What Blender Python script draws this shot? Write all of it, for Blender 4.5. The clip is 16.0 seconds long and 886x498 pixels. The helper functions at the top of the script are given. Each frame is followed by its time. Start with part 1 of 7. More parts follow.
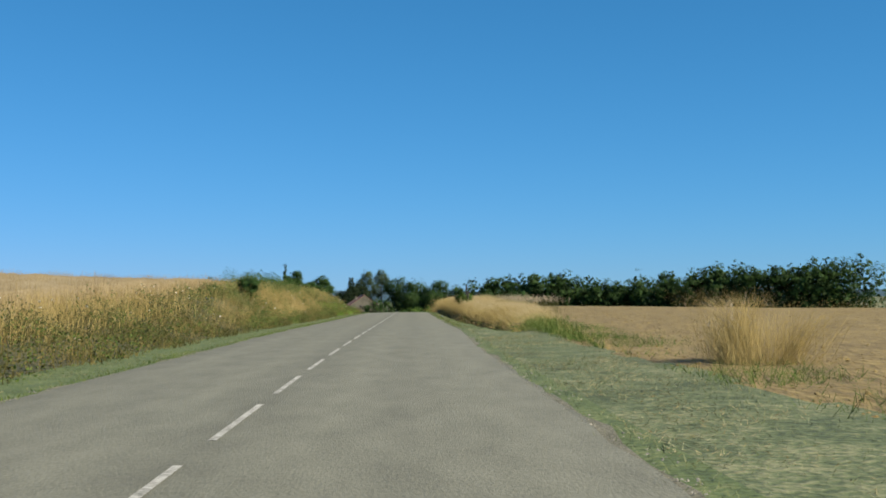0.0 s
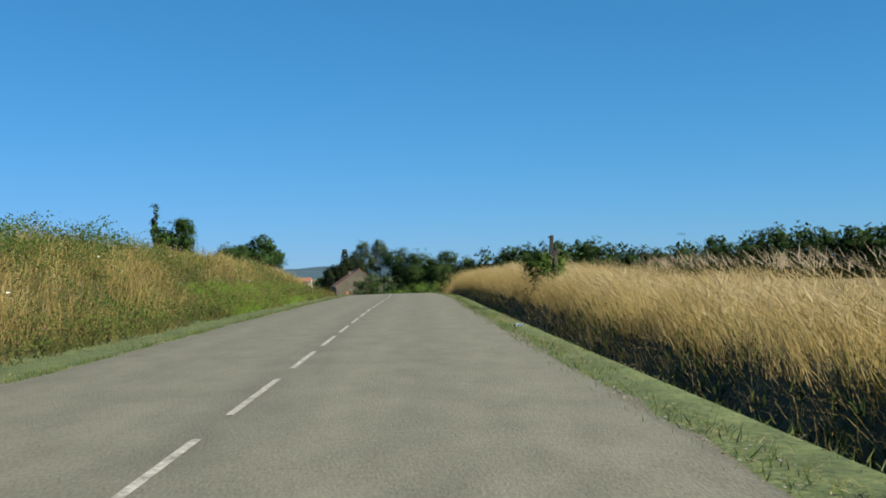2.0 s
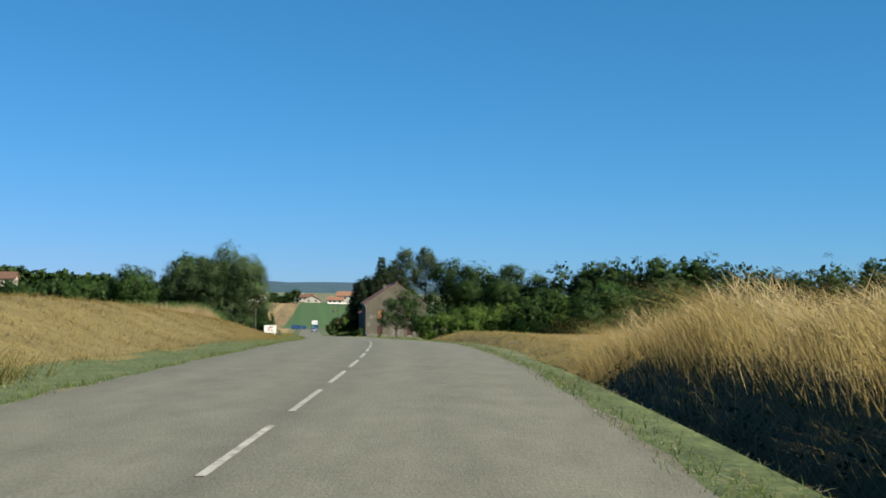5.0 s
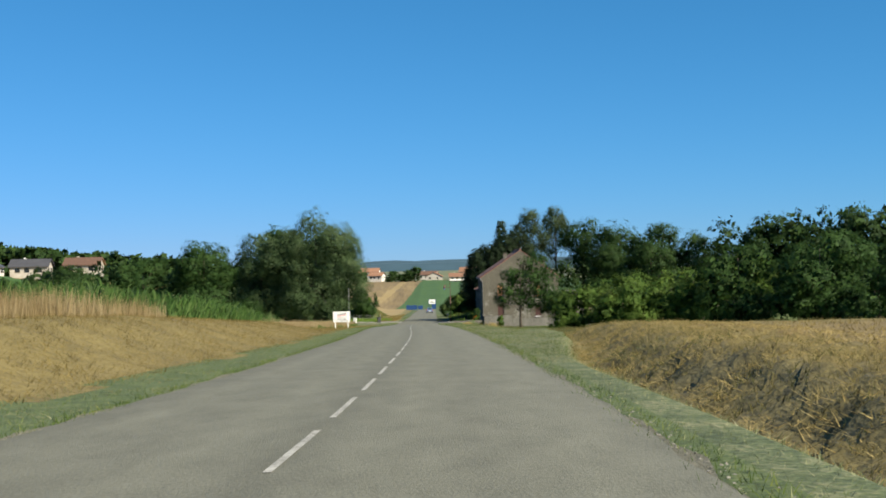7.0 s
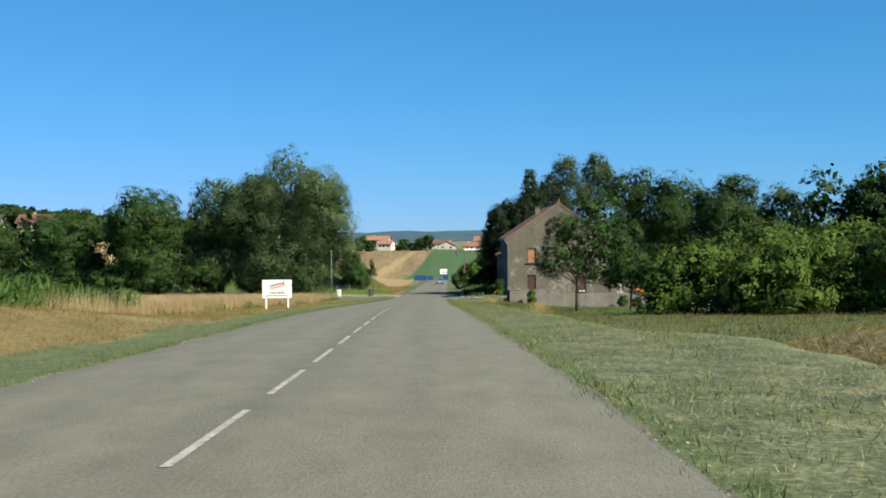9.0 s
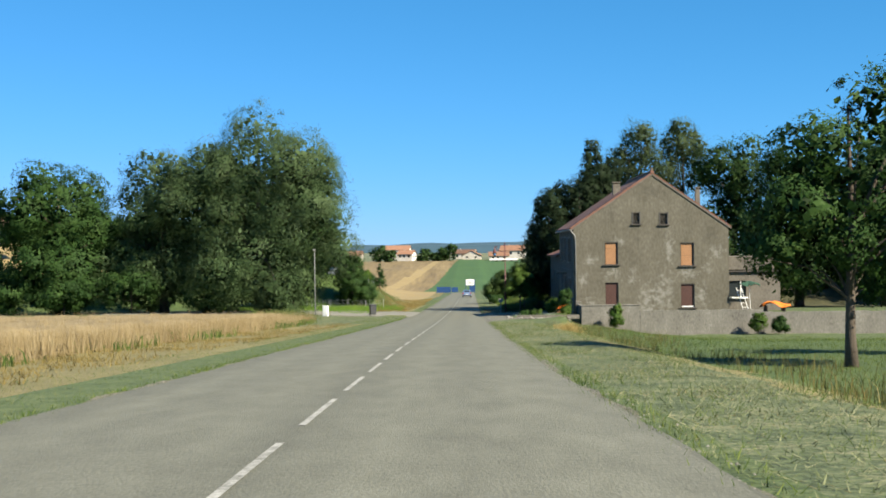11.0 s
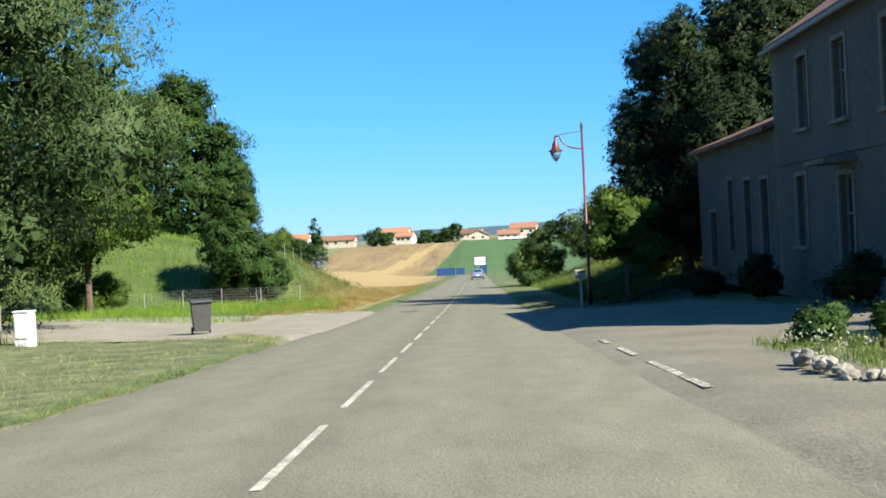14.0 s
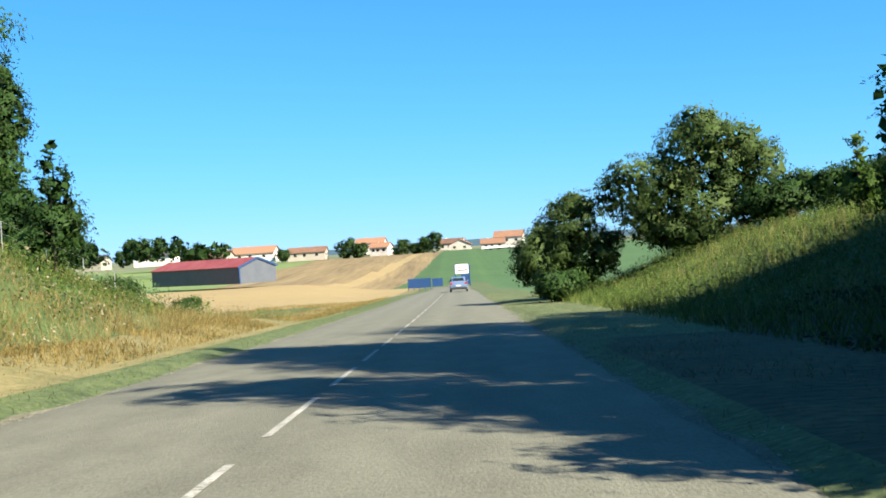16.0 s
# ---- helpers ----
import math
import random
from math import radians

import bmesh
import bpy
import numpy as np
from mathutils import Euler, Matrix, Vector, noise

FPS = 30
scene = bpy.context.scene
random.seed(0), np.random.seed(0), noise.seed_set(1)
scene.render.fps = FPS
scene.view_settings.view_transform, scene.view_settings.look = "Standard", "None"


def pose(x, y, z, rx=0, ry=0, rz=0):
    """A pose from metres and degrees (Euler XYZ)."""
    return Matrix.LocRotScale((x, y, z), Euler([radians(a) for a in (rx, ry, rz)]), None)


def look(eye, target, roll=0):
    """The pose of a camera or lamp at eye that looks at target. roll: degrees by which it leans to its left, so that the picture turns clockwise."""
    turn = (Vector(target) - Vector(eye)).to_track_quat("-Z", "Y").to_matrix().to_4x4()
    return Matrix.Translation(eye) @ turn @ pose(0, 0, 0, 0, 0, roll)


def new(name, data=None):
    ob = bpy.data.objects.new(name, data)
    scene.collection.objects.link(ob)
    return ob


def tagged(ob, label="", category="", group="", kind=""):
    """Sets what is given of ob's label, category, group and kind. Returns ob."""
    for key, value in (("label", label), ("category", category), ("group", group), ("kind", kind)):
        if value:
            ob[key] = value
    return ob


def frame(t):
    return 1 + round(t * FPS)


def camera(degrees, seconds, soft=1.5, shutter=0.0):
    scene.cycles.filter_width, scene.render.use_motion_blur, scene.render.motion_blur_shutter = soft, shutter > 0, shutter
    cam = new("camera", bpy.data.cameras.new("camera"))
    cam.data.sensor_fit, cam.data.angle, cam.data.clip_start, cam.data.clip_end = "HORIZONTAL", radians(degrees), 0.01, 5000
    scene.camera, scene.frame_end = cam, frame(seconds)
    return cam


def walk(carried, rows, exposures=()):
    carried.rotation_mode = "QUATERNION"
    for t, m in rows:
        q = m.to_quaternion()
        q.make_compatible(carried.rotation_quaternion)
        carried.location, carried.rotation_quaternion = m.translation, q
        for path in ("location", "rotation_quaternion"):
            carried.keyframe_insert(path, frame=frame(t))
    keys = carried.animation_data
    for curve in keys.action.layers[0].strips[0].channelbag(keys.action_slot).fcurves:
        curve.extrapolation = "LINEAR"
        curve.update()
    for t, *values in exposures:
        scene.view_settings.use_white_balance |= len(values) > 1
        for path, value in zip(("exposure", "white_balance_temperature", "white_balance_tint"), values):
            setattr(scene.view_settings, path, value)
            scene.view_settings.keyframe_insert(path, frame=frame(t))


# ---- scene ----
cam = camera(42.8, 16.0, soft=1.75)
# seconds, x, y, z, yaw, pitch, roll
ROWS = [
    (0.0, -0.00, -0.21, -0.17, 1.04, 2.23, 0.74),
    (0.5, -0.60, 12.69, -0.24, 1.47, 2.26, 0.67),
    (1.0, -1.27, 25.20, -0.28, 2.43, 1.53, 0.98),
    (1.5, -1.81, 38.64, -0.29, 1.17, 2.07, 1.20),
    (2.0, -2.45, 52.05, -0.51, 1.19, 0.90, 1.66),
    (2.5, -3.00, 64.51, -0.58, 0.27, 0.97, 1.44),
    (3.0, -3.51, 75.97, -0.60, 2.33, 0.94, 1.95),
    (3.5, -3.94, 87.16, -0.70, 2.74, 1.20, 1.30),
    (6.0, -7.68, 146.17, -1.51, 5.19, 2.01, -2.45),
    (6.5, -8.92, 157.34, -1.81, 7.64, 2.01, -1.20),
    (7.0, -10.31, 168.09, -2.20, 10.34, 0.67, 1.24),
    (7.5, -12.03, 179.14, -2.72, 11.09, 0.43, 1.42),
    (8.0, -13.93, 190.43, -3.22, 12.15, -0.80, 1.05),
    (8.5, -15.96, 201.29, -3.71, 10.98, -0.90, 0.34),
    (11.0, -27.67, 255.95, -6.12, 12.21, -0.12, 0.75),
    (11.5, -30.10, 266.94, -6.71, 12.61, -0.99, 0.77),
    (12.0, -32.43, 278.31, -7.32, 14.10, 0.61, 1.81),
    (12.5, -34.80, 289.82, -7.92, 12.54, 0.37, 1.44),
    (13.0, -37.05, 301.14, -8.52, 12.89, 0.63, 0.87),
    (13.5, -39.24, 312.36, -9.09, 12.97, -0.11, 1.58),
    (14.0, -41.42, 323.51, -9.69, 12.46, -0.78, 3.03),
    (14.5, -43.61, 334.90, -10.24, 11.84, -0.21, -0.71),
    (15.0, -45.65, 346.19, -10.74, 12.18, -0.14, 1.54),
    (15.5, -47.77, 357.35, -11.29, 12.21, -0.32, 2.72),
    (16.0, -49.85, 368.11, -11.78, 11.53, -0.12, 3.75),
]
walk(cam, [(t, pose(x, y, z, 90 + pitch, roll, yaw)) for t, x, y, z, yaw, pitch, roll in ROWS],
     exposures=[(0.0, 0.92), (8.0, 1.0), (11.0, 1.33), (12.5, 1.44), (14.0, 1.65), (14.5, 1.69), (16.0, 1.71)])

# ---- sky, sun ----
SUN_DIR = Vector((7.76, -3.7, 6.9)).normalized()
world = bpy.data.worlds.new("sky")
scene.world = world
world.use_nodes = True
wn = world.node_tree
sky = wn.nodes.new("ShaderNodeTexSky")
sky.sky_type, sky.sun_disc = "NISHITA", False
sky.sun_elevation = math.asin(SUN_DIR.z)
sky.sun_rotation = math.atan2(SUN_DIR.x, SUN_DIR.y)
sky.altitude, sky.air_density, sky.dust_density, sky.ozone_density = 300, 0.8, 0.0, 5.0
# a deeper blue overhead, with the glow along the horizon held back
gain, haze = wn.nodes.new("ShaderNodeVectorMath"), wn.nodes.new("ShaderNodeVectorMath")
gain.operation, haze.operation = "MULTIPLY", "MULTIPLY_ADD"
gain.inputs[1].default_value = (0.33, 1.18, 1.33)
haze.inputs[1].default_value, haze.inputs[2].default_value = (0.01, 0.159, 0.0713), (1, 1, 1)
clear_sky = wn.nodes.new("ShaderNodeVectorMath")
clear_sky.operation = "DIVIDE"
for node in (gain, haze):
    wn.links.new(sky.outputs[0], node.inputs[0])
wn.links.new(gain.outputs[0], clear_sky.inputs[0])
wn.links.new(haze.outputs[0], clear_sky.inputs[1])
wn.links.new(clear_sky.outputs[0], wn.nodes["Background"].inputs[0])
wn.nodes["Background"].inputs[1].default_value = 0.066
sun = new("sun", bpy.data.lights.new("sun", "SUN"))
sun.data.energy, sun.data.angle, sun.data.color = 5.0, radians(0.55), (1.0, 0.90, 0.72)
sun.matrix_world = look((60, 200, 60), Vector((60, 200, 60)) - SUN_DIR)


# ---- materials ----
def material(name, stops, scale=1.0, fine=None, rough=0.85, bump=0.0, bump_scale=None, island=0.0, stretch=(1, 1, 1),
             thin=0.0, metal=0.0, coat=0.0, uv=False, obj=0.0, detail=6.0, spread=(0.3, 0.7)):
    """A ramp of colours over noise at two sizes in metres, with relief; island and obj vary it from piece to piece."""
    m = bpy.data.materials.new(name)
    m.use_nodes = True
    nt = m.node_tree
    n, link = nt.nodes, nt.links
    bs = n["Principled BSDF"]
    bs.inputs["Roughness"].default_value = rough
    bs.inputs["Metallic"].default_value = metal
    if thin:
        bs.inputs["Specular IOR Level"].default_value = 0.15
    bs.inputs["Coat Weight"].default_value = coat
    co = n.new("ShaderNodeTexCoord")
    mp = n.new("ShaderNodeMapping")
    mp.inputs["Scale"].default_value = stretch
    link.new(co.outputs["UV" if uv else "Object"], mp.inputs[0])
    a = n.new("ShaderNodeTexNoise")
    a.inputs["Scale"].default_value, a.inputs["Detail"].default_value = 1.0 / scale, detail
    a.inputs["Roughness"].default_value = 0.62
    link.new(mp.outputs[0], a.inputs[0])
    val = a.outputs[0]
    if fine:
        b = n.new("ShaderNodeTexNoise")
        b.inputs["Scale"].default_value, b.inputs["Detail"].default_value = 1.0 / fine, 4
        link.new(mp.outputs[0], b.inputs[0])
        mix = n.new("ShaderNodeMath")
        mix.operation = "MULTIPLY_ADD"
        mix.inputs[1].default_value = 0.5
        half = n.new("ShaderNodeMath")
        half.operation = "MULTIPLY"
        half.inputs[1].default_value = 0.5
        link.new(val, half.inputs[0])
        link.new(b.outputs[0], mix.inputs[0])
        link.new(half.outputs[0], mix.inputs[2])
        val = mix.outputs[0]
    for amount, source in ((island, "Random Per Island"), (obj, "Random")):
        if amount:
            g = n.new("ShaderNodeNewGeometry" if source != "Random" else "ShaderNodeObjectInfo")
            k = n.new("ShaderNodeMath")
            k.operation = "MULTIPLY_ADD"
            k.inputs[1].default_value = amount
            link.new(g.outputs[source], k.inputs[0])
            sh = n.new("ShaderNodeMath")
            sh.operation = "SUBTRACT"
            sh.inputs[1].default_value = amount / 2
            link.new(val, sh.inputs[0])
            link.new(sh.outputs[0], k.inputs[2])
            val = k.outputs[0]
    ramp = n.new("ShaderNodeValToRGB")
    el = ramp.color_ramp.elements
    for i, c in enumerate(stops):
        pos = spread[0] + (spread[1] - spread[0]) * i / max(1, len(stops) - 1)
        e = el[i] if i < 2 else el.new(pos)
        e.position, e.color = pos, (*c, 1)
    link.new(val, ramp.inputs[0])
    link.new(ramp.outputs[0], bs.inputs["Base Color"])
    if bump:
        bp = n.new("ShaderNodeBump")
        bp.inputs["Strength"].default_value, bp.inputs["Distance"].default_value = 1.0, bump
        t = n.new("ShaderNodeTexNoise")
        t.inputs["Scale"].default_value, t.inputs["Detail"].default_value = 1.0 / (bump_scale or scale), 5
        link.new(mp.outputs[0], t.inputs[0])
        link.new(t.outputs[0], bp.inputs["Height"])
        link.new(bp.outputs[0], bs.inputs["Normal"])
    if thin:
        tr = n.new("ShaderNodeBsdfTranslucent")
        link.new(ramp.outputs[0], tr.inputs[0])
        ms = n.new("ShaderNodeMixShader")
        ms.inputs[0].default_value = thin
        link.new(bs.outputs[0], ms.inputs[1])
        link.new(tr.outputs[0], ms.inputs[2])
        link.new(ms.outputs[0], n["Material Output"].inputs[0])
    return m


M = {}
M["asphalt"] = material("asphalt", [(0.0714, 0.0728, 0.0535), (0.118, 0.119, 0.0895), (0.164, 0.165, 0.127)], 0.45, 0.03, 0.92, 0.008, 0.02, stretch=(1, 0.38, 1), uv=True, spread=(0.28, 0.72))
nt = M["asphalt"].node_tree
uvn, sep, rmp, mul = (nt.nodes.new(k) for k in ("ShaderNodeTexCoord", "ShaderNodeSeparateXYZ", "ShaderNodeValToRGB", "ShaderNodeMix"))
rng_ = nt.nodes.new("ShaderNodeMapRange")
rng_.inputs[1].default_value, rng_.inputs[2].default_value = -4.66, 1.62
nt.links.new(uvn.outputs["UV"], sep.inputs[0])
nt.links.new(sep.outputs[0], rng_.inputs[0])
nt.links.new(rng_.outputs[0], rmp.inputs[0])
for pos, g in ((0.0, 0.8), (0.13, 1.04), (0.25, 0.94), (0.37, 1.05), (0.49, 0.84), (0.62, 1.05), (0.74, 0.93), (0.87, 1.06), (1.0, 0.82)):
    e = rmp.color_ramp.elements.new(pos)
    e.color = (g, g, g * 0.99, 1)
for pos in (0, -1):
    rmp.color_ramp.elements[pos].color = (0.8, 0.8, 0.79, 1)
mul.data_type, mul.blend_type = "RGBA", "MULTIPLY"
mul.inputs[0].default_value = 1.0
bsdf = nt.nodes["Principled BSDF"]
nt.links.new(bsdf.inputs["Base Color"].links[0].from_socket, mul.inputs[6])
nt.links.new(rmp.outputs[0], mul.inputs[7])
nt.links.new(mul.outputs[2], bsdf.inputs["Base Color"])
M["paint"] = material("road_paint", [(0.12, 0.12, 0.095), (0.26, 0.257, 0.228), (0.39, 0.385, 0.348)], 0.3, 0.04, 0.8, 0.003, 0.02, spread=(0.36, 0.6))
M["gravel"] = material("gravel", [(0.095, 0.091, 0.073), (0.170, 0.165, 0.138), (0.245, 0.238, 0.205)], 0.8, 0.05, 0.95, 0.02, 0.05)
M["yard"] = material("patched_yard_tarmac", [(0.062, 0.060, 0.046), (0.112, 0.110, 0.086), (0.165, 0.160, 0.130)], 1.5, 0.06, 0.94, 0.012, 0.03, uv=True, spread=(0.3, 0.7))
M["old_paint"] = material("worn_road_paint", [(0.11, 0.108, 0.085), (0.13, 0.128, 0.10), (0.33, 0.325, 0.285), (0.36, 0.355, 0.31)], 0.35, 0.05, 0.85, 0.004, 0.02, spread=(0.40, 0.60))
M["crumbs"] = material("crumbled_edge", [(0.05, 0.05, 0.03), (0.105, 0.10, 0.068), (0.18, 0.17, 0.125)], 0.5, 0.04, 0.95, 0.02, 0.04)
M["mown"] = material("mown_grass", [(0.026, 0.043, 0.011), (0.058, 0.086, 0.024), (0.115, 0.135, 0.05)], 0.5, 0.07, 0.95, 0.025, 0.08, spread=(0.36, 0.64))
M["hay_verge"] = material("hay_covered_verge", [(0.022, 0.036, 0.011), (0.068, 0.090, 0.034), (0.17, 0.172, 0.09)], 0.9, 0.09, 0.95, 0.04, 0.09, spread=(0.36, 0.64))
M["dry_verge"] = material("dry_verge", [(0.068, 0.072, 0.0224), (0.152, 0.132, 0.0496), (0.232, 0.192, 0.08)], 2.2, 0.15, 0.95, 0.05, 0.15)
M["lush"] = material("lush_grass", [(0.020, 0.040, 0.008), (0.046, 0.078, 0.015), (0.095, 0.122, 0.033)], 1.6, 0.12, 0.9, 0.06, 0.12)
# bank soil, its dark tones also imitating shade in the ditch
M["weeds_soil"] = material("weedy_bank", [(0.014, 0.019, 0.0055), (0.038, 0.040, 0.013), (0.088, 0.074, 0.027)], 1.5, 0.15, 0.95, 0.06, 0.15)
M["wheat_soil"] = material("ripe_wheat_ground", [(0.147, 0.109, 0.0517), (0.206, 0.158, 0.0789), (0.25, 0.202, 0.114)], 2.5, 0.2, 0.95, 0.06, 0.2)
M["straw"] = material("straw_bank", [(0.060, 0.048, 0.014), (0.132, 0.103, 0.030), (0.205, 0.162, 0.054)], 1.8, 0.16, 0.95, 0.06, 0.18)
M["straw_dark"] = material("trampled_straw", [(0.052, 0.044, 0.015), (0.118, 0.098, 0.034), (0.20, 0.165, 0.064)], 0.9, 0.12, 0.95, 0.06, 0.15)
M["tilled"] = material("tilled_field", [(0.066, 0.046, 0.0135), (0.140, 0.100, 0.032), (0.225, 0.170, 0.060)], 0.7, 0.12, 0.95, 0.10, 0.2, stretch=(1, 0.3, 1))
M["far_green"] = material("green_crop", [(0.02, 0.06, 0.01), (0.035, 0.085, 0.016), (0.05, 0.10, 0.022)], 14, 1.0, 0.9, 0.05, 0.8)
M["far_gold"] = material("harvested_field", [(0.0855, 0.0585, 0.0225), (0.162, 0.117, 0.0477), (0.243, 0.18, 0.0774)], 7, 1.2, 0.95, bump=0.05)
turned = next(n for n in M["far_gold"].node_tree.nodes if n.bl_idname == "ShaderNodeMapping")
turned.vector_type = "TEXTURE"
turned.inputs["Scale"].default_value, turned.inputs["Rotation"].default_value = (1, 30, 1), (0, 0, radians(12))
M["far_gold_light"] = material("pale_stubble", [(0.204, 0.149, 0.0595), (0.264, 0.2, 0.085)], 18, 1.2, 0.95)
M["far_meadow"] = material("far_meadow", [(0.0816, 0.136, 0.0306), (0.136, 0.184, 0.051)], 20, 1.5, 0.95)
M["far_land"] = material("far_land", [(0.0408, 0.068, 0.034), (0.0952, 0.116, 0.0544), (0.204, 0.17, 0.0884)], 130, 14, 0.95)
M["tall_grass"] = material("tall_dry_grass", [(0.177, 0.131, 0.0428), (0.306, 0.236, 0.0887), (0.404, 0.33, 0.153)], 1.6, None, 0.8, island=0.3, thin=0.3)
M["green_blade"] = material("green_blades", [(0.0264, 0.051, 0.00968), (0.0616, 0.101, 0.0194), (0.136, 0.167, 0.044)], 1.4, None, 0.75, island=0.28, thin=0.3)
M["plume"] = material("grass_plume", [(0.257, 0.202, 0.0918), (0.38, 0.312, 0.166), (0.453, 0.392, 0.245)], 1.2, None, 0.85, island=0.3, thin=0.35)
M["bright_blade"] = material("fresh_green_blades", [(0.045, 0.105, 0.012), (0.098, 0.185, 0.022), (0.19, 0.275, 0.05)], 1.4, None, 0.75, island=0.28, thin=0.35)
M["meadow_blade"] = material("meadow_blades", [(0.028, 0.058, 0.010), (0.062, 0.108, 0.020), (0.130, 0.172, 0.044)], 1.6, None, 0.75, island=0.3, thin=0.3)
M["mown_blade"] = material("mown_blades", [(0.035, 0.062, 0.014), (0.078, 0.115, 0.03), (0.17, 0.185, 0.075)], 0.7, None, 0.85, island=0.38, thin=0.2)
M["hay_blade"] = material("drying_clippings", [(0.065, 0.09, 0.033), (0.145, 0.168, 0.078), (0.27, 0.275, 0.165)], 0.8, None, 0.85, island=0.4, thin=0.2)
M["olive_blade"] = material("olive_blades", [(0.028, 0.034, 0.010), (0.066, 0.068, 0.020), (0.15, 0.125, 0.045)], 1.3, None, 0.8, island=0.32, thin=0.25)
M["hay_tan"] = material("tan_clippings", [(0.10, 0.085, 0.035), (0.20, 0.175, 0.085), (0.32, 0.29, 0.17)], 0.8, None, 0.85, island=0.4, thin=0.2)
M["wheat"] = material("ripe_wheat", [(0.152, 0.111, 0.0517), (0.223, 0.171, 0.084), (0.283, 0.229, 0.13)], 3.0, None, 0.8, island=0.35, thin=0.25)
M["straw_blade"] = material("straw_blades", [(0.075, 0.058, 0.0165), (0.150, 0.115, 0.036), (0.232, 0.182, 0.070)], 1.2, None, 0.85, island=0.35, thin=0.2)
M["old_hay"] = material("old_hay", [(0.07, 0.062, 0.022), (0.145, 0.121, 0.045), (0.235, 0.195, 0.085)], 0.9, None, 0.88, island=0.4, thin=0.2)
M["tarred_wood"] = material("blackened_wood", [(0.012, 0.011, 0.010), (0.035, 0.032, 0.029), (0.075, 0.070, 0.064)], 0.25, 0.02, 0.85, 0.008, 0.02, stretch=(1, 1, 0.2))
M["umbel_stem"] = material("seed_heads", [(0.109, 0.0884, 0.0544), (0.204, 0.17, 0.116), (0.272, 0.238, 0.177)], 1.5, None, 0.9, island=0.5)
M["silver_leaf"] = material("silver_leaves", [(0.12, 0.15, 0.11), (0.24, 0.28, 0.23)], 0.4, None, 0.85, island=0.3, thin=0.2)
M["umbel"] = material("flower_heads", [(0.75, 0.74, 0.66), (0.85, 0.84, 0.78)], 0.3, None, 0.8)
M["corn"] = material("maize_leaves", [(0.022, 0.055, 0.010), (0.042, 0.092, 0.018), (0.08, 0.13, 0.036)], 2.0, None, 0.55, island=0.4, thin=0.3)
M["bark"] = material("bark", [(0.0476, 0.0374, 0.0272), (0.109, 0.0884, 0.068)], 0.3, 0.04, 0.95, 0.02, 0.05)
for key, stops in {"leaf_oak": [(0.019, 0.048, 0.013), (0.037, 0.082, 0.020), (0.068, 0.124, 0.031)],
                   "leaf_willow": [(0.036, 0.066, 0.024), (0.064, 0.108, 0.041), (0.112, 0.160, 0.074)],
                   "leaf_bright": [(0.036, 0.080, 0.015), (0.072, 0.132, 0.023), (0.130, 0.190, 0.040)],
                   "leaf_plum": [(0.036, 0.068, 0.018), (0.070, 0.115, 0.032), (0.125, 0.175, 0.058)],
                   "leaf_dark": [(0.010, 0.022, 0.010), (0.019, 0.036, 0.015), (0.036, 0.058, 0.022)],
                   "leaf_wood": [(0.017, 0.040, 0.012), (0.033, 0.070, 0.018), (0.060, 0.108, 0.027)],
                   "leaf_birch": [(0.030, 0.053, 0.022), (0.054, 0.084, 0.034), (0.094, 0.126, 0.058)]}.items():
    M[key] = material(key, stops, 1.8, None, 0.65, island=0.14, thin=0.4)
M["render_grey"] = material("weathered_render", [(0.060, 0.054, 0.039), (0.090, 0.082, 0.060), (0.116, 0.107, 0.081), (0.158, 0.147, 0.116)], 1.7, 0.16, 0.95, 0.012, 0.06, stretch=(1, 1, 0.55), spread=(0.30, 0.70))
M["render_gable"] = M["render_grey"].copy()
gt = M["render_gable"].node_tree
g_out = gt.nodes["Principled BSDF"].inputs["Base Color"]
g_now = g_out.links[0].from_socket
g_co, g_noise = gt.nodes.new("ShaderNodeTexCoord"), gt.nodes.new("ShaderNodeTexNoise")
g_noise.inputs["Scale"].default_value, g_noise.inputs["Detail"].default_value, g_noise.inputs["Roughness"].default_value = 2.2, 8, 0.72
gt.links.new(g_co.outputs["Object"], g_noise.inputs[0])
g_rough = gt.nodes.new("ShaderNodeMapRange")
g_rough.clamp = False
for k, x in ((1, 0.3), (2, 0.7), (3, -0.75), (4, 0.65)):
    g_rough.inputs[k].default_value = x
gt.links.new(g_noise.outputs[0], g_rough.inputs[0])
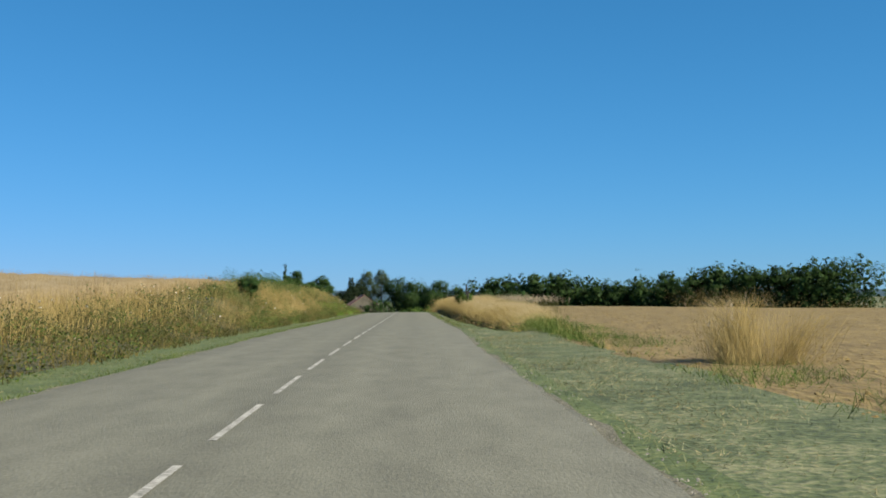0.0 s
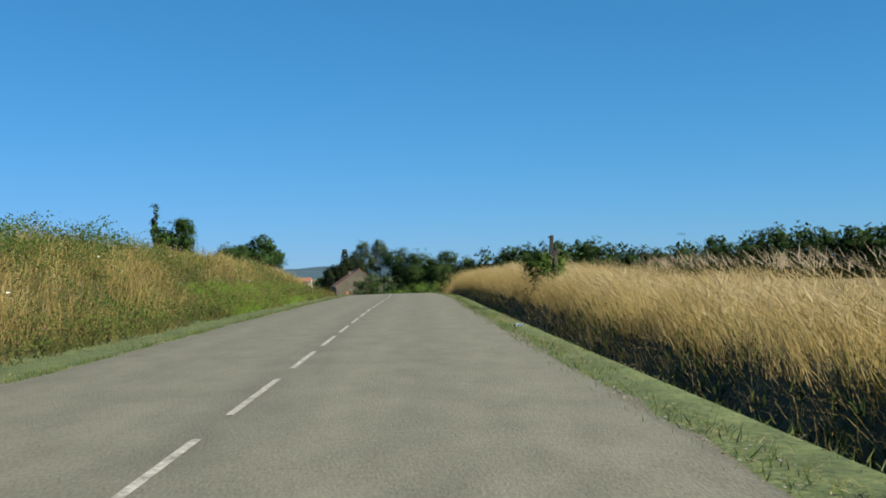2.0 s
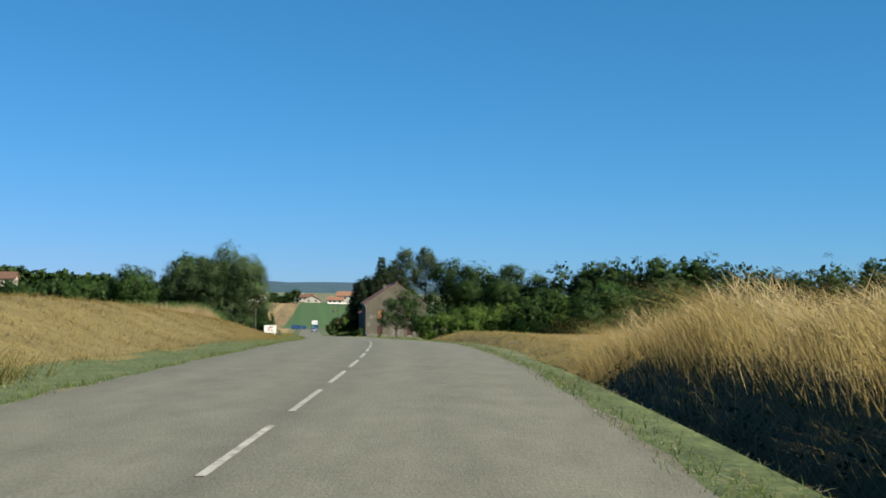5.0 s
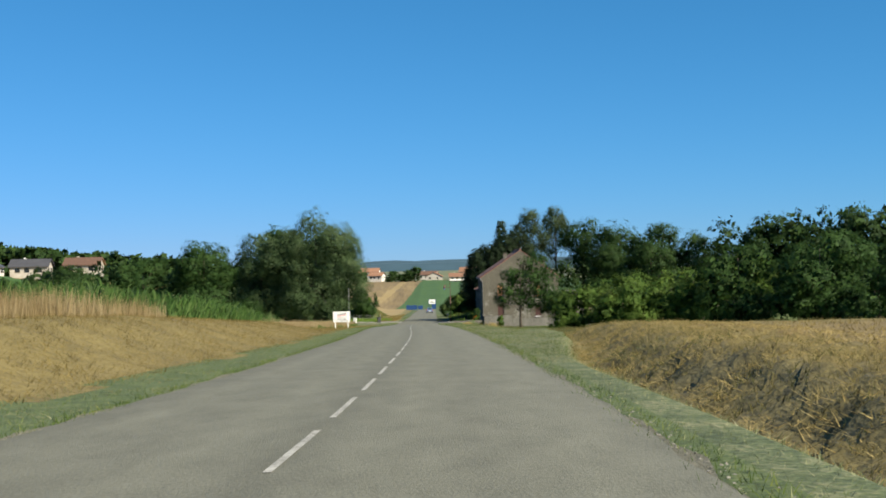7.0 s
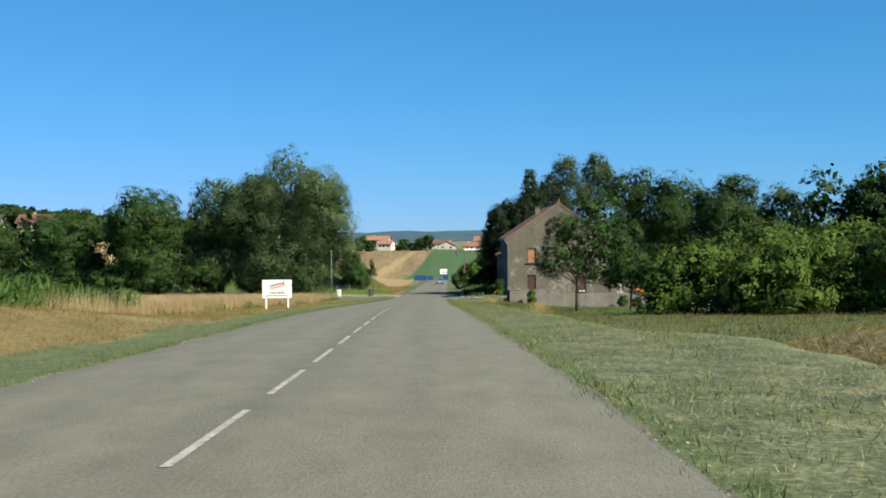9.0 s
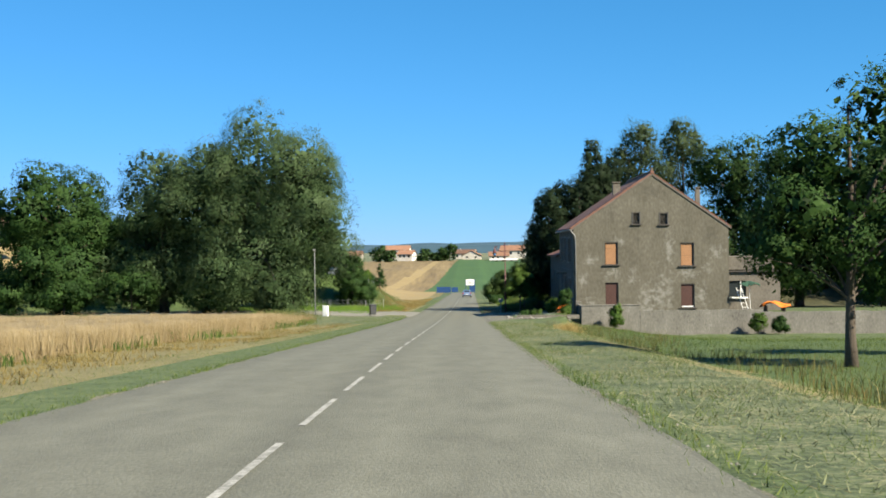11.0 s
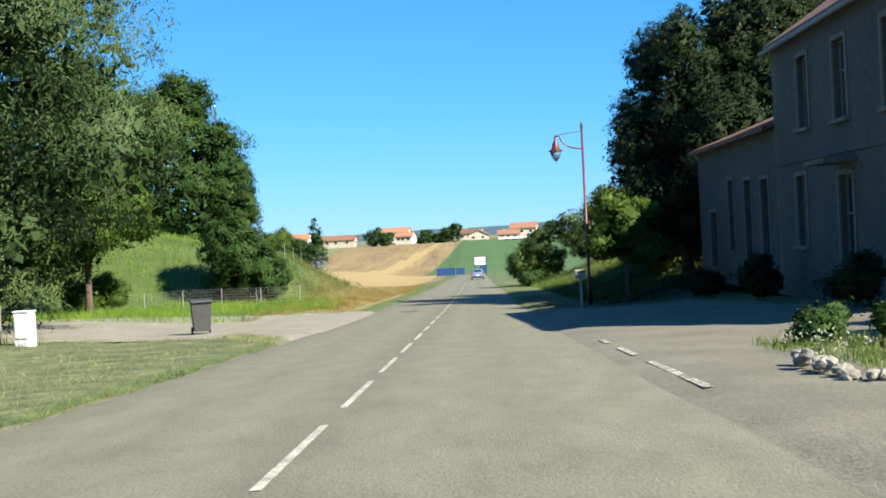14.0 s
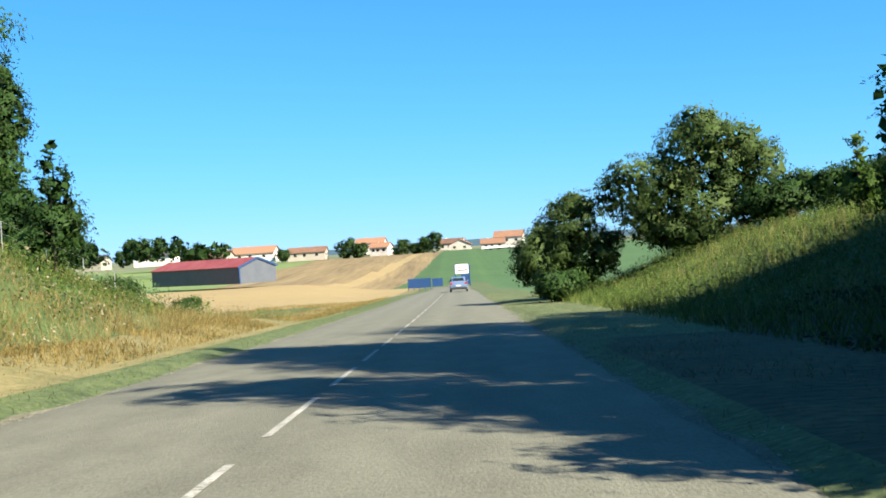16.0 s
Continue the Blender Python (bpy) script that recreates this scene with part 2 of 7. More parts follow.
# old limewash and damp on the gable: x, z, half width, half height, lighter or darker
for gx, gz, gw, gh, pale in ((6.9, 1.3, 1.3, 2.6, 1), (5.6, 0.8, 1.0, 2.0, 1), (1.35, 4.2, 0.9, 0.55, 1), (11.1, 4.8, 0.9, 0.9, 1), (2.95, 3.15, 1.0, 0.7, 1), (8.9, 3.1, 1.1, 0.8, 1), (7.4, 5.2, 0.6, 1.8, 1), (0.7, 2.6, 0.5, 0.9, 1), (3.4, 5.6, 0.7, 0.5, 1), (9.9, 1.2, 0.7, 1.4, 1), (4.6, 2.9, 0.5, 1.0, 1), (10.4, 3.4, 0.6, 0.6, 1), (1.2, 0.7, 0.8, 0.7, 1),
                             (5.0, 5.6, 0.5, 1.4, 0), (7.0, 6.2, 0.5, 0.9, 0), (6.2, 9.4, 2.0, 1.2, 0), (3.0, 7.6, 1.2, 1.0, 0), (10.6, 6.0, 1.0, 1.2, 0)):
    g_map, g_ball, g_edge, g_mix = (gt.nodes.new("ShaderNode" + k) for k in ("Mapping", "TexGradient", "MapRange", "Mix"))
    g_sum = gt.nodes.new("ShaderNodeMath")
    g_map.vector_type = "TEXTURE"
    g_map.inputs["Location"].default_value, g_map.inputs["Scale"].default_value = (gx, 0, gz), (gw * 1.5, 2.0, gh * 1.5)
    g_ball.gradient_type = "SPHERICAL"
    g_sum.operation = "ADD"
    g_edge.inputs[1].default_value, g_edge.inputs[2].default_value, g_edge.inputs[4].default_value = 0.50, 1.05, 0.75 if pale else 0.55
    g_mix.data_type = "RGBA"
    g_mix.inputs[7].default_value = (0.225, 0.219, 0.194, 1) if pale else (0.06, 0.055, 0.042, 1)
    gt.links.new(g_co.outputs["Object"], g_map.inputs[0])
    gt.links.new(g_map.outputs[0], g_ball.inputs[0])
    gt.links.new(g_ball.outputs["Fac"], g_sum.inputs[0])
    gt.links.new(g_rough.outputs[0], g_sum.inputs[1])
    gt.links.new(g_sum.outputs[0], g_edge.inputs[0])
    gt.links.new(g_edge.outputs[0], g_mix.inputs[0])
    gt.links.new(g_now, g_mix.inputs[6])
    g_now = g_mix.outputs[2]
gt.links.new(g_now, g_out)
# render pale in itself, its colour lowered for the shaded road side
M["render_shade_tone"] = material("shade_toned_render", [(0.045, 0.043, 0.039), (0.072, 0.069, 0.063), (0.098, 0.094, 0.087)], 2.0, 0.2, 0.92, 0.008, 0.06)
M["wall_cement"] = material("weathered_cement_render", [(0.055, 0.052, 0.044), (0.125, 0.119, 0.102), (0.168, 0.160, 0.139), (0.25, 0.241, 0.214)], 1.1, 0.09, 0.95, 0.012, 0.05, stretch=(1, 1, 0.4))
M["concrete"] = material("stained_concrete", [(0.0612, 0.0538, 0.0428), (0.122, 0.109, 0.0887), (0.171, 0.156, 0.131)], 1.2, 0.12, 0.95, 0.012, 0.05, stretch=(1, 1, 0.5))
M["tile"] = material("clay_tile", [(0.075, 0.032, 0.022), (0.145, 0.06, 0.04), (0.19, 0.09, 0.062)], 1.0, 0.1, 0.85, 0.01, 0.05, obj=0.5)
M["stone"] = material("pale_stone", [(0.155, 0.146, 0.125), (0.30, 0.285, 0.25)], 0.4, 0.05, 0.9, 0.008, 0.04, obj=0.3)
# darker copy of the pale stone, with the road side's shade in its colour
M["surround"] = material("shade_toned_stone", [(0.10, 0.095, 0.085), (0.17, 0.163, 0.148)], 0.4, 0.05, 0.9, 0.008, 0.04)
M["dark_stone"] = material("dark_sill", [(0.034, 0.0306, 0.0272), (0.0816, 0.0714, 0.0612)], 0.4, 0.05, 0.9, 0.006, 0.04)
M["shutter_orange"] = material("orange_board", [(0.27, 0.135, 0.06), (0.34, 0.18, 0.085)], 0.6, 0.05, 0.75, stretch=(1, 1, 4))
M["shutter_brown"] = material("brown_shutter", [(0.044, 0.0176, 0.0128), (0.08, 0.032, 0.024)], 0.5, 0.05, 0.7)
M["white_paint"] = material("white_paint", [(0.66, 0.66, 0.63), (0.82, 0.82, 0.80)], 0.9, 0.08, 0.6)
M["zinc"] = material("zinc", [(0.5, 0.51, 0.52), (0.66, 0.67, 0.68)], 0.5, 0.06, 0.5, metal=0.3)
M["black"] = material("black_paint", [(0.012, 0.012, 0.013), (0.03, 0.03, 0.03)], 0.5, None, 0.55)
M["red_paint"] = material("red_paint", [(0.060, 0.008, 0.011), (0.095, 0.013, 0.016)], 0.6, 0.05, 0.45)
M["red_ink"] = material("red_ink", [(0.55, 0.05, 0.05), (0.62, 0.07, 0.06)], 0.5, None, 0.6)
M["blue_paint"] = material("blue_paint", [(0.00816, 0.0374, 0.122), (0.0136, 0.0578, 0.17)], 1.0, 0.1, 0.5)
M["orange_tarp"] = material("orange_tarpaulin", [(0.75, 0.17, 0.02), (0.85, 0.24, 0.03)], 0.4, None, 0.5)
M["green_cloth"] = material("green_cloth", [(0.0136, 0.0476, 0.0272), (0.0204, 0.068, 0.0408)], 0.4, None, 0.9)
M["bin_plastic"] = material("grey_plastic", [(0.0238, 0.0252, 0.0272), (0.0408, 0.0422, 0.0449)], 0.4, 0.03, 0.55)
M["zinc"] = material("dull_zinc", [(0.13, 0.134, 0.13), (0.20, 0.205, 0.20)], 0.3, 0.03, 0.6)
M["galvanised"] = material("galvanised_steel", [(0.36, 0.37, 0.38), (0.5, 0.51, 0.52)], 0.3, 0.03, 0.45, metal=0.6)
M["old_wood"] = material("weathered_wood", [(0.022, 0.019, 0.016), (0.05, 0.044, 0.036), (0.095, 0.083, 0.068)], 0.3, 0.03, 0.95, 0.01, 0.03, stretch=(4, 4, 0.6))
M["barn_wall"] = material("grey_sheet_wall", [(0.068, 0.08, 0.1), (0.088, 0.1, 0.12)], 2.0, None, 0.6)
M["barn_roof"] = material("red_sheet_roof", [(0.16, 0.026, 0.026), (0.225, 0.045, 0.042), (0.30, 0.14, 0.12)], 3.5, 0.4, 0.6)
M["village_wall"] = material("village_wall", [(0.34, 0.31, 0.26), (0.50, 0.47, 0.42), (0.66, 0.64, 0.60)], 3, 0.3, 0.9, obj=0.6)
M["village_roof"] = material("village_roof", [(0.10, 0.055, 0.036), (0.19, 0.10, 0.06), (0.26, 0.135, 0.078)], 2, 0.4, 0.85, obj=0.6)
M["slate"] = material("slate_roof", [(0.034, 0.0354, 0.0408), (0.068, 0.068, 0.0748)], 2, 0.3, 0.7)
M["car_paint"] = material("blue_grey_car_paint", [(0.16, 0.23, 0.36), (0.18, 0.26, 0.40)], 2, None, 0.3, metal=0.4, coat=0.8)
M["rubber"] = material("rubber", [(0.012, 0.012, 0.012), (0.025, 0.025, 0.025)], 0.2, None, 0.85)
M["lamp_red"] = material("tail_lamp", [(0.4, 0.01, 0.01), (0.5, 0.02, 0.02)], 0.2, None, 0.25)
# the haze of the distance is put into this blue base colour
M["ridge"] = material("haze_blue_ridge", [(0.022, 0.055, 0.08), (0.035, 0.075, 0.105)], 260, 40, 1.0)
glass = bpy.data.materials.new("glass")
glass.use_nodes = True
glass.node_tree.nodes["Principled BSDF"].inputs["Base Color"].default_value = (0.02, 0.025, 0.03, 1)
glass.node_tree.nodes["Principled BSDF"].inputs["Roughness"].default_value = 0.06
M["glass"] = glass
clear = bpy.data.materials.new("clear_glass")
clear.use_nodes = True
clear.node_tree.nodes["Principled BSDF"].inputs["Transmission Weight"].default_value = 0.9
clear.node_tree.nodes["Principled BSDF"].inputs["Roughness"].default_value = 0.15
M["clear"] = clear

# ---- the line of the road: station, x, y, z of the tarmac under the right-hand lane ----
LINE = np.array([(-500, 24, -520, -3.0), (-30, 1.6, -32.5, -1.3), (0, 0.02, -0.21, -1.31), (18, -1.0, 19.68, -1.39), (35, -1.78, 39.06, -1.46), (58, -2.95, 64.62, -1.68),
                 (81, -4.02, 87.34, -1.86), (110, -5.35, 116.92, -2.14), (139, -7.57, 146.65, -2.66), (155, -9.43, 162.31, -3.14), (172, -11.97, 178.77, -3.84), (190, -15.25, 196.72, -4.64),
                 (208, -18.73, 214.68, -5.42), (250, -27.82, 257.49, -7.33), (275, -33.04, 282.5, -8.67), (300, -38.03, 307.7, -9.99), (325, -42.95, 332.74, -11.25), 
                 (360, -49.77, 367.85, -12.82), (416, -60.3, 422.9, -14.72), (475, -71.4, 480.9, -16.45), (533, -82.3, 537.9, -18.35), (592, -93.4, 595.9, -19.3),
                 (868, -145, 867, -14.0), (1010, -171, 1006, -13.1), (2500, -450, 2470, -23.0), (4600, -840, 4530, -27.0)])


def line_table():
    s, line = LINE[:, 0], LINE[:, 1:]
    m = np.gradient(line, s, axis=0)
    q = np.concatenate([np.arange(-500, 640, 0.5), np.arange(640, 4600, 20)])
    k = np.clip(np.searchsorted(s, q) - 1, 0, len(s) - 2)
    h = (s[k + 1] - s[k])[:, None]
    u = (q - s[k])[:, None] / h
    p = (2 * u**3 - 3 * u**2 + 1) * line[k] + (u**3 - 2 * u**2 + u) * h * m[k] + (3 * u**2 - 2 * u**3) * line[k + 1] + (u**3 - u**2) * h * m[k + 1]
    d = np.gradient(p[:, :2], q, axis=0)
    return q, p, np.arctan2(-d[:, 0], d[:, 1])


TAB_S, TAB_P, TAB_H = line_table()


def step(x, a, b):
    t = np.clip((x - a) / (b - a), 0, 1)
    return t * t * (3 - 2 * t)


def band(s, a, b, soft=8.0):
    return step(s, a - soft / 2, a + soft / 2) * (1 - step(s, b - soft / 2, b + soft / 2))


def heap_shift(s):
    """How far the bank of cut straw swings away from the road."""
    return 3.7 * step(s, 184, 226)


def verge_width(s):
    """Width of the mown strip before the ditch, first stretch."""
    return np.interp(s, [-20, 28, 36, 44, 60, 140], [2.7, 2.3, 1.3, 0.95, 0.68, 0.72])


def rise(s, u):
    """Height of the ground over the road, at station s and u metres to the right of the driver."""
    l, r = np.maximum(-u - 4.65, 0), np.maximum(u - 1.62, 0)
    bank = np.interp(s, [0, 25, 42, 60, 95, 128], [0.5, 0.6, 1.15, 1.85, 1.9, 1.4])
    left = band(s, -900, 128, 24) * (0.03 + bank * step(l, 1.2, 4.8) + 4.0 * step(l, 3, 75))
    left = left + band(s, 128, 240, 24) * (0.02 + np.interp(s, [128, 150, 200, 245], [1.2, 1.35, 1.25, 0.5]) * step(l, 1.6, 6.5) - 0.4 * step(l, 14, 60))
    left = left + band(s, 240, 338, 24) * (-0.12 * step(l, 1.0, 5) + 0.5 * step(l, 25, 70))
    left = left + band(s, 338, 364, 6) * (0.02 + 0.35 * step(l, 5, 12))
    foot, crest = np.interp(s, [372, 387], [5.2, 2.8]), np.interp(s, [372, 387], [9.5, 8.5])
    front = step(s, 372.5, 384)
    left = left + band(s, 364, 403, 12) * (0.05 + 0.3 * step(l, 1.2, 2.8) + front * np.interp(s, [366, 382, 391, 403], [3.4, 3.6, 2.3, 0.4]) * step(l, foot, crest)) + front * (1 - step(s, 430, 446)) * (1.0 + 2.4 * step(s, 396, 408)) * step(l, 9 + 4 * step(s, 394, 404), 15 + 3 * step(s, 394, 404))
    left = left + 2.2 * band(s, 500, 760, 90) * step(l, 8, 30)
    left = left - band(s, 405, 900, 12) * 0.35 * step(l, 0.5, 5)
    left = left + 13 * step(l, 120, 520) * step(s, 300, 900) + 12.5 * step(l, 62, 108) * band(s, 425, 590, 40)
    ditch = step(s, 33, 42)
    lip = np.interp(s, [36, 60, 95, 135], [0.05, 0.15, 0.5, 0.55])
    v_ = verge_width(s)
    right = band(s, -900, 138, 20) * (-0.06 - ditch * (0.7 * step(r, v_, v_ + 0.4) - (0.72 + lip) * step(r, v_ + 0.65, v_ + 1.7)) - 0.5 * step(r, 6, 40) - 4.0 * step(r, 20, 220))
    rs_ = r - heap_shift(s)
    right = right + band(s, 138, 231, 6) * (-0.04 - 0.65 * step(rs_, 1.0, 1.8) + np.interp(s, [140, 160, 176, 190, 205, 220, 230], [0.46, 0.52, 0.9, 1.1, 1.05, 0.9, 0.6]) * step(rs_, 1.9, 4.3) - 3.0 * step(r, 30, 130))
    end = 319 + 12.6 * step(r, 4.9, 6.4)
    right = right + (step(s, 228, 234) * (1 - step(s, end - 1, end + 1))) * (-0.03 - 0.50 * step(r, 2.2, 5.5) - 0.85 * step(r, 7.0, 13) * step(s, 292, 316) - 0.3 * step(r, 20, 60) - 2.2 * step(r, 45, 110))
    right = right + (step(s, end - 1, end + 1) * (1 - step(s, 360, 368))) * (0.02 + 0.25 * step(r, 3.5, 6.5))
    right = right + band(s, 364, 421, 14) * (0.04 + 2.5 * step(r, 3.0, 12) + 1.5 * step(r, 12, 30))
    right = right - band(s, 421, 900, 16) * 0.4 * step(r, 2.5, 7)
    bumps = 0.045 * np.sin(s * 1.31 + 2.1 * np.sin(u * 0.7)) * np.sin(u * 1.7 + 1.3 * np.sin(s * 0.45)) * step(l + r, 1.5, 4)
    lumps = 0.15 * np.sin(s * 5.3 + 2.2 * np.sin(u * 3.1)) * np.sin(u * 4.7 + 1.9 * np.sin(s * 2.3)) * band(s, 142, 230, 6) * band(rs_, 1.9, 7, 1.0)
    bumps = bumps + lumps
    off = l + r
    return np.where(off > 0, (left + right + bumps) * step(off, 0, 0.6), 0.0) - 0.04 * (1 - step(off, 0, 0.3))


def spot_xy(s, u):
    s, u = np.broadcast_arrays(np.asarray(s, float), np.asarray(u, float))
    h = np.interp(s, TAB_S, TAB_H)
    h = h + (0.15 - h) * step(np.abs(u), 60, 230)
    return np.stack([np.interp(s, TAB_S, TAB_P[:, 0]) + u * np.cos(h), np.interp(s, TAB_S, TAB_P[:, 1]) + u * np.sin(h)], -1)


def road_z(s):
    return np.interp(s, TAB_S, TAB_P[:, 2])


def ground(s, u):
    s, u = np.broadcast_arrays(np.asarray(s, float), np.asarray(u, float))
    return np.concatenate([spot_xy(s, u), (road_z(s) + rise(s, u))[..., None]], -1)


def at(s, u, lift=0.0, turn=0.0):
    """The frame at a place: x to the right of the road, y along it."""
    x, y, z = ground(s, u)
    return pose(x, y, z + lift, 0, 0, math.degrees(float(np.interp(s, TAB_S, TAB_H))) + turn)


# ---- mesh helpers ----
def mesh_object(name, verts, faces, mats, parent=None, label="", idx=None, smooth=False):
    me = bpy.data.meshes.new(name)
    me.from_pydata(np.asarray(verts, float).tolist(), [], faces if isinstance(faces, list) else faces.tolist())
    for m in (mats if isinstance(mats, list) else [mats]):
        me.materials.append(m)
    if idx is not None:
        me.polygons.foreach_set("material_index", np.asarray(idx, dtype=np.int32))
    if smooth:
        me.polygons.foreach_set("use_smooth", np.ones(len(me.polygons), dtype=bool))
    me.update()
    ob = new(name, me)
    ob.parent = parent
    return tagged(ob, label)


def part(name, bm, mat, parent=None, label="", smooth=False):
    me = bpy.data.meshes.new(name)
    bm.normal_update()
    bm.to_mesh(me)
    bm.free()
    me.materials.append(mat)
    if smooth:
        for p in me.polygons:
            p.use_smooth = True
    ob = new(name, me)
    ob.parent = parent
    return tagged(ob, label)


def thing(name, m, label, category, group="", kind=""):
    ob = new(name)
    ob.empty_display_size = 0.2
    ob.matrix_world = m
    return tagged(ob, label, category, group, kind)


def box(size, centre=(0, 0, 0), bevel=0.0, bm=None, turn=(0, 0, 0)):
    bm = bm or bmesh.new()
    made = bmesh.ops.create_cube(bm, size=1.0, matrix=pose(*centre, *turn) @ Matrix.Diagonal((*size, 1)))["verts"]
    if bevel:
        edges = {e for v in made for e in v.link_edges}
        bmesh.ops.bevel(bm, geom=list(edges), offset=bevel, segments=2, affect="EDGES", profile=0.5)
    return bm


def tube(points, radii, sides=8, bm=None, cap=True):
    """A pipe along points, with a radius at each."""
    bm = bm or bmesh.new()
    pts = [Vector(p) for p in points]
    radii = radii if hasattr(radii, "__len__") else [radii] * len(pts)
    rings = []
    for i, p in enumerate(pts):
        d = (pts[min(i + 1, len(pts) - 1)] - pts[max(i - 1, 0)]).normalized()
        a = d.orthogonal().normalized() if abs(d.z) < 0.99 else Vector((1, 0, 0))
        if abs(d.z) < 0.99:
            a = d.cross(Vector((0, 0, 1))).normalized()
        b = d.cross(a).normalized()
        rings.append([bm.verts.new(p + radii[i] * (math.cos(k) * a + math.sin(k) * b)) for k in np.arange(sides) * 2 * math.pi / sides])
    for r0, r1 in zip(rings, rings[1:]):
        for k in range(sides):
            bm.faces.new((r0[k], r0[(k + 1) % sides], r1[(k + 1) % sides], r1[k]))
    if cap:
        bm.faces.new(rings[0][::-1])
        bm.faces.new(rings[-1])
    return bm


def prism(outline, depth, bm=None, m=Matrix()):
    """A flat outline in x and z, pushed along y by depth."""
    bm = bm or bmesh.new()
    a = [bm.verts.new(m @ Vector((x, 0, z))) for x, z in outline]
    b = [bm.verts.new(m @ Vector((x, depth, z))) for x, z in outline]
    n = len(a)
    bm.faces.new(a)
    bm.faces.new(b[::-1])
    for i in range(n):
        bm.faces.new((a[(i + 1) % n], a[i], b[i], b[(i + 1) % n]))
    return bm


rng = np.random.default_rng(7)


# ---- ground, road ----
def build_ground():
    s = np.concatenate([[-480, -300, -180, -100, -60, -35], np.arange(-20, 141, 1.4), np.arange(141, 232, 0.5), np.arange(232, 440, 1.25), np.arange(440, 640, 4), np.arange(640, 1100, 15), np.geomspace(1100, 4400, 24)])
    ul = -4.65 - np.concatenate([[0.02, 0.5], np.arange(1, 16.5, 0.55), np.geomspace(17, 130, 24), np.geomspace(150, 3200, 20)])
    ur = 1.62 + np.concatenate([[0.02, 0.4], np.arange(0.7, 4, 0.25), np.arange(4.2, 15.5, 0.5), np.geomspace(16, 130, 24), np.geomspace(150, 3200, 20)])
    u = np.concatenate([ul[::-1], [-3.1, -1.5, 0.0], ur])
    S, U = np.meshgrid(s, u, indexing="ij")
    v = ground(S, U).reshape(-1, 3)
    n, k = len(s), len(u)
    i = (np.arange(n - 1)[:, None] * k + np.arange(k - 1)).ravel()
    f = np.stack([i, i + 1, i + k + 1, i + k], 1)
    cs, cu = ((S[:-1, :-1] + S[1:, 1:]) / 2).ravel(), ((U[:-1, :-1] + U[1:, 1:]) / 2).ravel()
    l, r = -cu - 4.65, cu - 1.62
    wob = 0.5 * np.sin(cs * 0.9) + 0.4 * np.sin(cs * 0.37 + 2)
    names = ["straw_dark", "hay_verge", "mown", "weeds_soil", "wheat_soil", "tilled", "straw", "lush", "dry_verge", "far_green", "far_gold", "far_gold_light", "far_meadow", "far_land", "gravel"]
    z = np.full(len(cs), names.index("mown"))
    def put(cond, name):
        z[cond] = names.index(name)
    left, right = l > 0, r > 0
    put(right & (cs < 36) & (r > 0.3), "hay_verge")
    put(left & (cs < 130) & (l > 1.3), "weeds_soil")
    put(left & (cs < 115) & (l > 5.2), "wheat_soil")
    put(left & (cs >= 128) & (cs < 250) & (l > 1.9 + 0.3 * wob), "straw")
    put(left & (cs >= 190) & (cs < 250) & (l > 8) , "lush")
    put(left & (cs >= 236) & (cs < 346) & (l > 1.6), "dry_verge")
    put(left & (cs >= 240) & (cs < 338) & (l > 6.5), "wheat_soil")
    put(left & (cs >= 318 + 1.5 * wob) & (cs < 350) & (l > 0.5) & (l < 26), "hay_verge")
    put(left & (cs >= 236) & (cs < 420) & (l > 26), "lush")
    put(left & (cs >= 361) & (cs < 420) & (l > 1.2), "dry_verge")
    put(left & (cs >= 361) & (cs < 420) & (l > 3.2), "lush")
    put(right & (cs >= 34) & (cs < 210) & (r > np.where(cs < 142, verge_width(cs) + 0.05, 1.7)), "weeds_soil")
    put(right & (cs < 140) & (r > np.interp(cs, [-10, 16, 30, 37], [3.4, 2.7, 2.6, 4.0]) + 0.3 * wob), "tilled")
    put(right & (cs >= 140) & (cs < 320) & (r > 0.3), "hay_verge")
    put(right & (cs >= 138) & (cs < 231) & (r > 1.3 + heap_shift(cs)), "straw_dark")
    put(right & (cs >= 138) & (cs < 233) & (r > 4.0 + heap_shift(cs)), "straw")
    put(right & (cs >= 138) & (cs < 205) & (r > 6.0 + 0.5 * wob), "tilled")
    put(right & (cs >= 231) & (cs < 320) & (r > 4.6 + 0.6 * wob), "lush")
    put(right & (cs >= 240) & (cs < 314) & (r > 2.9 + 0.3 * wob) & (r < 4.6 + 0.6 * wob), "dry_verge")
    put(right & (cs >= 140) & (r > 60), "lush")
    put(right & (cs >= 366) & (cs < 424) & (r > 3.4), "lush")
    # dark soil put under the roadside trees to deepen their shade by colour
    put(right & (cs >= 354.5) & (cs < 377 + 2 * wob + 0.5 * r) & (r > 0.35), "weeds_soil")
    far = cs > 424
    put(far & left & (l > 2.2), "dry_verge")
    put(far & left & (l > 7) & (cs < 500), "far_green")
    put(far & left & (l > 5) & (cs >= 462) & (cs < 585), "far_gold_light")
    put((cs >= 470) & right & (r > 4), "far_green")
    hill = cs >= 585
    edge = -13 + (cs - 600) * 0.022
    put(hill & (cu > edge), "far_green")
    put(hill & (cu <= edge), "far_gold")
    put(hill & (cu <= edge - 9) & (cu > edge - 13), "far_gold_light")
    put(hill & (cu <= -57 - (cs - 700) * 0.05), "far_meadow")
    put((cs > 900) | (np.abs(cu) > 420), "far_land")
    ob = mesh_object("ground", v, f, [M[x] for x in names], idx=z, smooth=True)
    tagged(ob, "rolling farmland of verges, ripe crops and meadows", "ground", kind="structure")


build_ground()


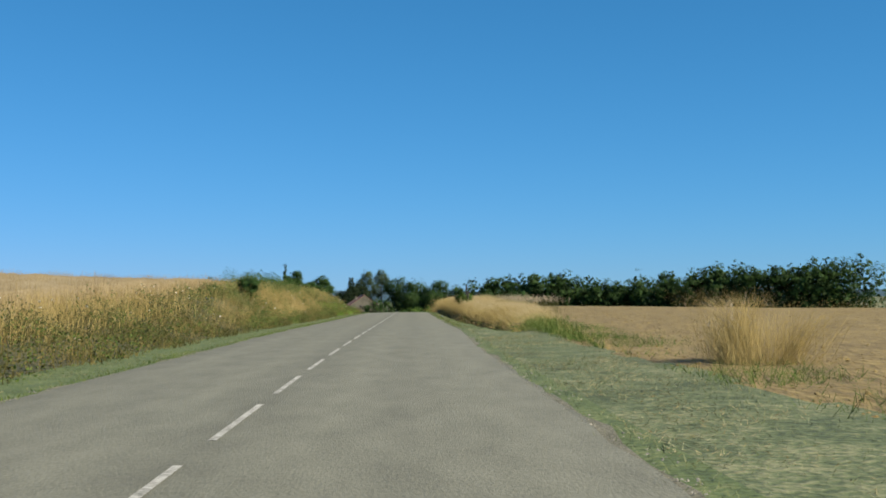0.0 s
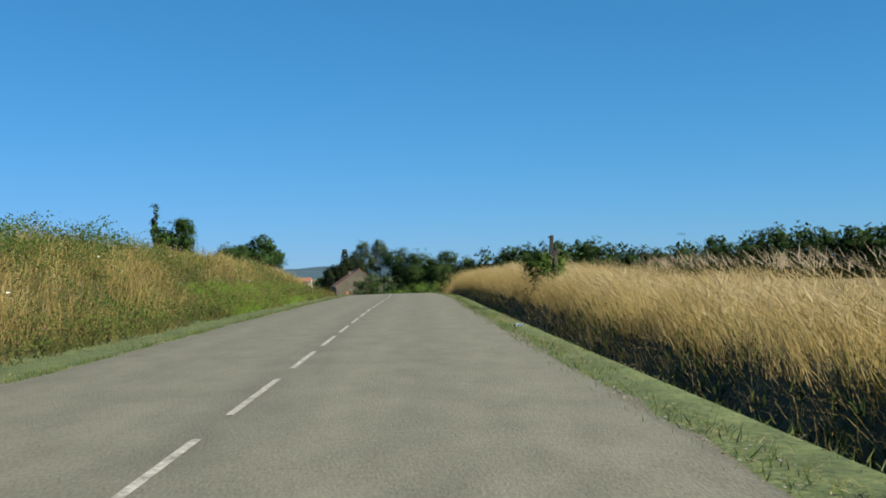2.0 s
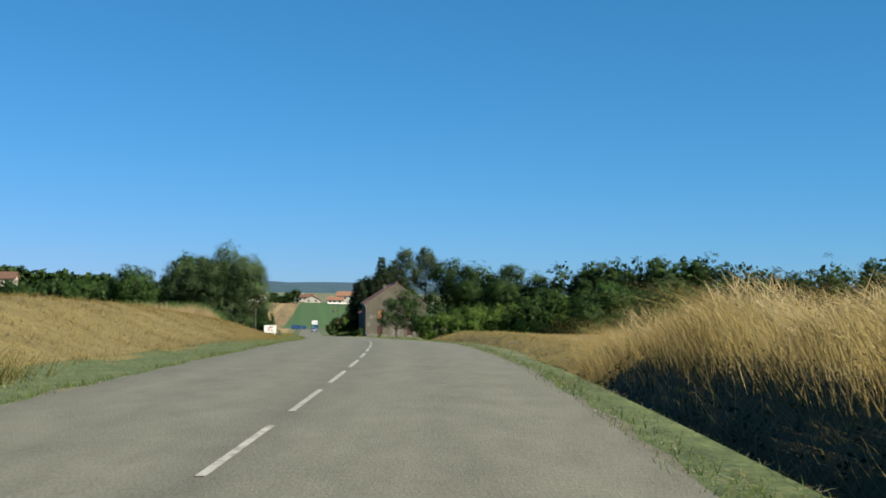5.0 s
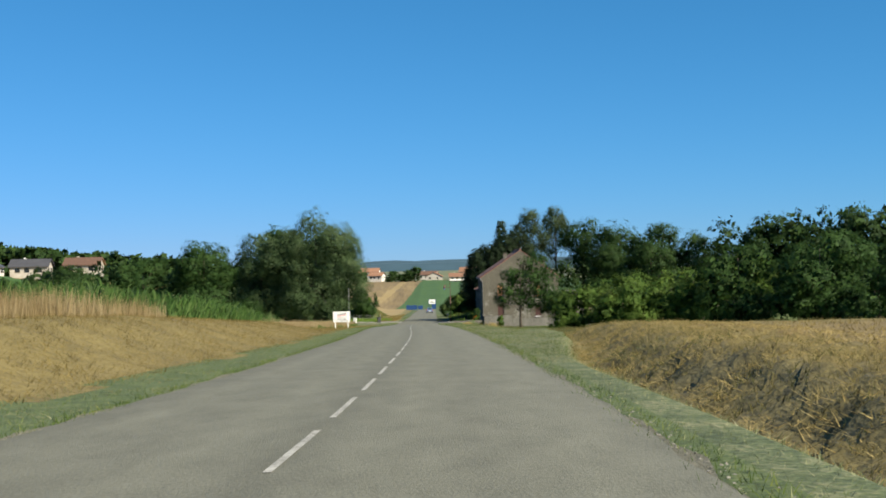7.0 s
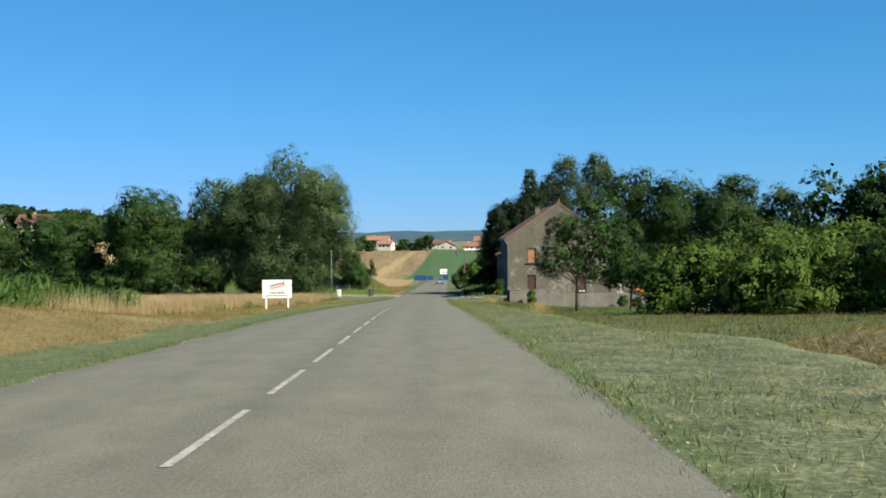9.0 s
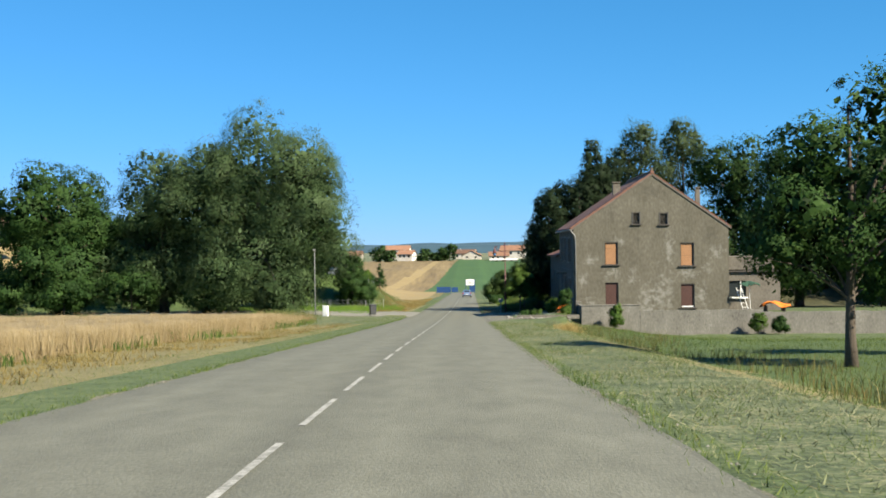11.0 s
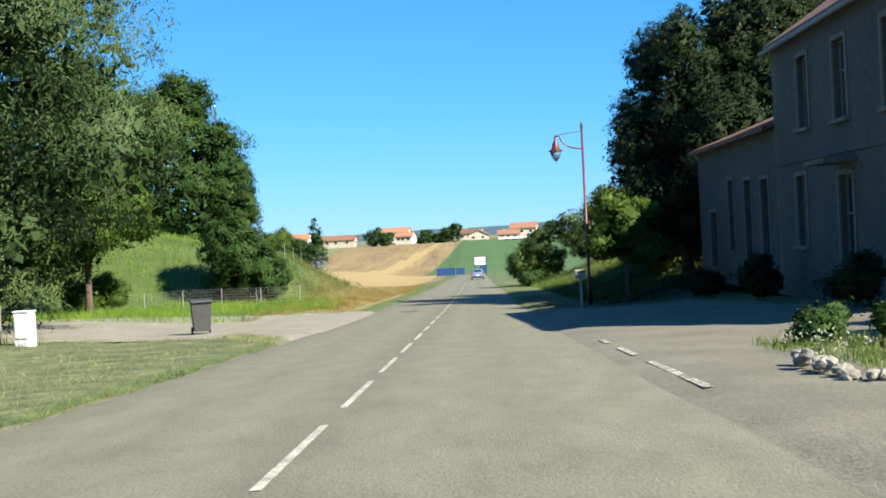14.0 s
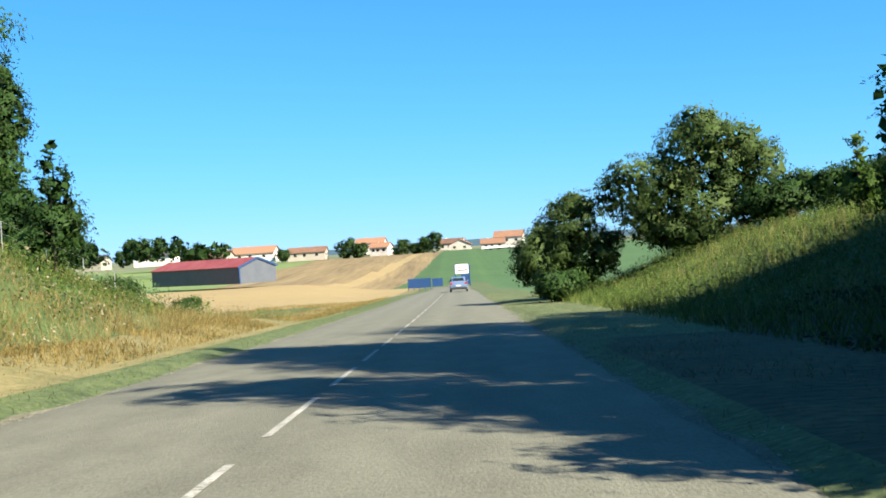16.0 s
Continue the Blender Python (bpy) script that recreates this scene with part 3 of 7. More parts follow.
def strip(name, s, u0, u1, mat, lift, parent=None, label="", cross=5, follow=False):
    """A ribbon that follows the road, with its own metres as UV."""
    s = np.asarray(s, float)
    a, b = np.broadcast_to(u0, s.shape), np.broadcast_to(u1, s.shape)
    w = np.linspace(0, 1, cross)
    U = a[:, None] + (b - a)[:, None] * w
    S = np.broadcast_to(s[:, None], U.shape)
    v = np.concatenate([spot_xy(S, U), (road_z(S) + lift - 0.012 * np.abs(U + 1.52) * (np.abs(U + 1.52) < 3.4))[..., None]], -1).reshape(-1, 3)
    if follow:
        v = (ground(S, U) + np.array([0, 0, lift])).reshape(-1, 3)
    n, k = U.shape
    i = (np.arange(n - 1)[:, None] * k + np.arange(k - 1)).ravel()
    f = np.stack([i, i + 1, i + k + 1, i + k], 1)
    ob = mesh_object(name, v, f, mat, parent, label, smooth=True)
    uv = ob.data.uv_layers.new(name="metres")
    loops = np.empty(len(ob.data.loops), dtype=np.int32)
    ob.data.loops.foreach_get("vertex_index", loops)
    uv.data.foreach_set("uv", np.stack([U.ravel()[loops], S.ravel()[loops]], 1).ravel().astype(np.float32))
    return ob


rs = np.concatenate([np.arange(-120, 500, 1.0), np.arange(500, 560, 3)])
rag = lambda s, a, b: 0.025 * np.sin(s * 1.9 + a) + 0.02 * np.sin(s * 4.3 + b) + 0.05 * np.sin(s * 0.31 + a * b)
road = strip("road", rs, -4.66 + rag(rs, 0.3, 1.0), 1.62 + rag(rs, 1.7, 2.0), M["asphalt"], 0.03)
tagged(road, "pale worn grey tarmac country road with ragged edges", "road", kind="structure")
for side_u, sgn in ((-4.6, -1), (1.56, 1)):
    w = 0.12 + 0.05 * np.sin(rs * 0.7 + sgn) + 0.06 * np.sin(rs * 2.3)
    a, b = side_u + 0 * rs, side_u + sgn * w
    shoulder = strip("shoulder", rs, np.minimum(a, b), np.maximum(a, b), M["crumbs"], 0.02, follow=True, cross=3)
    tagged(shoulder, "crumbling gravel shoulder of the road", "shoulder", kind="structure")


def tri_object(name, verts, tris, mat, parent=None, smooth=False, normals=None):
    """A mesh straight from arrays of corners and triangles."""
    me = bpy.data.meshes.new(name)
    n = len(tris)
    me.vertices.add(len(verts))
    me.vertices.foreach_set("co", np.asarray(verts, np.float32).ravel())
    me.loops.add(3 * n)
    me.loops.foreach_set("vertex_index", np.asarray(tris, np.int32).ravel())
    me.polygons.add(n)
    me.polygons.foreach_set("loop_start", np.arange(0, 3 * n, 3, dtype=np.int32))
    if smooth:
        me.polygons.foreach_set("use_smooth", np.ones(n, dtype=bool))
    me.materials.append(mat)
    me.update(calc_edges=True)
    if normals is not None:
        me.normals_split_custom_set_from_vertices(np.asarray(normals, np.float32))
    ob = new(name, me)
    ob.parent = parent
    return ob


def unit(a):
    return a / (np.linalg.norm(a, axis=-1, keepdims=True) + 1e-9)


def scatter(count, s0, s1, u0, u1):
    return rng.uniform(s0, s1, count), rng.uniform(u0, u1, count)


def clumpy(s, u, size=1.2, keep=0.6, seed=0.0):
    """Thins a scatter into patches."""
    turn = np.random.default_rng(int(abs(seed) * 10) + 3)
    k = rng.normal(0, 0.6, len(s))
    for _ in range(7):
        a, w, ph = turn.uniform(0, 3.14), turn.uniform(0.5, 2.2) / size, turn.uniform(0, 6.28)
        k = k + np.sin((s * np.cos(a) + u * np.sin(a)) * w + ph) * 0.7
    ok = k > np.quantile(k, 1 - keep)
    return s[ok], u[ok]


def blade_arrays(base, h, w, lean, wind=(0, 0), bent=True):
    n = len(base)
    a = rng.uniform(-0.46 * math.pi, 0.46 * math.pi, n)
    side = np.stack([np.cos(a), np.sin(a), np.zeros(n)], 1) * (w / 2)[:, None]
    b = rng.uniform(0, 2 * math.pi, n)
    off = np.stack([np.cos(b) * lean * h + wind[0] * h, np.sin(b) * lean * h + wind[1] * h, np.zeros(n)], 1)
    up = np.array([0, 0, 1.0])
    soft = unit(np.stack([np.sin(a), -np.cos(a), np.zeros(n)], 1) * 0.45 + up + rng.normal(0, 0.28, (n, 3)))
    base = base - np.array([0, 0, 0.03])
    tip = base + off + up * (h * (0.92 if bent else 1.0))[:, None]
    if not bent:
        v = np.stack([base - side, base + side, tip], 1).reshape(-1, 3)
        return v, np.arange(3 * n).reshape(n, 3), np.repeat(soft, 3, axis=0)
    mid = base + off * 0.28 + up * (h * 0.66)[:, None]
    v = np.stack([base - side, base + side, mid - side * 0.75, mid + side * 0.75, tip], 1).reshape(-1, 3)
    t = (np.arange(n)[:, None, None] * 5 + np.array([[0, 1, 3], [0, 3, 2], [2, 3, 4]])).reshape(-1, 3)
    return v, t, np.repeat(soft, 5, axis=0)


def blades(name, s, u, h, w, lean, mat, label, category="grass", wind=(0, 0), bent=True, lift=0.0, wave=0.3, grow=1.0):
    n = len(s)
    hh = grow * rng.uniform(h[0], h[1], n) * (1 + wave * np.sin(s * 0.9 + 2 * np.sin(u * 0.8)) * np.sin(u * 1.3 + 1.5 * np.sin(s * 0.37)))
    ww = rng.uniform(w[0], w[1], n)
    ll = rng.uniform(lean[0], lean[1], n)
    base = ground(s, u)
    base[:, 2] += lift
    v, t, nrm = blade_arrays(base, hh, ww, ll, wind, bent)
    return tagged(tri_object(name, v, t, mat, normals=nrm), label, category, kind="stuff")


def canopy(name, s0, s1, u0, u1, height, mat, label, category, cell=0.5, rough=0.1):
    """The closed top and sides of a standing crop."""
    s, u = np.arange(s0, s1, cell), np.arange(u0, u1, cell)
    S, U = np.meshgrid(s, u, indexing="ij")
    v = ground(S + rng.uniform(-0.2, 0.2, S.shape) * cell, U + rng.uniform(-0.2, 0.2, S.shape) * cell)
    v[..., 2] += height + rng.normal(0, rough, S.shape)
    v[0, :, 2] -= height
    v[-1, :, 2] -= height
    v[:, 0, 2] -= height
    v[:, -1, 2] -= height
    n, k = S.shape
    i = (np.arange(n - 1)[:, None] * k + np.arange(k - 1)).ravel()
    t = np.concatenate([np.stack([i, i + 1, i + k + 1], 1), np.stack([i, i + k + 1, i + k], 1)])
    return tagged(tri_object(name, v.reshape(-1, 3), t, mat), label, category, kind="stuff")


# ---- grass and crops, first stretch ----
E_ = 4.65
s, u = scatter(40000, -12, 130, -E_ - 6.4, -E_ - 3.2)
s, u = clumpy(s, u, 3.6, 0.55)
blades("dry_grass", s, u, (0.2, 0.6), (0.006, 0.016), (0.3, 1.4), M["tall_grass"], "tangled dry grass on the roadside bank", wind=(0.12, 0.05), bent=False)
s, u = scatter(20000, -12, 130, -E_ - 6.2, -E_ - 3.0)
s, u = clumpy(s, u, 2.2, 0.6, 4.0)
blades("tall_grass", s, u, (0.4, 0.9), (0.006, 0.014), (0.3, 0.9), M["tall_grass"], "tall dry grass stems on the roadside bank", wind=(0.15, 0.05))
s, u = scatter(60000, -12, 132, -E_ - 5.0, -E_ - 1.1)
s, u = clumpy(s, u, 1.3, 0.6, 2.0)
blades("weeds", s, u, (0.12, 0.5), (0.014, 0.035), (0.3, 1.2), M["olive_blade"], "olive green weeds among dry grass on the bank", "weeds", bent=False)


def herbs(name, n, s0, s1, u0, u1, height, leaf, mat, label, size=1.4, keep=0.5, seed=0.0):
    """Broad leaves on low stems, in patches."""
    s, u = scatter(n, s0, s1, u0, u1)
    s, u = clumpy(s, u, size, keep, seed)
    p = ground(s, u)
    m = len(p)
    p[:, 2] += rng.uniform(0.02, 1, m) ** 0.8 * height * (0.6 + 0.4 * np.sin(s * 1.1 + seed) * np.sin(u * 1.9))
    nor = rng.normal(0, 0.6, (m, 3)) + np.array([0.25, -0.15, 0.7])
    nor = unit(nor)
    nor *= np.where(nor[:, 1:2] > 0.15, -1, 1)
    a = unit(np.cross(nor, rng.normal(0, 1, (m, 3))))
    b = np.cross(a, nor)
    nrm = np.repeat(unit(nor * 0.4 + np.array([0, 0, 0.8]) + rng.normal(0, 0.2, (m, 3))), 4, axis=0)
    ln = (leaf * rng.uniform(0.5, 1.5, m))[:, None]
    v = np.stack([p - a * ln * 0.5, p + b * ln * 0.3, p + a * ln * 0.5 - np.array([0, 0, 0.15]) * ln, p - b * ln * 0.3], 1).reshape(-1, 3)
    t = (np.arange(m)[:, None, None] * 4 + np.array([[0, 1, 2], [0, 2, 3]])).reshape(-1, 3)
    return tagged(tri_object(name, v, t, mat, normals=nrm), label, "weeds", kind="stuff")


herbs("leafy_weeds", 80000, -12, 130, -E_ - 5.4, -E_ - 1.1, 0.75, 0.065, M["olive_blade"], "olive leafy weeds on the roadside bank", 1.6, 0.62, 1.0)
herbs("leafy_weeds", 46000, -12, 130, -E_ - 4.8, -E_ - 1.1, 0.6, 0.065, M["green_blade"], "fresh green leafy weeds low on the bank", 1.1, 0.5, 7.0)
s, u = scatter(11000, -12, 130, -E_ - 4.4, -E_ - 1.3)
s, u = clumpy(s, u, 1.5, 0.5, 9.0)
blades("dry_grass", s, u, (0.3, 0.8), (0.005, 0.011), (0.3, 1.0), M["straw_blade"], "brown dead stalks among the weeds", wind=(0.12, 0.05))
herbs("leafy_weeds", 10000, -12, 130, -E_ - 5.2, -E_ - 1.8, 0.75, 0.05, M["umbel_stem"], "greyish seed heads of old weeds on the bank", 2.4, 0.4, 3.0)
herbs("mugwort", 26000, -12, 128, -E_ - 5.8, -E_ - 1.5, 1.05, 0.055, M["leaf_oak"], "dark tall mugwort in patches on the bank", 1.9, 0.35, 6.0)
herbs("leafy_weeds", 58000, 44, 128, -E_ - 6.0, -E_ - 1.2, 0.85, 0.065, M["green_blade"], "rank green weeds along the bank", 3.4, 0.55, 5.0)
herbs("mugwort", 22000, 52, 92, -E_ - 6.6, -E_ - 3.4, 1.15, 0.07, M["green_blade"], "tall leafy weeds on top of the bank", 2.2, 0.6, 3.0)
s, u = scatter(13000, 36, 82, -E_ - 4.0, -E_ - 1.8)
s, u = clumpy(s, u, 4.5, 0.45, 7.0)
blades("tall_grass", s, u, (0.35, 0.95), (0.005, 0.010), (0.2, 1.0), M["tall_grass"], "golden tall grass in drifts on the bank", wind=(0.3, 0.1), wave=0.3)
herbs("mugwort", 24000, 54, 84, -E_ - 6.4, -E_ - 3.6, 1.35, 0.075, M["leaf_oak"], "high dark weeds crowning the bank", 2.4, 0.5, 2.0)
herbs("leafy_weeds", 16000, 38, 84, -E_ - 2.6, -E_ - 1.2, 0.5, 0.07, M["green_blade"], "green weeds at the foot of the bank", 1.6, 0.5, 9.0)
s, u = scatter(24000, 82, 120, -E_ - 3.0, -E_ - 1.2)
blades("fresh_grass", s, u, (0.12, 0.4), (0.012, 0.028), (0.2, 0.8), M["bright_blade"], "fresh green grass at the foot of the bank", bent=False)
s, u = scatter(220, -8, 128, -E_ - 5.5, -E_ - 1.6)
s, u = clumpy(s, u, 2.5, 0.5, 1.0)
b = ground(s, u)
hv, ht = [], []
for k, p in enumerate(b):
    r, z = rng.uniform(0.02, 0.05), rng.uniform(0.45, 0.85)
    a = np.arange(6) * math.pi / 3
    ring = np.stack([p[0] + r * np.cos(a), p[1] + r * np.sin(a), np.full(6, p[2] + z) + rng.uniform(-0.015, 0.015, 6)], 1)
    o = len(hv) * 7
    hv.append(np.concatenate([[p + [0, 0, z - 0.03]], ring]))
    ht.append(np.array([[0, 1 + j, 1 + (j + 1) % 6] for j in range(6)]) + o)
tagged(tri_object("wild_carrot", np.concatenate(hv), np.concatenate(ht), M["umbel"]), "white flower heads over the weedy bank", "wildflowers", kind="stuff")
canopy("wheat", -14, 112, -E_ - 90, -E_ - 6.6, 0.62, M["wheat_soil"], "ripe golden wheat field above the bank", "wheat", 0.9, 0.07)
s, u = scatter(58000, -12, 112, -E_ - 22, -E_ - 5.6)
blades("wheat", s, u, (0.6, 0.95), (0.015, 0.035), (0.05, 0.3), M["wheat"], "standing ears of ripe wheat", "wheat", bent=False)

s, u = scatter(100000, 37, 143, 3.5, 7.8)
s, u = clumpy(s, u, 0.9, 0.85, 0.5)
ok = (u > 1.62 + verge_width(s) + 1.3) & (rng.random(len(s)) < 0.06 + 0.94 * step(s, 36.5, 48)) & (u < np.interp(s, [37, 50, 72], [5.8, 6.6, 7.8]))
s, u = s[ok], u[ok]
blades("tall_grass", s, u, (0.4, 1.05), (0.005, 0.011), (0.2, 1.4), M["tall_grass"], "tall golden grass leaning along the ditch", wind=(-0.85, -0.25), wave=0.3, grow=0.5 + 0.25 * step(s, 38, 52) + 0.25 * step(s, 70, 95))
s, u = scatter(66000, 37, 143, 3.6, 7.8)
s, u = clumpy(s, u, 0.7, 0.8, 0.5)
ok = (u > 1.62 + verge_width(s) + 1.4) & (rng.random(len(s)) < 0.06 + 0.94 * step(s, 36.5, 48)) & (u < np.interp(s, [37, 50, 72], [5.8, 6.6, 7.8]))
s, u = s[ok], u[ok]
swell = (0.45 + 0.25 * step(s, 38, 52) + 0.25 * step(s, 70, 95)) * (1 + 0.28 * np.sin(s * 0.9 + 2 * np.sin(u * 0.8)) * np.sin(u * 1.3 + 1.5 * np.sin(s * 0.37)))
blades("grass_plumes", s, u, (0.06, 0.28), (0.008, 0.022), (0.4, 1.6), M["plume"], "pale feathery seed heads of the tall grass", wind=(-0.8, -0.3), bent=False, lift=rng.uniform(0.35, 0.9, len(s)) * swell)
s, u = scatter(1500, 50, 82, 6.4, 7.9)
s, u = clumpy(s, u, 1.2, 0.6, 4.0)
blades("tall_grass", s, u, (0.9, 1.3), (0.004, 0.008), (0.3, 1.0), M["olive_blade"], "slender green stems over the golden grass", wind=(-0.45, -0.1), wave=0.2)
blades("grass_plumes", s, u, (0.12, 0.3), (0.012, 0.026), (0.4, 1.2), M["umbel_stem"], "greyish plumes of taller grass", wind=(-0.7, -0.2), bent=False, lift=rng.uniform(0.8, 1.05, len(s)))
s, u = scatter(7000, 37, 143, 3.0, 4.6)
s, u = clumpy(s, u, 1.6, 0.4, 2.5)
blades("weeds", s, u, (0.12, 0.35), (0.02, 0.05), (0.2, 0.8), M["green_blade"], "green weeds at the foot of the tall grass", "weeds")
for cs, cu, r, n, hi in ((146.5, 5.4, 1.0, 2600, 1.0),):
    a, q = rng.uniform(0, 6.283, n), np.abs(rng.normal(0, 0.42, n)) * r
    blades("grass_clump", cs + q * np.sin(a) * 1.4, cu + q * np.cos(a), (hi * 0.2, hi * 1.1), (0.004, 0.010), (0.3, 1.5), M["tall_grass"] if hi > 0.7 else M["green_blade"],
           "clump of tall bleached grass at the field's edge", wind=(-0.35, -0.1))
s, u = scatter(9000, 22, 38.5, 3.6, 6.0)
ok = np.abs(u - np.interp(s, [22, 30, 38], [4.25, 4.6, 5.0])) < np.interp(s, [22, 30, 38], [0.12, 0.4, 0.9]) * rng.uniform(0.2, 1.1, len(s))
s, u = s[ok], u[ok]
blades("uncut_grass", s, u, (0.15, 0.55), (0.006, 0.014), (0.3, 1.3), M["green_blade"], "green uncut grass between verge and tilled field", wind=(-0.4, -0.15), grow=0.35 + 0.65 * step(s, 23, 34))
s, u = scatter(900, 20, 40, 3.9, 5.6)
ok = np.abs(u - np.interp(s, [20, 30, 40], [4.3, 4.75, 5.1])) < 0.35 * rng.uniform(0.2, 1.1, len(s))
s, u = s[ok], u[ok]
blades("dry_grass", s, u, (0.25, 0.7), (0.004, 0.009), (0.4, 1.7), M["tall_grass"], "dry stalks leaning over the field's edge", wind=(-0.6, -0.2), grow=0.4 + 0.6 * step(s, 20, 36))
for n, cs, cu, ws, wu, h, lean, wind, label in ((1500, 17.6, 5.75, 0.35, 0.3, (0.3, 1.2), (0.2, 0.9), (-0.15, 0.0), "upright heart of a big tussock of bleached grass"), (520, 17.0, 6.3, 0.3, 0.35, (0.5, 1.15), (0.6, 1.7), (0.75, -0.25), "long bleached stalks falling out of the tussock"),
                                          (420, 17.2, 5.6, 0.3, 0.3, (0.3, 0.9), (0.6, 1.6), (-0.7, -0.1), "bleached stalks leaning over the verge")):
    a, q = rng.uniform(0, 6.283, n), np.abs(rng.normal(0, 1, n))
    blades("grass_clump", cs + ws * q * np.sin(a), cu + wu * q * np.cos(a), h, (0.003, 0.006), lean, M["tall_grass"], label, wind=wind)
a, q = rng.uniform(0, 6.283, 260), np.abs(rng.normal(0, 0.4, 260))
blades("grass_plumes", 17.4 + q * np.sin(a) * 1.2, 5.5 + q * np.cos(a) * 1.2, (0.05, 0.2), (0.004, 0.010), (0.4, 1.5), M["umbel_stem"], "greyish seed heads over the tussock", wind=(-0.5, -0.1), bent=False, lift=rng.uniform(0.6, 1.1, 260))
s, u = scatter(15000, 2, 38, 4.0, 7.0)
s, u = clumpy(s, u, 0.9, 0.45, 1.0)
ok = u < np.interp(s, [2, 16, 38], [6.0, 5.9, 6.6]) + rng.normal(0, 0.35, len(s))
blades("uncut_grass", s[ok], u[ok], (0.06, 0.3), (0.006, 0.014), (0.4, 1.6), M["meadow_blade"], "rough green grass creeping into the field's edge", bent=False)
s, u = scatter(5000, 2, 120, 6.0, 26)
s, u = clumpy(s, u, 2.4, 0.35, 5.0)
blades("weeds", s, u, (0.03, 0.12), (0.01, 0.025), (0.4, 1.4), M["olive_blade"], "small weeds sprouting on the tilled field", "weeds", bent=False)
# clods on the tilled field
n = 30000
s, u = rng.uniform(2, 200, n), 1.62 + 2.7 + rng.uniform(0, 1, n) ** 2.4 * 70
ok = (u > 6.6) | (s < 36)
s, u = s[ok], u[ok]
n = len(s)
p = ground(s, u)
r = (0.014 + 0.05 * rng.uniform(0, 1, n) ** 2.5)[:, None]
tet = np.array([[1, 0, -0.3], [-0.6, 0.9, -0.3], [-0.6, -0.9, -0.3], [0, 0.1, 0.45]])
v = (p[:, None, :] + r[:, None, :] * (tet + rng.normal(0, 0.25, (n, 4, 3)))).reshape(-1, 3)
t = (np.arange(n)[:, None, None] * 4 + np.array([[0, 1, 3], [1, 2, 3], [2, 0, 3]])).reshape(-1, 3)
tagged(tri_object("clods", v, t, M["tilled"]), "dry clods on the tilled field", "soil", kind="stuff")

# ---- second stretch: cut straw ----
s, u = scatter(90000, 128, 250, -E_ - 9, -E_ - 1.7)
blades("cut_straw", s, u, (0.04, 0.18), (0.008, 0.02), (0.5, 1.8), M["straw_blade"], "flattened golden straw on the bank", "straw", bent=False)
s, u = scatter(112000, 142, 231, 1.62 + 1.4, 1.62 + 6.5)
s, u = clumpy(s, u, 0.5, 0.75)
u = u + heap_shift(s)
blades("cut_straw", s, u, (0.05, 0.2), (0.006, 0.016), (0.5, 1.7), M["old_hay"], "tousled cut straw hanging over the ditch", "straw", bent=False)
s, u = scatter(30000, 142, 231, 1.62 + 1.6, 1.62 + 8)
s, u = clumpy(s, u, 0.8, 0.5, 6.0)
u = u + heap_shift(s)
blades("straw_swath", s, u, (0.06, 0.16), (0.012, 0.03), (1.6, 4.0), M["tall_grass"], "bright loose swaths of straw on the heap", "straw", bent=False, lift=0.05, wind=(-0.5, -0.2))
s, u = scatter(12000, 142, 231, 1.62 + 1.4, 1.62 + 4.6)
s, u = clumpy(s, u, 0.7, 0.45, 9.0)
u = u + heap_shift(s)
blades("weeds", s, u, (0.06, 0.22), (0.014, 0.03), (0.3, 1.1), M["olive_blade"], "olive weeds growing through the straw", "weeds", bent=False)
s, u = scatter(9000, 142, 215, 1.62 + 7, 1.62 + 30)
blades("stubble", s, u, (0.05, 0.2), (0.02, 0.06), (0.2, 1.0), M["straw_blade"], "short stubble on the field", "stubble", bent=False)

# loose stones along the tarmac's edges
n = 9000
s = np.concatenate([rng.uniform(-10, 316, 6500), rng.uniform(366, 420, 2500)])
u = np.where(rng.random(n) < 0.6, 1.58 + np.abs(rng.normal(0, 0.14, n)), -4.6 - np.abs(rng.normal(0, 0.1, n)))
p = ground(s, u) + np.array([0, 0, 0.035])
r = rng.uniform(0.005, 0.018, n)[:, None]
v = (p[:, None, :] + r[:, None, :] * (tet + rng.normal(0, 0.25, (n, 4, 3)))).reshape(-1, 3)
t = (np.arange(n)[:, None, None] * 4 + np.array([[0, 1, 3], [1, 2, 3], [2, 0, 3]])).reshape(-1, 3)
tagged(tri_object("loose_gravel", v, t, M["gravel"]), "loose pale stones along the tarmac's edge", "gravel", kind="stuff")

# ---- verges along the whole road ----
for a, b_, n in ((-14, 132, 1.7), (132, 246, 2.1), (246, 342, 3.0), (361, 450, 2.2)):
    s, u = scatter(int((b_ - a) * n * 80), a, b_, -E_ - n, -E_ + 0.08)
    blades("verge_grass", s, u, (0.03, 0.1), (0.007, 0.016), (0.3, 1.3), M["mown_blade"], "short mown grass on the verge", bent=False)
for a, b_, n in ((-14, 36, 2.9), (36, 142, 0.9), (142, 200, 1.7), (200, 320, 4.2), (376, 450, 3.2)):
    s, u = scatter(int((b_ - a) * n * 80), a, b_, 1.55, 1.62 + n)
    ok = (s > 142) | (u < 1.67 + verge_width(s))
    s, u = s[ok], u[ok]
    blades("verge_grass", s, u, (0.03, 0.1), (0.007, 0.016), (0.3, 1.4), M["hay_blade" if a > 140 or a < 0 else "mown_blade"], "short mown grass and clippings on the verge", bent=False)
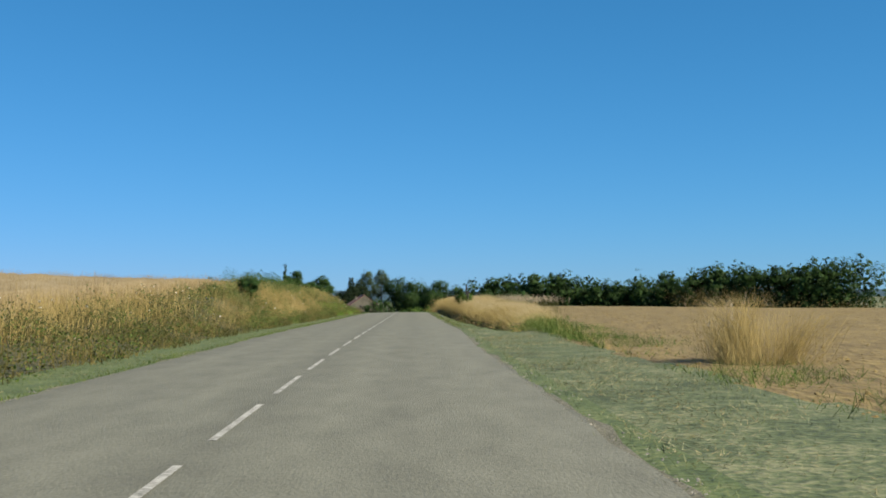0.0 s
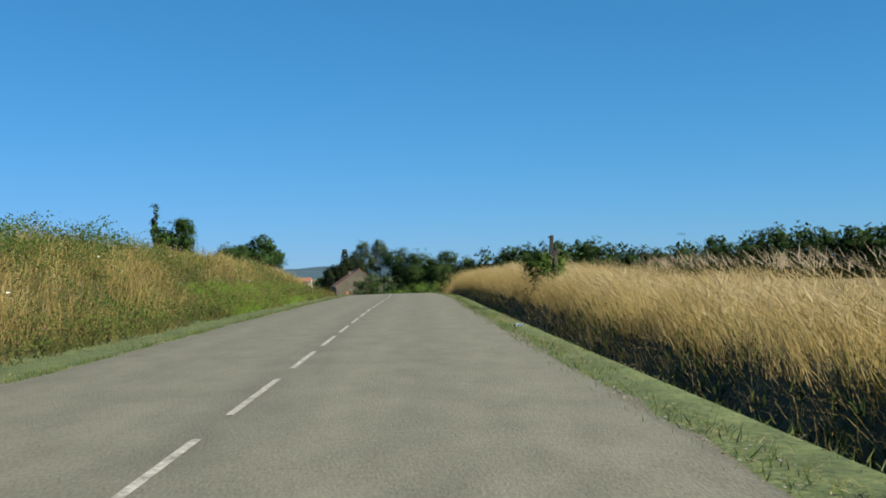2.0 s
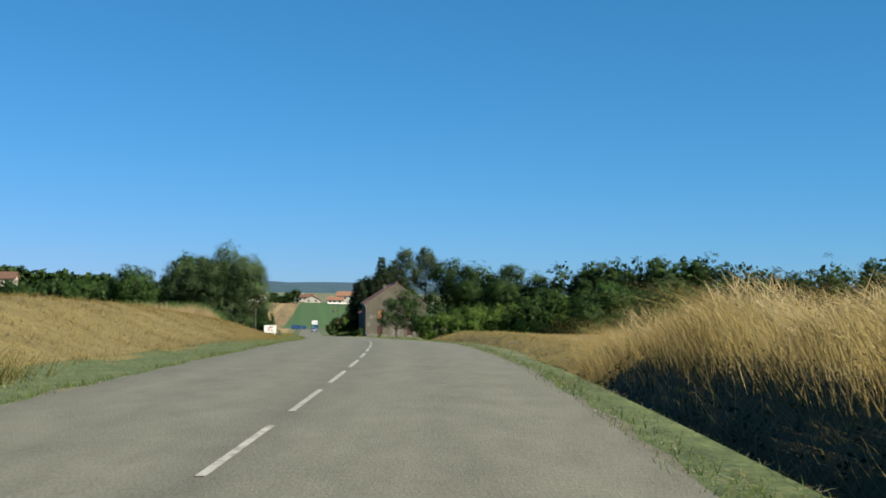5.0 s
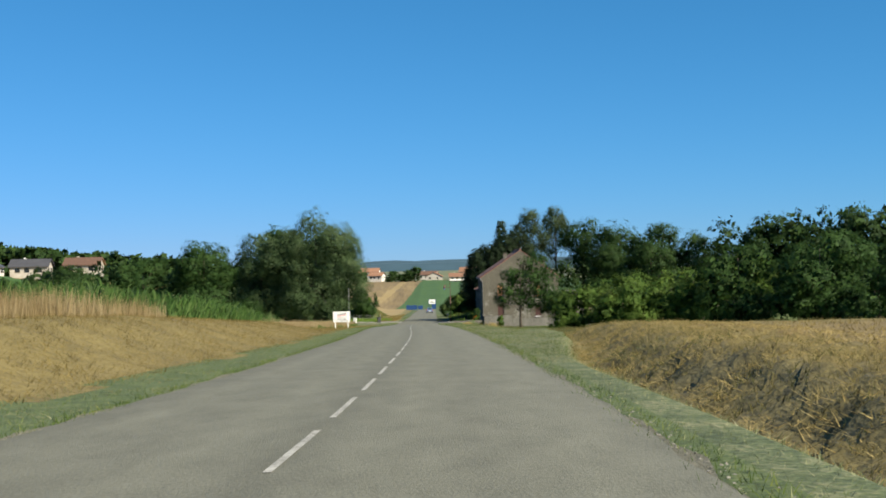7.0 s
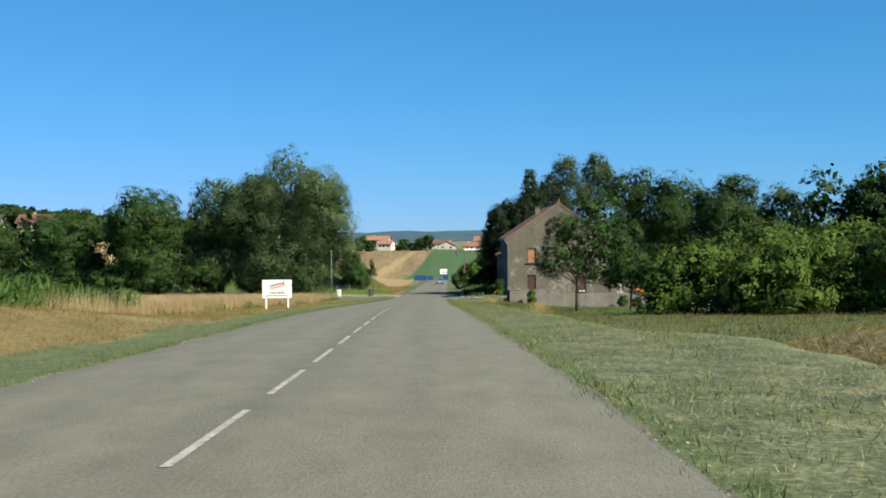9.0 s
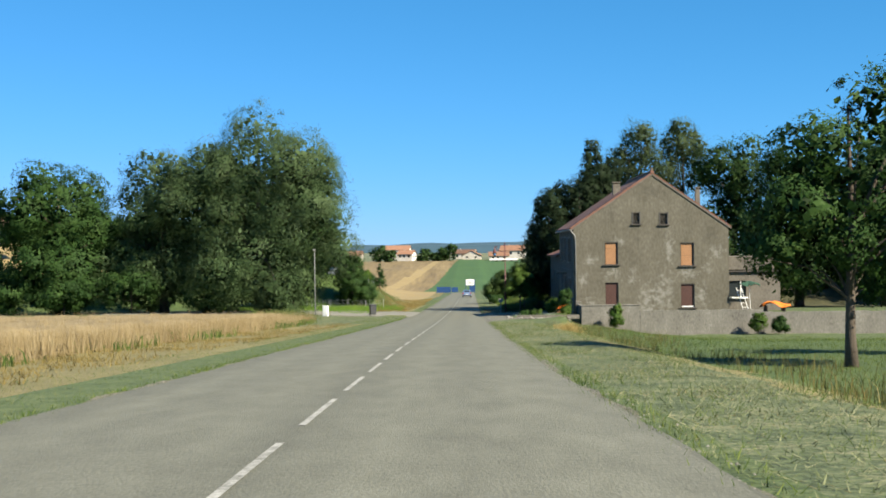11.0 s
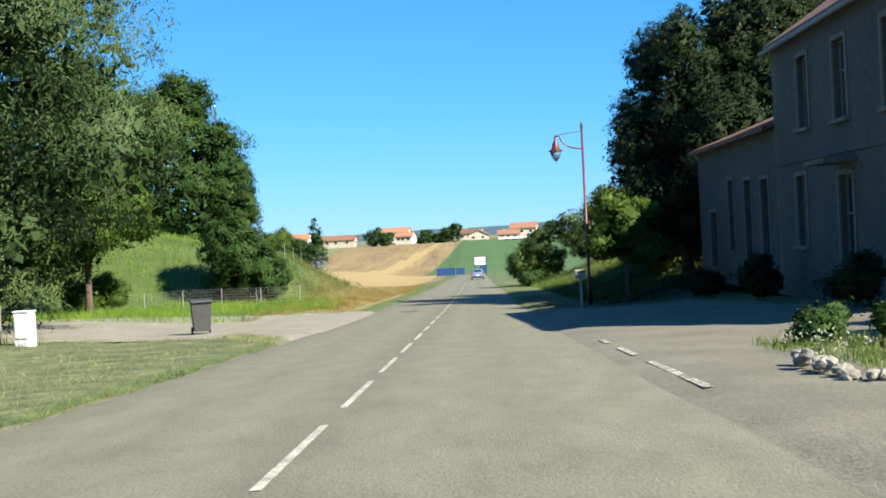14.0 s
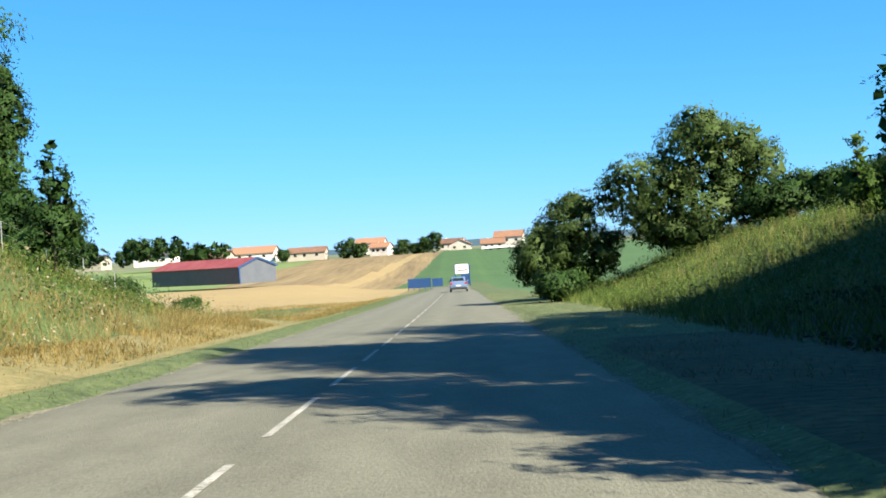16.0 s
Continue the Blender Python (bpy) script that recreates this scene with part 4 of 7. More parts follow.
for a, b_, n, lo, hi in ((-12, 38, 15000, 1.9, 4.1), (38, 142, 9000, 1.75, 2.4), (186, 318, 34000, 1.8, 5.0), (-12, 240, 16000, -E_ - 1.6, -E_ - 0.15)):
    s, u = scatter(n, a, b_, lo, hi)
    s, u = clumpy(s, u, 0.6, 0.5, lo)
    blades("grass_clippings", s, u, (0.015, 0.045), (0.006, 0.014), (1.5, 4.5), M["hay_tan"], "dry pale clippings lying on the verge", "clippings", bent=False, lift=0.03)
s, u = scatter(36000, 186, 320, 1.75, 5.8)
s, u = clumpy(s, u, 0.5, 0.6, 3.0)
blades("grass_clippings", s, u, (0.02, 0.07), (0.008, 0.018), (1.2, 4.0), M["hay_blade"], "swaths of greenish hay lying on the verge", "clippings", bent=False, lift=0.03)
s, u = scatter(26000, 186, 320, 1.6, 5.6)
s, u = clumpy(s, u, 0.8, 0.5, 8.0)
blades("verge_grass", s, u, (0.05, 0.17), (0.008, 0.016), (0.3, 1.2), M["green_blade"], "green tufts standing in the mown verge", bent=False)
s, u = scatter(12000, 40, 318, 1.48, 1.95)
blades("verge_grass", s, u, (0.05, 0.15), (0.008, 0.018), (0.2, 1.1), M["green_blade"], "dark fringe of grass along the tarmac", bent=False)
s, u = scatter(20000, -12, 338, -E_ - 0.24, -E_ + 0.03)
blades("verge_grass", s, u, (0.04, 0.13), (0.008, 0.018), (0.2, 1.0), M["green_blade"], "darker uncut grass along the tarmac's edge", bent=False)
s, u = scatter(9000, 36, 143, 3.0, 4.2)
ok = u > 1.62 + verge_width(s) + 0.95
s, u = s[ok], u[ok]
blades("dry_grass", s, u, (0.2, 0.55), (0.004, 0.009), (0.4, 1.4), M["tall_grass"], "dry grass hanging into the ditch", wind=(-1.0, -0.2), wave=0.5)
herbs("leafy_weeds", 2600, 31, 46, 3.3, 6.0, 0.45, 0.06, M["green_blade"], "green weeds where the tall grass begins", 1.2, 0.6, 1.0)
# near-black leaves imitate the shade down in the ditch
herbs("leafy_weeds", 14000, 40, 143, 2.7, 4.0, 0.3, 0.06, M["leaf_dark"], "near-black weeds that deepen the ditch's shade by colour", 1.0, 0.7, 2.0)
# ---- third stretch ----
s, u = scatter(60000, 222, 326, 1.62 + 4.6, 1.62 + 22)
near = s < 262 + 5 * np.sin(u)
blades("meadow_grass", s[~near], u[~near], (0.06, 0.22), (0.010, 0.024), (0.3, 1.2), M["green_blade"], "lush grass before the garden wall", bent=False)
blades("meadow_grass", s[near], u[near], (0.06, 0.26), (0.014, 0.032), (0.3, 1.0), M["olive_blade"], "dull rough grass at the field's end", bent=False)
s, u = scatter(6000, 258, 320, 5.0, 9.0)
s, u = clumpy(s, u, 1.6, 0.35, 5.0)
blades("grass_clump", s, u, (0.15, 0.55), (0.008, 0.018), (0.2, 0.9), M["olive_blade"], "dark rank tufts along the old ditch")
for cs, cu in ((303, 5.2), (304, 5.5), (262, 6.0)):
    a, q = rng.uniform(0, 6.283, 500), np.abs(rng.normal(0, 0.35, 500))
    blades("grass_clump", cs + q * np.sin(a), cu + q * np.cos(a), (0.2, 0.6), (0.006, 0.014), (0.2, 0.9), M["tall_grass"], "tuft of dry grass in the meadow")
canopy("wheat", 241, 330, -E_ - 34, -E_ - 7.4, 0.62, M["wheat_soil"], "ripe wheat field before the trees", "wheat", 0.7, 0.08)
s, u = scatter(32000, 240, 331, -E_ - 10.5, -E_ - 6.2)
s, u = clumpy(s, u, 1.0, 0.9, 3.0)
blades("wheat", s, u, (0.5, 0.92), (0.012, 0.03), (0.05, 0.35), M["wheat"], "standing ears of ripe wheat at the field's edge", "wheat", bent=False)
s, u = scatter(24000, 241, 331, -E_ - 34, -E_ - 10)
blades("wheat", s, u, (0.7, 0.95), (0.02, 0.045), (0.05, 0.3), M["wheat"], "standing ears of ripe wheat", "wheat", bent=False)
s, u = scatter(5000, 246, 338, -E_ - 7.4, -E_ - 5.6)
s, u = clumpy(s, u, 3.0, 0.35, 5.0)
blades("weeds", s, u, (0.15, 0.5), (0.02, 0.05), (0.2, 0.7), M["green_blade"], "green weeds along the wheat", "weeds")
s, u = scatter(18000, 244, 320, -E_ - 6.6, -E_ - 2.5)
s, u = clumpy(s, u, 1.4, 0.7)
blades("dry_grass", s, u, (0.04, 0.2), (0.015, 0.04), (0.3, 1.3), M["straw_blade"], "dry flattened grass beside the wheat", bent=False)
s, u = scatter(16000, 316, 348, -E_ - 16, -E_ - 0.6)
s, u = clumpy(s, u, 1.2, 0.75, 6.0)
blades("verge_grass", s, u, (0.03, 0.13), (0.01, 0.022), (0.3, 1.5), M["hay_blade"], "mown grass on the point before the lane", bent=False)
s, u = scatter(2600, 329, 346, -E_ - 14, -E_ - 7)
s, u = clumpy(s, u, 1.5, 0.5, 2.0)
blades("weeds", s, u, (0.2, 0.6), (0.014, 0.03), (0.2, 0.8), M["green_blade"], "rank weeds where the wheat ends", "weeds")
# maize
n = 0
ms, mu = [], []
for row in np.arange(12.5, 22, 0.75):
    k = np.arange(197, 252 - (row - 12.5) * 0.3, 0.24)
    ms.append(k + rng.uniform(-0.06, 0.06, len(k)))
    mu.append(-E_ - row + 4.9 + rng.uniform(-0.05, 0.05, len(k)))
ms, mu = np.concatenate(ms), np.concatenate(mu)
tall = np.repeat(rng.uniform(0.9, 1.15, len(ms)) * np.interp(ms, [190, 225, 252], [1.45, 1.45, 1.3]), 6)
ls, lu = np.repeat(ms, 6), np.repeat(mu, 6)
base = ground(ls, lu)
base[:, 2] += tall * np.tile(np.linspace(0.0, 0.55, 6), len(ms))
v, t, nrm = blade_arrays(base, tall * 0.38, np.full(len(ls), 0.075), np.full(len(ls), 1.05))
tagged(tri_object("maize", v, t, M["corn"], normals=nrm), "rows of tall green maize", "maize", kind="stuff")
canopy("maize", 197, 250, -E_ - 46, -E_ - 16.5, 1.15, M["corn"], "green maize field", "maize", 0.6, 0.16)
s, u = scatter(9000, 184, 207, -E_ - 10.5, -E_ - 6.6)
blades("wheat", s, u, (0.5, 0.9), (0.012, 0.03), (0.05, 0.3), M["wheat"], "uncut strip of ripe wheat before the maize", "wheat", bent=False)
# ---- fourth stretch ----
s, u = scatter(30000, 362, 414, -E_ - 5.2, -E_ - 1.4)
s, u = clumpy(s, u, 1.2, 0.75)
blades("dry_grass", s, u, (0.04, 0.24), (0.01, 0.025), (0.4, 1.6), M["straw_blade"], "dry grass on the bank", wind=(0.1, 0))
s, u = scatter(60000, 358, 420, -E_ - 20, -E_ - 4.2)
s, u = clumpy(s, u, 2.0, 0.85)
back = (u < -12.4 + rng.normal(0, 0.8, len(u))) | ((s < 379) & (u < -9.6))
blades("meadow_grass", s[back], u[back], (0.12, 0.45), (0.014, 0.035), (0.2, 0.9), M["bright_blade"], "fresh green grass on the embankment", bent=False)
blades("meadow_grass", s[~back], u[~back], (0.12, 0.5), (0.012, 0.03), (0.2, 0.9), M["green_blade"], "rank green grass on the slope", bent=False)
s, u = scatter(15000, 363.5, 371.5, -28, -6.6)
s, u = clumpy(s, u, 1.6, 0.75, 4.0)
ok = s > 364.5 + 0.9 * np.sin(u * 0.9)
blades("meadow_grass", s[ok], u[ok], (0.18, 0.55), (0.012, 0.026), (0.2, 0.8), M["bright_blade"], "tall fresh grass growing through the fence", bent=False)
herbs("leafy_weeds", 5000, 365, 372, -26, -7.2, 0.55, 0.08, M["leaf_bright"], "leafy weeds along the fence", 1.3, 0.5, 8.0)
s, u = scatter(14000, 374, 414, -E_ - 8, -E_ - 3)
s, u = clumpy(s, u, 1.1, 0.5, 3.0)
blades("dry_grass", s, u, (0.2, 0.6), (0.008, 0.018), (0.2, 0.9), M["old_hay"], "dry grass patches on the slope", bent=False)
herbs("mugwort", 13000, 374, 414, -E_ - 13, -E_ - 4.4, 1.1, 0.085, M["leaf_oak"], "tall dark weeds on the embankment", 1.8, 0.4, 5.0)
herbs("leafy_weeds", 4500, 372, 414, -E_ - 9, -E_ - 3.4, 0.8, 0.06, M["umbel_stem"], "brown seed heads among the weeds", 1.5, 0.5, 4.0)
herbs("leafy_weeds", 26000, 380, 416, -E_ - 11, -E_ - 4.2, 0.7, 0.09, M["green_blade"], "leafy weeds on the embankment", 1.5, 0.6, 2.0)
s, u = scatter(52000, 362, 424, 1.62 + 2.6, 1.62 + 16)
blades("meadow_grass", s, u, (0.1, 0.5), (0.014, 0.035), (0.3, 1.0), M["green_blade"], "rank grass on the shaded bank", bent=False)
herbs("leafy_weeds", 60000, 377, 426, 1.62 + 3.2, 1.62 + 14, 0.8, 0.06, M["meadow_blade"], "leafy weeds on the roadside bank", 1.5, 0.65, 1.0)
s, u = scatter(5000, 376, 428, 1.62 + 2.6, 1.62 + 12)
s, u = clumpy(s, u, 1.8, 0.5)
blades("tall_grass", s, u, (0.2, 0.7), (0.008, 0.016), (0.2, 1.0), M["old_hay"], "dry grass stems on the bank")
s, u = scatter(16000, 420, 470, -E_ - 14, -E_ - 2)
s, u = clumpy(s, u, 2.0, 0.7)
blades("dry_grass", s, u, (0.06, 0.3), (0.02, 0.05), (0.2, 1.0), M["straw_blade"], "dry grass beside the road", bent=False)


# olive blades and near-black ivy, coloured to deepen the shade below the trees
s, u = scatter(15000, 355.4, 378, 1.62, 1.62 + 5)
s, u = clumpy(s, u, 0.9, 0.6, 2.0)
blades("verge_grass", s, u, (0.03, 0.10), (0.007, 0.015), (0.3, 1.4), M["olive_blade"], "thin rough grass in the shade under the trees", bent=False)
herbs("ivy", 22000, 357, 380, 1.62 + 2.6, 1.62 + 12, 0.35, 0.09, M["leaf_dark"], "added ivy and nettles, leaves coloured dark to deepen the bank's shade", 1.4, 0.7, 3.0)


# ---- trees ----
def crown_arrays(blobs, clumps, per, leaf, gen, clump_r=0.75, droop=0.0, shell=0.55):
    """Leaf blades in clumps over overlapping ellipsoids (x, y, z, rx, ry, rz)."""
    big_ = np.array(blobs, float)
    bl = [big_]
    for x, y, z, rx, ry, rz in blobs:
        m = 9 if rx > 1.2 else 5
        d = gen.normal(0, 1, (m, 3)) + np.array([0, 0, 0.25])
        d /= np.linalg.norm(d, axis=1)[:, None]
        f = gen.uniform(0.34, 0.52, m)[:, None]
        bl.append(np.concatenate([np.array([x, y, z]) + d * np.array([rx, ry, rz]) * 0.72, f * np.array([[rx, ry, rz]])], 1))
    bl = np.concatenate(bl)
    bl[:len(big_), 3:] *= 0.86
    area = (bl[:, 3] * bl[:, 4] * bl[:, 5]) ** (2 / 3)
    clumps = int(clumps * 1.5)
    which = gen.choice(len(bl), clumps, p=area / area.sum())
    d = gen.normal(0, 1, (clumps, 3))
    d /= np.linalg.norm(d, axis=1)[:, None]
    rad = shell + (1.08 - shell) * gen.uniform(0, 1, clumps) ** 0.6
    rad *= 1 + 0.12 * np.sin(d[:, 0] * 5 + which * 1.7) * np.sin(d[:, 2] * 6 + which) + 0.06 * gen.normal(0, 1, clumps)
    c = bl[which, :3] + d * rad[:, None] * bl[which, 3:]
    inner = np.min([np.linalg.norm((c - b0[:3]) / b0[3:], axis=1) + 9.0 * (which == j) for j, b0 in enumerate(bl)], axis=0)
    keep = (c[:, 2] > 0.15) & (inner > 0.72)
    c, d = c[keep], d[keep]
    k = np.repeat(np.arange(len(c)), int(per * 1.75))
    n = len(k)
    sz = clump_r * gen.uniform(0.5, 1.25, len(c))
    off = gen.normal(0, 0.5, (n, 3)) * sz[k][:, None] * np.array([1, 1, 0.75])
    off -= 0.5 * d[k] * np.sum(off * d[k], axis=1)[:, None]
    off[:, 2] -= droop * np.abs(gen.normal(0, 1, n)) * sz[k]
    p = c[k] + off
    nor = unit(d[k] * 1.0 + np.array([0, 0, 0.3]) + gen.normal(0, 0.38, (n, 3)))
    nor *= np.where(nor[:, 1:2] > 0, -1, 1)
    soft = unit(d[k] * 1.0 + unit(off) * 0.32 + np.array([0, 0, 0.25]) + gen.normal(0, 0.1, (n, 3)))
    a = unit(np.cross(nor, gen.normal(0, 1, (n, 3))))
    if droop:
        a = a * (1 - min(droop, 0.8)) + np.array([0, 0, -1.0]) * min(droop, 0.8)
        a = unit(a)
        nor = unit(nor - a * np.sum(a * nor, axis=1)[:, None])
        nor *= np.where(nor[:, 1:2] > 0, -1, 1)
    b = unit(np.cross(a, nor))
    ln = (leaf * 0.92 * gen.uniform(0.6, 1.4, n))[:, None]
    wd = ln * (0.32 if droop < 0.3 else 0.2)
    wd = wd * 1.25
    v = np.stack([p - a * ln * 0.35 - b * wd * 0.75, p - a * ln * 0.5 + b * wd * 0.55, p + a * ln * 0.55 + nor * ln * 0.12], 1).reshape(-1, 3)
    t = np.arange(3 * n).reshape(n, 3)
    # broad inner foliage, so that little sky shows through
    m = int(0.12 * n)
    wi = gen.choice(len(bl), m, p=area / area.sum())
    e = gen.normal(0, 1, (m, 3))
    e /= np.linalg.norm(e, axis=1)[:, None]
    q = bl[wi, :3] + e * (0.82 * gen.uniform(0, 1, m) ** 0.45)[:, None] * bl[wi, 3:]
    q[:, 2] = np.maximum(q[:, 2], 0.2)
    g1 = gen.normal(0, 1, (m, 3))
    g1 /= np.linalg.norm(g1, axis=1)[:, None]
    g2 = np.cross(g1, gen.normal(0, 1, (m, 3)))
    g2 /= np.linalg.norm(g2, axis=1)[:, None]
    flip = np.where(np.cross(g2, g1)[:, 1:2] > 0, -1, 1)
    g2 = g2 * flip
    big = (leaf * gen.uniform(0.9, 1.7, m))[:, None]
    v2 = np.stack([q - g1 * big, q + g2 * big * 0.6, q + g1 * big, q - g2 * big * 0.6], 1).reshape(-1, 3)
    t2 = (np.arange(m)[:, None, None] * 4 + np.array([[0, 1, 2], [0, 2, 3]])).reshape(-1, 3) + len(v)
    nrm = np.concatenate([np.repeat(soft, 3, axis=0), np.repeat(unit(e + gen.normal(0, 0.2, (m, 3))), 4, axis=0)])
    return np.concatenate([v, v2]), np.concatenate([t, t2]), c, nrm


def limbs(height, radius, targets, gen, split=0.3):
    """A tapered, slightly crooked trunk with limbs that reach for the clumps."""
    top = height * 0.8
    zs = np.linspace(-0.3, top, 7)
    wob = np.cumsum(gen.normal(0, 0.02 * height / 7, (7, 2)), axis=0)
    pts = [(wob[i, 0], wob[i, 1], z) for i, z in enumerate(zs)]
    bm = tube(pts, [radius * (1.35 if i == 0 else 1 - 0.13 * i) for i in range(7)], 9)
    for c in targets:
        z0 = min(max(split * height, c[2] * gen.uniform(0.35, 0.7)), top * 0.95)
        i = int(np.interp(z0, zs, np.arange(7)))
        a = Vector((wob[i, 0], wob[i, 1], z0))
        e = Vector(c)
        m = a.lerp(e, 0.5) + Vector((0, 0, 0.12 * (e - a).length))
        r = radius * gen.uniform(0.22, 0.42)
        tube([a, a.lerp(m, 0.6), m, m.lerp(e, 0.6), e], [r, r * 0.8, r * 0.6, r * 0.35, r * 0.12], 6, bm)
    return bm


def tree(name, s, u, height, radius, blobs, leaf_mat, label, category="tree", clumps=420, per=34, leaf=0.2, clump_r=0.75, droop=0.0, seed=1,
         branches=9, split=0.3, lift=0.0, group="", shell=0.55):
    gen = np.random.default_rng(seed)
    root = thing(name, at(s, u, lift), label, category, group)
    v, t, c, nrm = crown_arrays(blobs, clumps, per, leaf, gen, clump_r, droop, shell)
    crown = tri_object("crown", v, t, leaf_mat, root, normals=nrm)
    pick = c[gen.choice(len(c), min(branches, len(c)), replace=False)] * np.array([0.85, 0.85, 1.0])
    part("trunk", limbs(height, radius, pick, gen, split), M["bark"], root, smooth=True)
    return root


W_ = "leaf_willow"
tree("willow_tree", 351, -19, 18.5, 0.5, [(0, 0, 12.5, 6.0, 5.5, 6.2), (4.5, 0, 8.2, 5.3, 4.8, 5.6), (4.0, 0, 12.2, 4.2, 4.2, 4.4), (-5, 0, 9.5, 5.0, 5, 5.2), (-4.6, 0, 12.4, 4.0, 4.0, 4.2), (-0.5, -2, 5.0, 6.6, 5, 4.6), (4.0, -1, 3.4, 2.7, 3.0, 3.4), (-3, -3, 2.4, 3.6, 3, 2.6), (2.2, -3.2, 2.2, 3.2, 3, 2.4)],
     M[W_], "huge grey-green willow with drooping twigs behind the wheat", clumps=2900, per=42, leaf=0.2, clump_r=1.0, droop=0.45, seed=3, branches=16)
tree("willow_tree", 355, -29, 15.0, 0.4, [(0, 0, 10.6, 5.2, 5, 4.8), (-2, -1, 4.5, 5.6, 4.5, 4.2), (4, -2, 4.8, 4.0, 4, 4.4)], M[W_], "grey-green willow in the dark thicket", clumps=900, per=38, leaf=0.2, clump_r=1.0, droop=0.35, seed=4)
tree("field_maple", 353, -38.5, 15.0, 0.4, [(0, 0, 10.0, 5.4, 5, 5.2), (1, -1, 4.4, 5.0, 4.4, 4.0)], M["leaf_oak"], "dense dark green maple behind the wheat", clumps=760, per=30, leaf=0.24, clump_r=0.9, seed=5)
tree("field_maple", 356, -50, 11.5, 0.35, [(0, 0, 7.4, 5.0, 4.6, 4.3), (0, 0, 3.4, 4.6, 4, 3.2)], M["leaf_oak"], "dark green maple beside the meadow", clumps=560, per=28, leaf=0.26, clump_r=0.9, seed=6)
tree("field_maple", 362, -64, 11, 0.35, [(0, 0, 7.2, 5.6, 5, 4.2), (0, 0, 3.2, 5, 4, 3.0)], M["leaf_wood"], "broad dark tree at the end of the row", clumps=460, per=26, leaf=0.3, clump_r=1.0, seed=7)
tree("field_maple", 406, -25.2, 15.0, 0.42, [(0, 0, 9.0, 6.2, 5.4, 6.0), (3.0, -1, 4.0, 3.6, 3.4, 4.0), (-2.5, 0, 4.2, 4.0, 3.6, 4.0), (0.8, 0, 12.4, 3.4, 3.2, 3.0), (5.4, 0, 7.4, 1.7, 1.7, 1.2), (6.0, 0, 4.6, 1.6, 1.8, 1.2), (4.6, 0, 10.4, 1.5, 1.6, 1.1), (-5.2, 0, 10.2, 2.0, 2.0, 1.4), (3.2, 0, 13.6, 1.2, 1.2, 1.2)], M["leaf_oak"], "big dense dark green maple on top of the embankment", clumps=1500, per=34, leaf=0.24, clump_r=0.85, seed=8)
tree("field_maple", 403, -33, 18.5, 0.42, [(0, 0, 9.4, 6.4, 5.4, 6.2), (2.0, -1, 4.0, 4.4, 4.0, 4.0), (0.6, 0, 14.4, 4.8, 4.4, 4.0), (3.2, 0, 11.4, 3.6, 3.4, 3.4)], M["leaf_oak"], "tall dark maple beyond the embankment's edge", clumps=900, per=30, leaf=0.27, clump_r=0.9, seed=13)
for k, (ss, uu, hh, rr) in enumerate(((350, -24, 3.6, 3.0), (351, -31, 4.2, 3.2), (350, -37, 3.4, 2.8), (351, -44, 4.0, 3.2), (353, -51, 3.6, 3.2), (356, -58, 3.8, 3.4))):
    tree("elder_bush", ss, uu, hh, 0.1, [(0, 0, hh * 0.5, rr, rr, hh * 0.48), (0.5 * rr, 0.2, hh * 0.66, rr * 0.6, rr * 0.6, hh * 0.36)], M["leaf_oak"], "dark undergrowth below the willows", "bush", clumps=int(58 * rr), per=24, leaf=0.2, clump_r=0.6, seed=150 + k, branches=5, group="undergrowth behind the wheat")
tree("sycamore_tree", 368, -18.6, 8.4, 0.2, [(0, 0, 5.7, 3.0, 2.8, 2.6), (1.7, 0, 4.7, 2.0, 1.8, 1.5), (-1.6, 0.4, 4.2, 2.6, 2.4, 2.4)], M["leaf_bright"], "light green sycamore beside the willow", clumps=480, per=30, leaf=0.18, clump_r=0.55, seed=14)
tree("hazel_bush", 375, -12.9, 5.6, 0.14, [(0, 0, 2.2, 2.3, 2.2, 2.3), (-0.3, 0.3, 4.0, 1.6, 1.6, 1.6), (1.4, 0, 1.2, 1.6, 1.6, 1.5), (0.5, 0, 4.8, 0.9, 0.9, 0.9)], M["leaf_oak"], "round dark green hazel at the foot of the embankment", "bush", clumps=520, per=36, leaf=0.14, clump_r=0.42, seed=9)
tree("hazel_bush", 396, -13.4, 3.0, 0.1, [(0, 0, 1.3, 1.5, 1.5, 1.5), (-0.6, 0.3, 2.2, 0.9, 0.9, 0.9)], M["leaf_oak"], "dark hazel bush behind the young ash", "bush", clumps=260, per=32, leaf=0.14, clump_r=0.45, seed=10)
tree("field_maple", 409, -20.8, 9.5, 0.25, [(0, 0, 6.0, 2.4, 2.4, 3.6), (0.6, 0, 8.6, 1.5, 1.5, 1.8)], M["leaf_oak"], "tall narrow maple beside the utility pole", clumps=330, per=32, leaf=0.18, clump_r=0.55, seed=12)
tree("young_ash", 391, -11.0, 3.9, 0.05, [(0, 0, 1.4, 0.9, 0.9, 1.2), (0.1, 0, 2.6, 0.6, 0.6, 0.9), (0, 0, 3.4, 0.28, 0.28, 0.5)], M["leaf_oak"], "slender young ash on the bank", clumps=58, per=20, leaf=0.12, clump_r=0.35, seed=11)
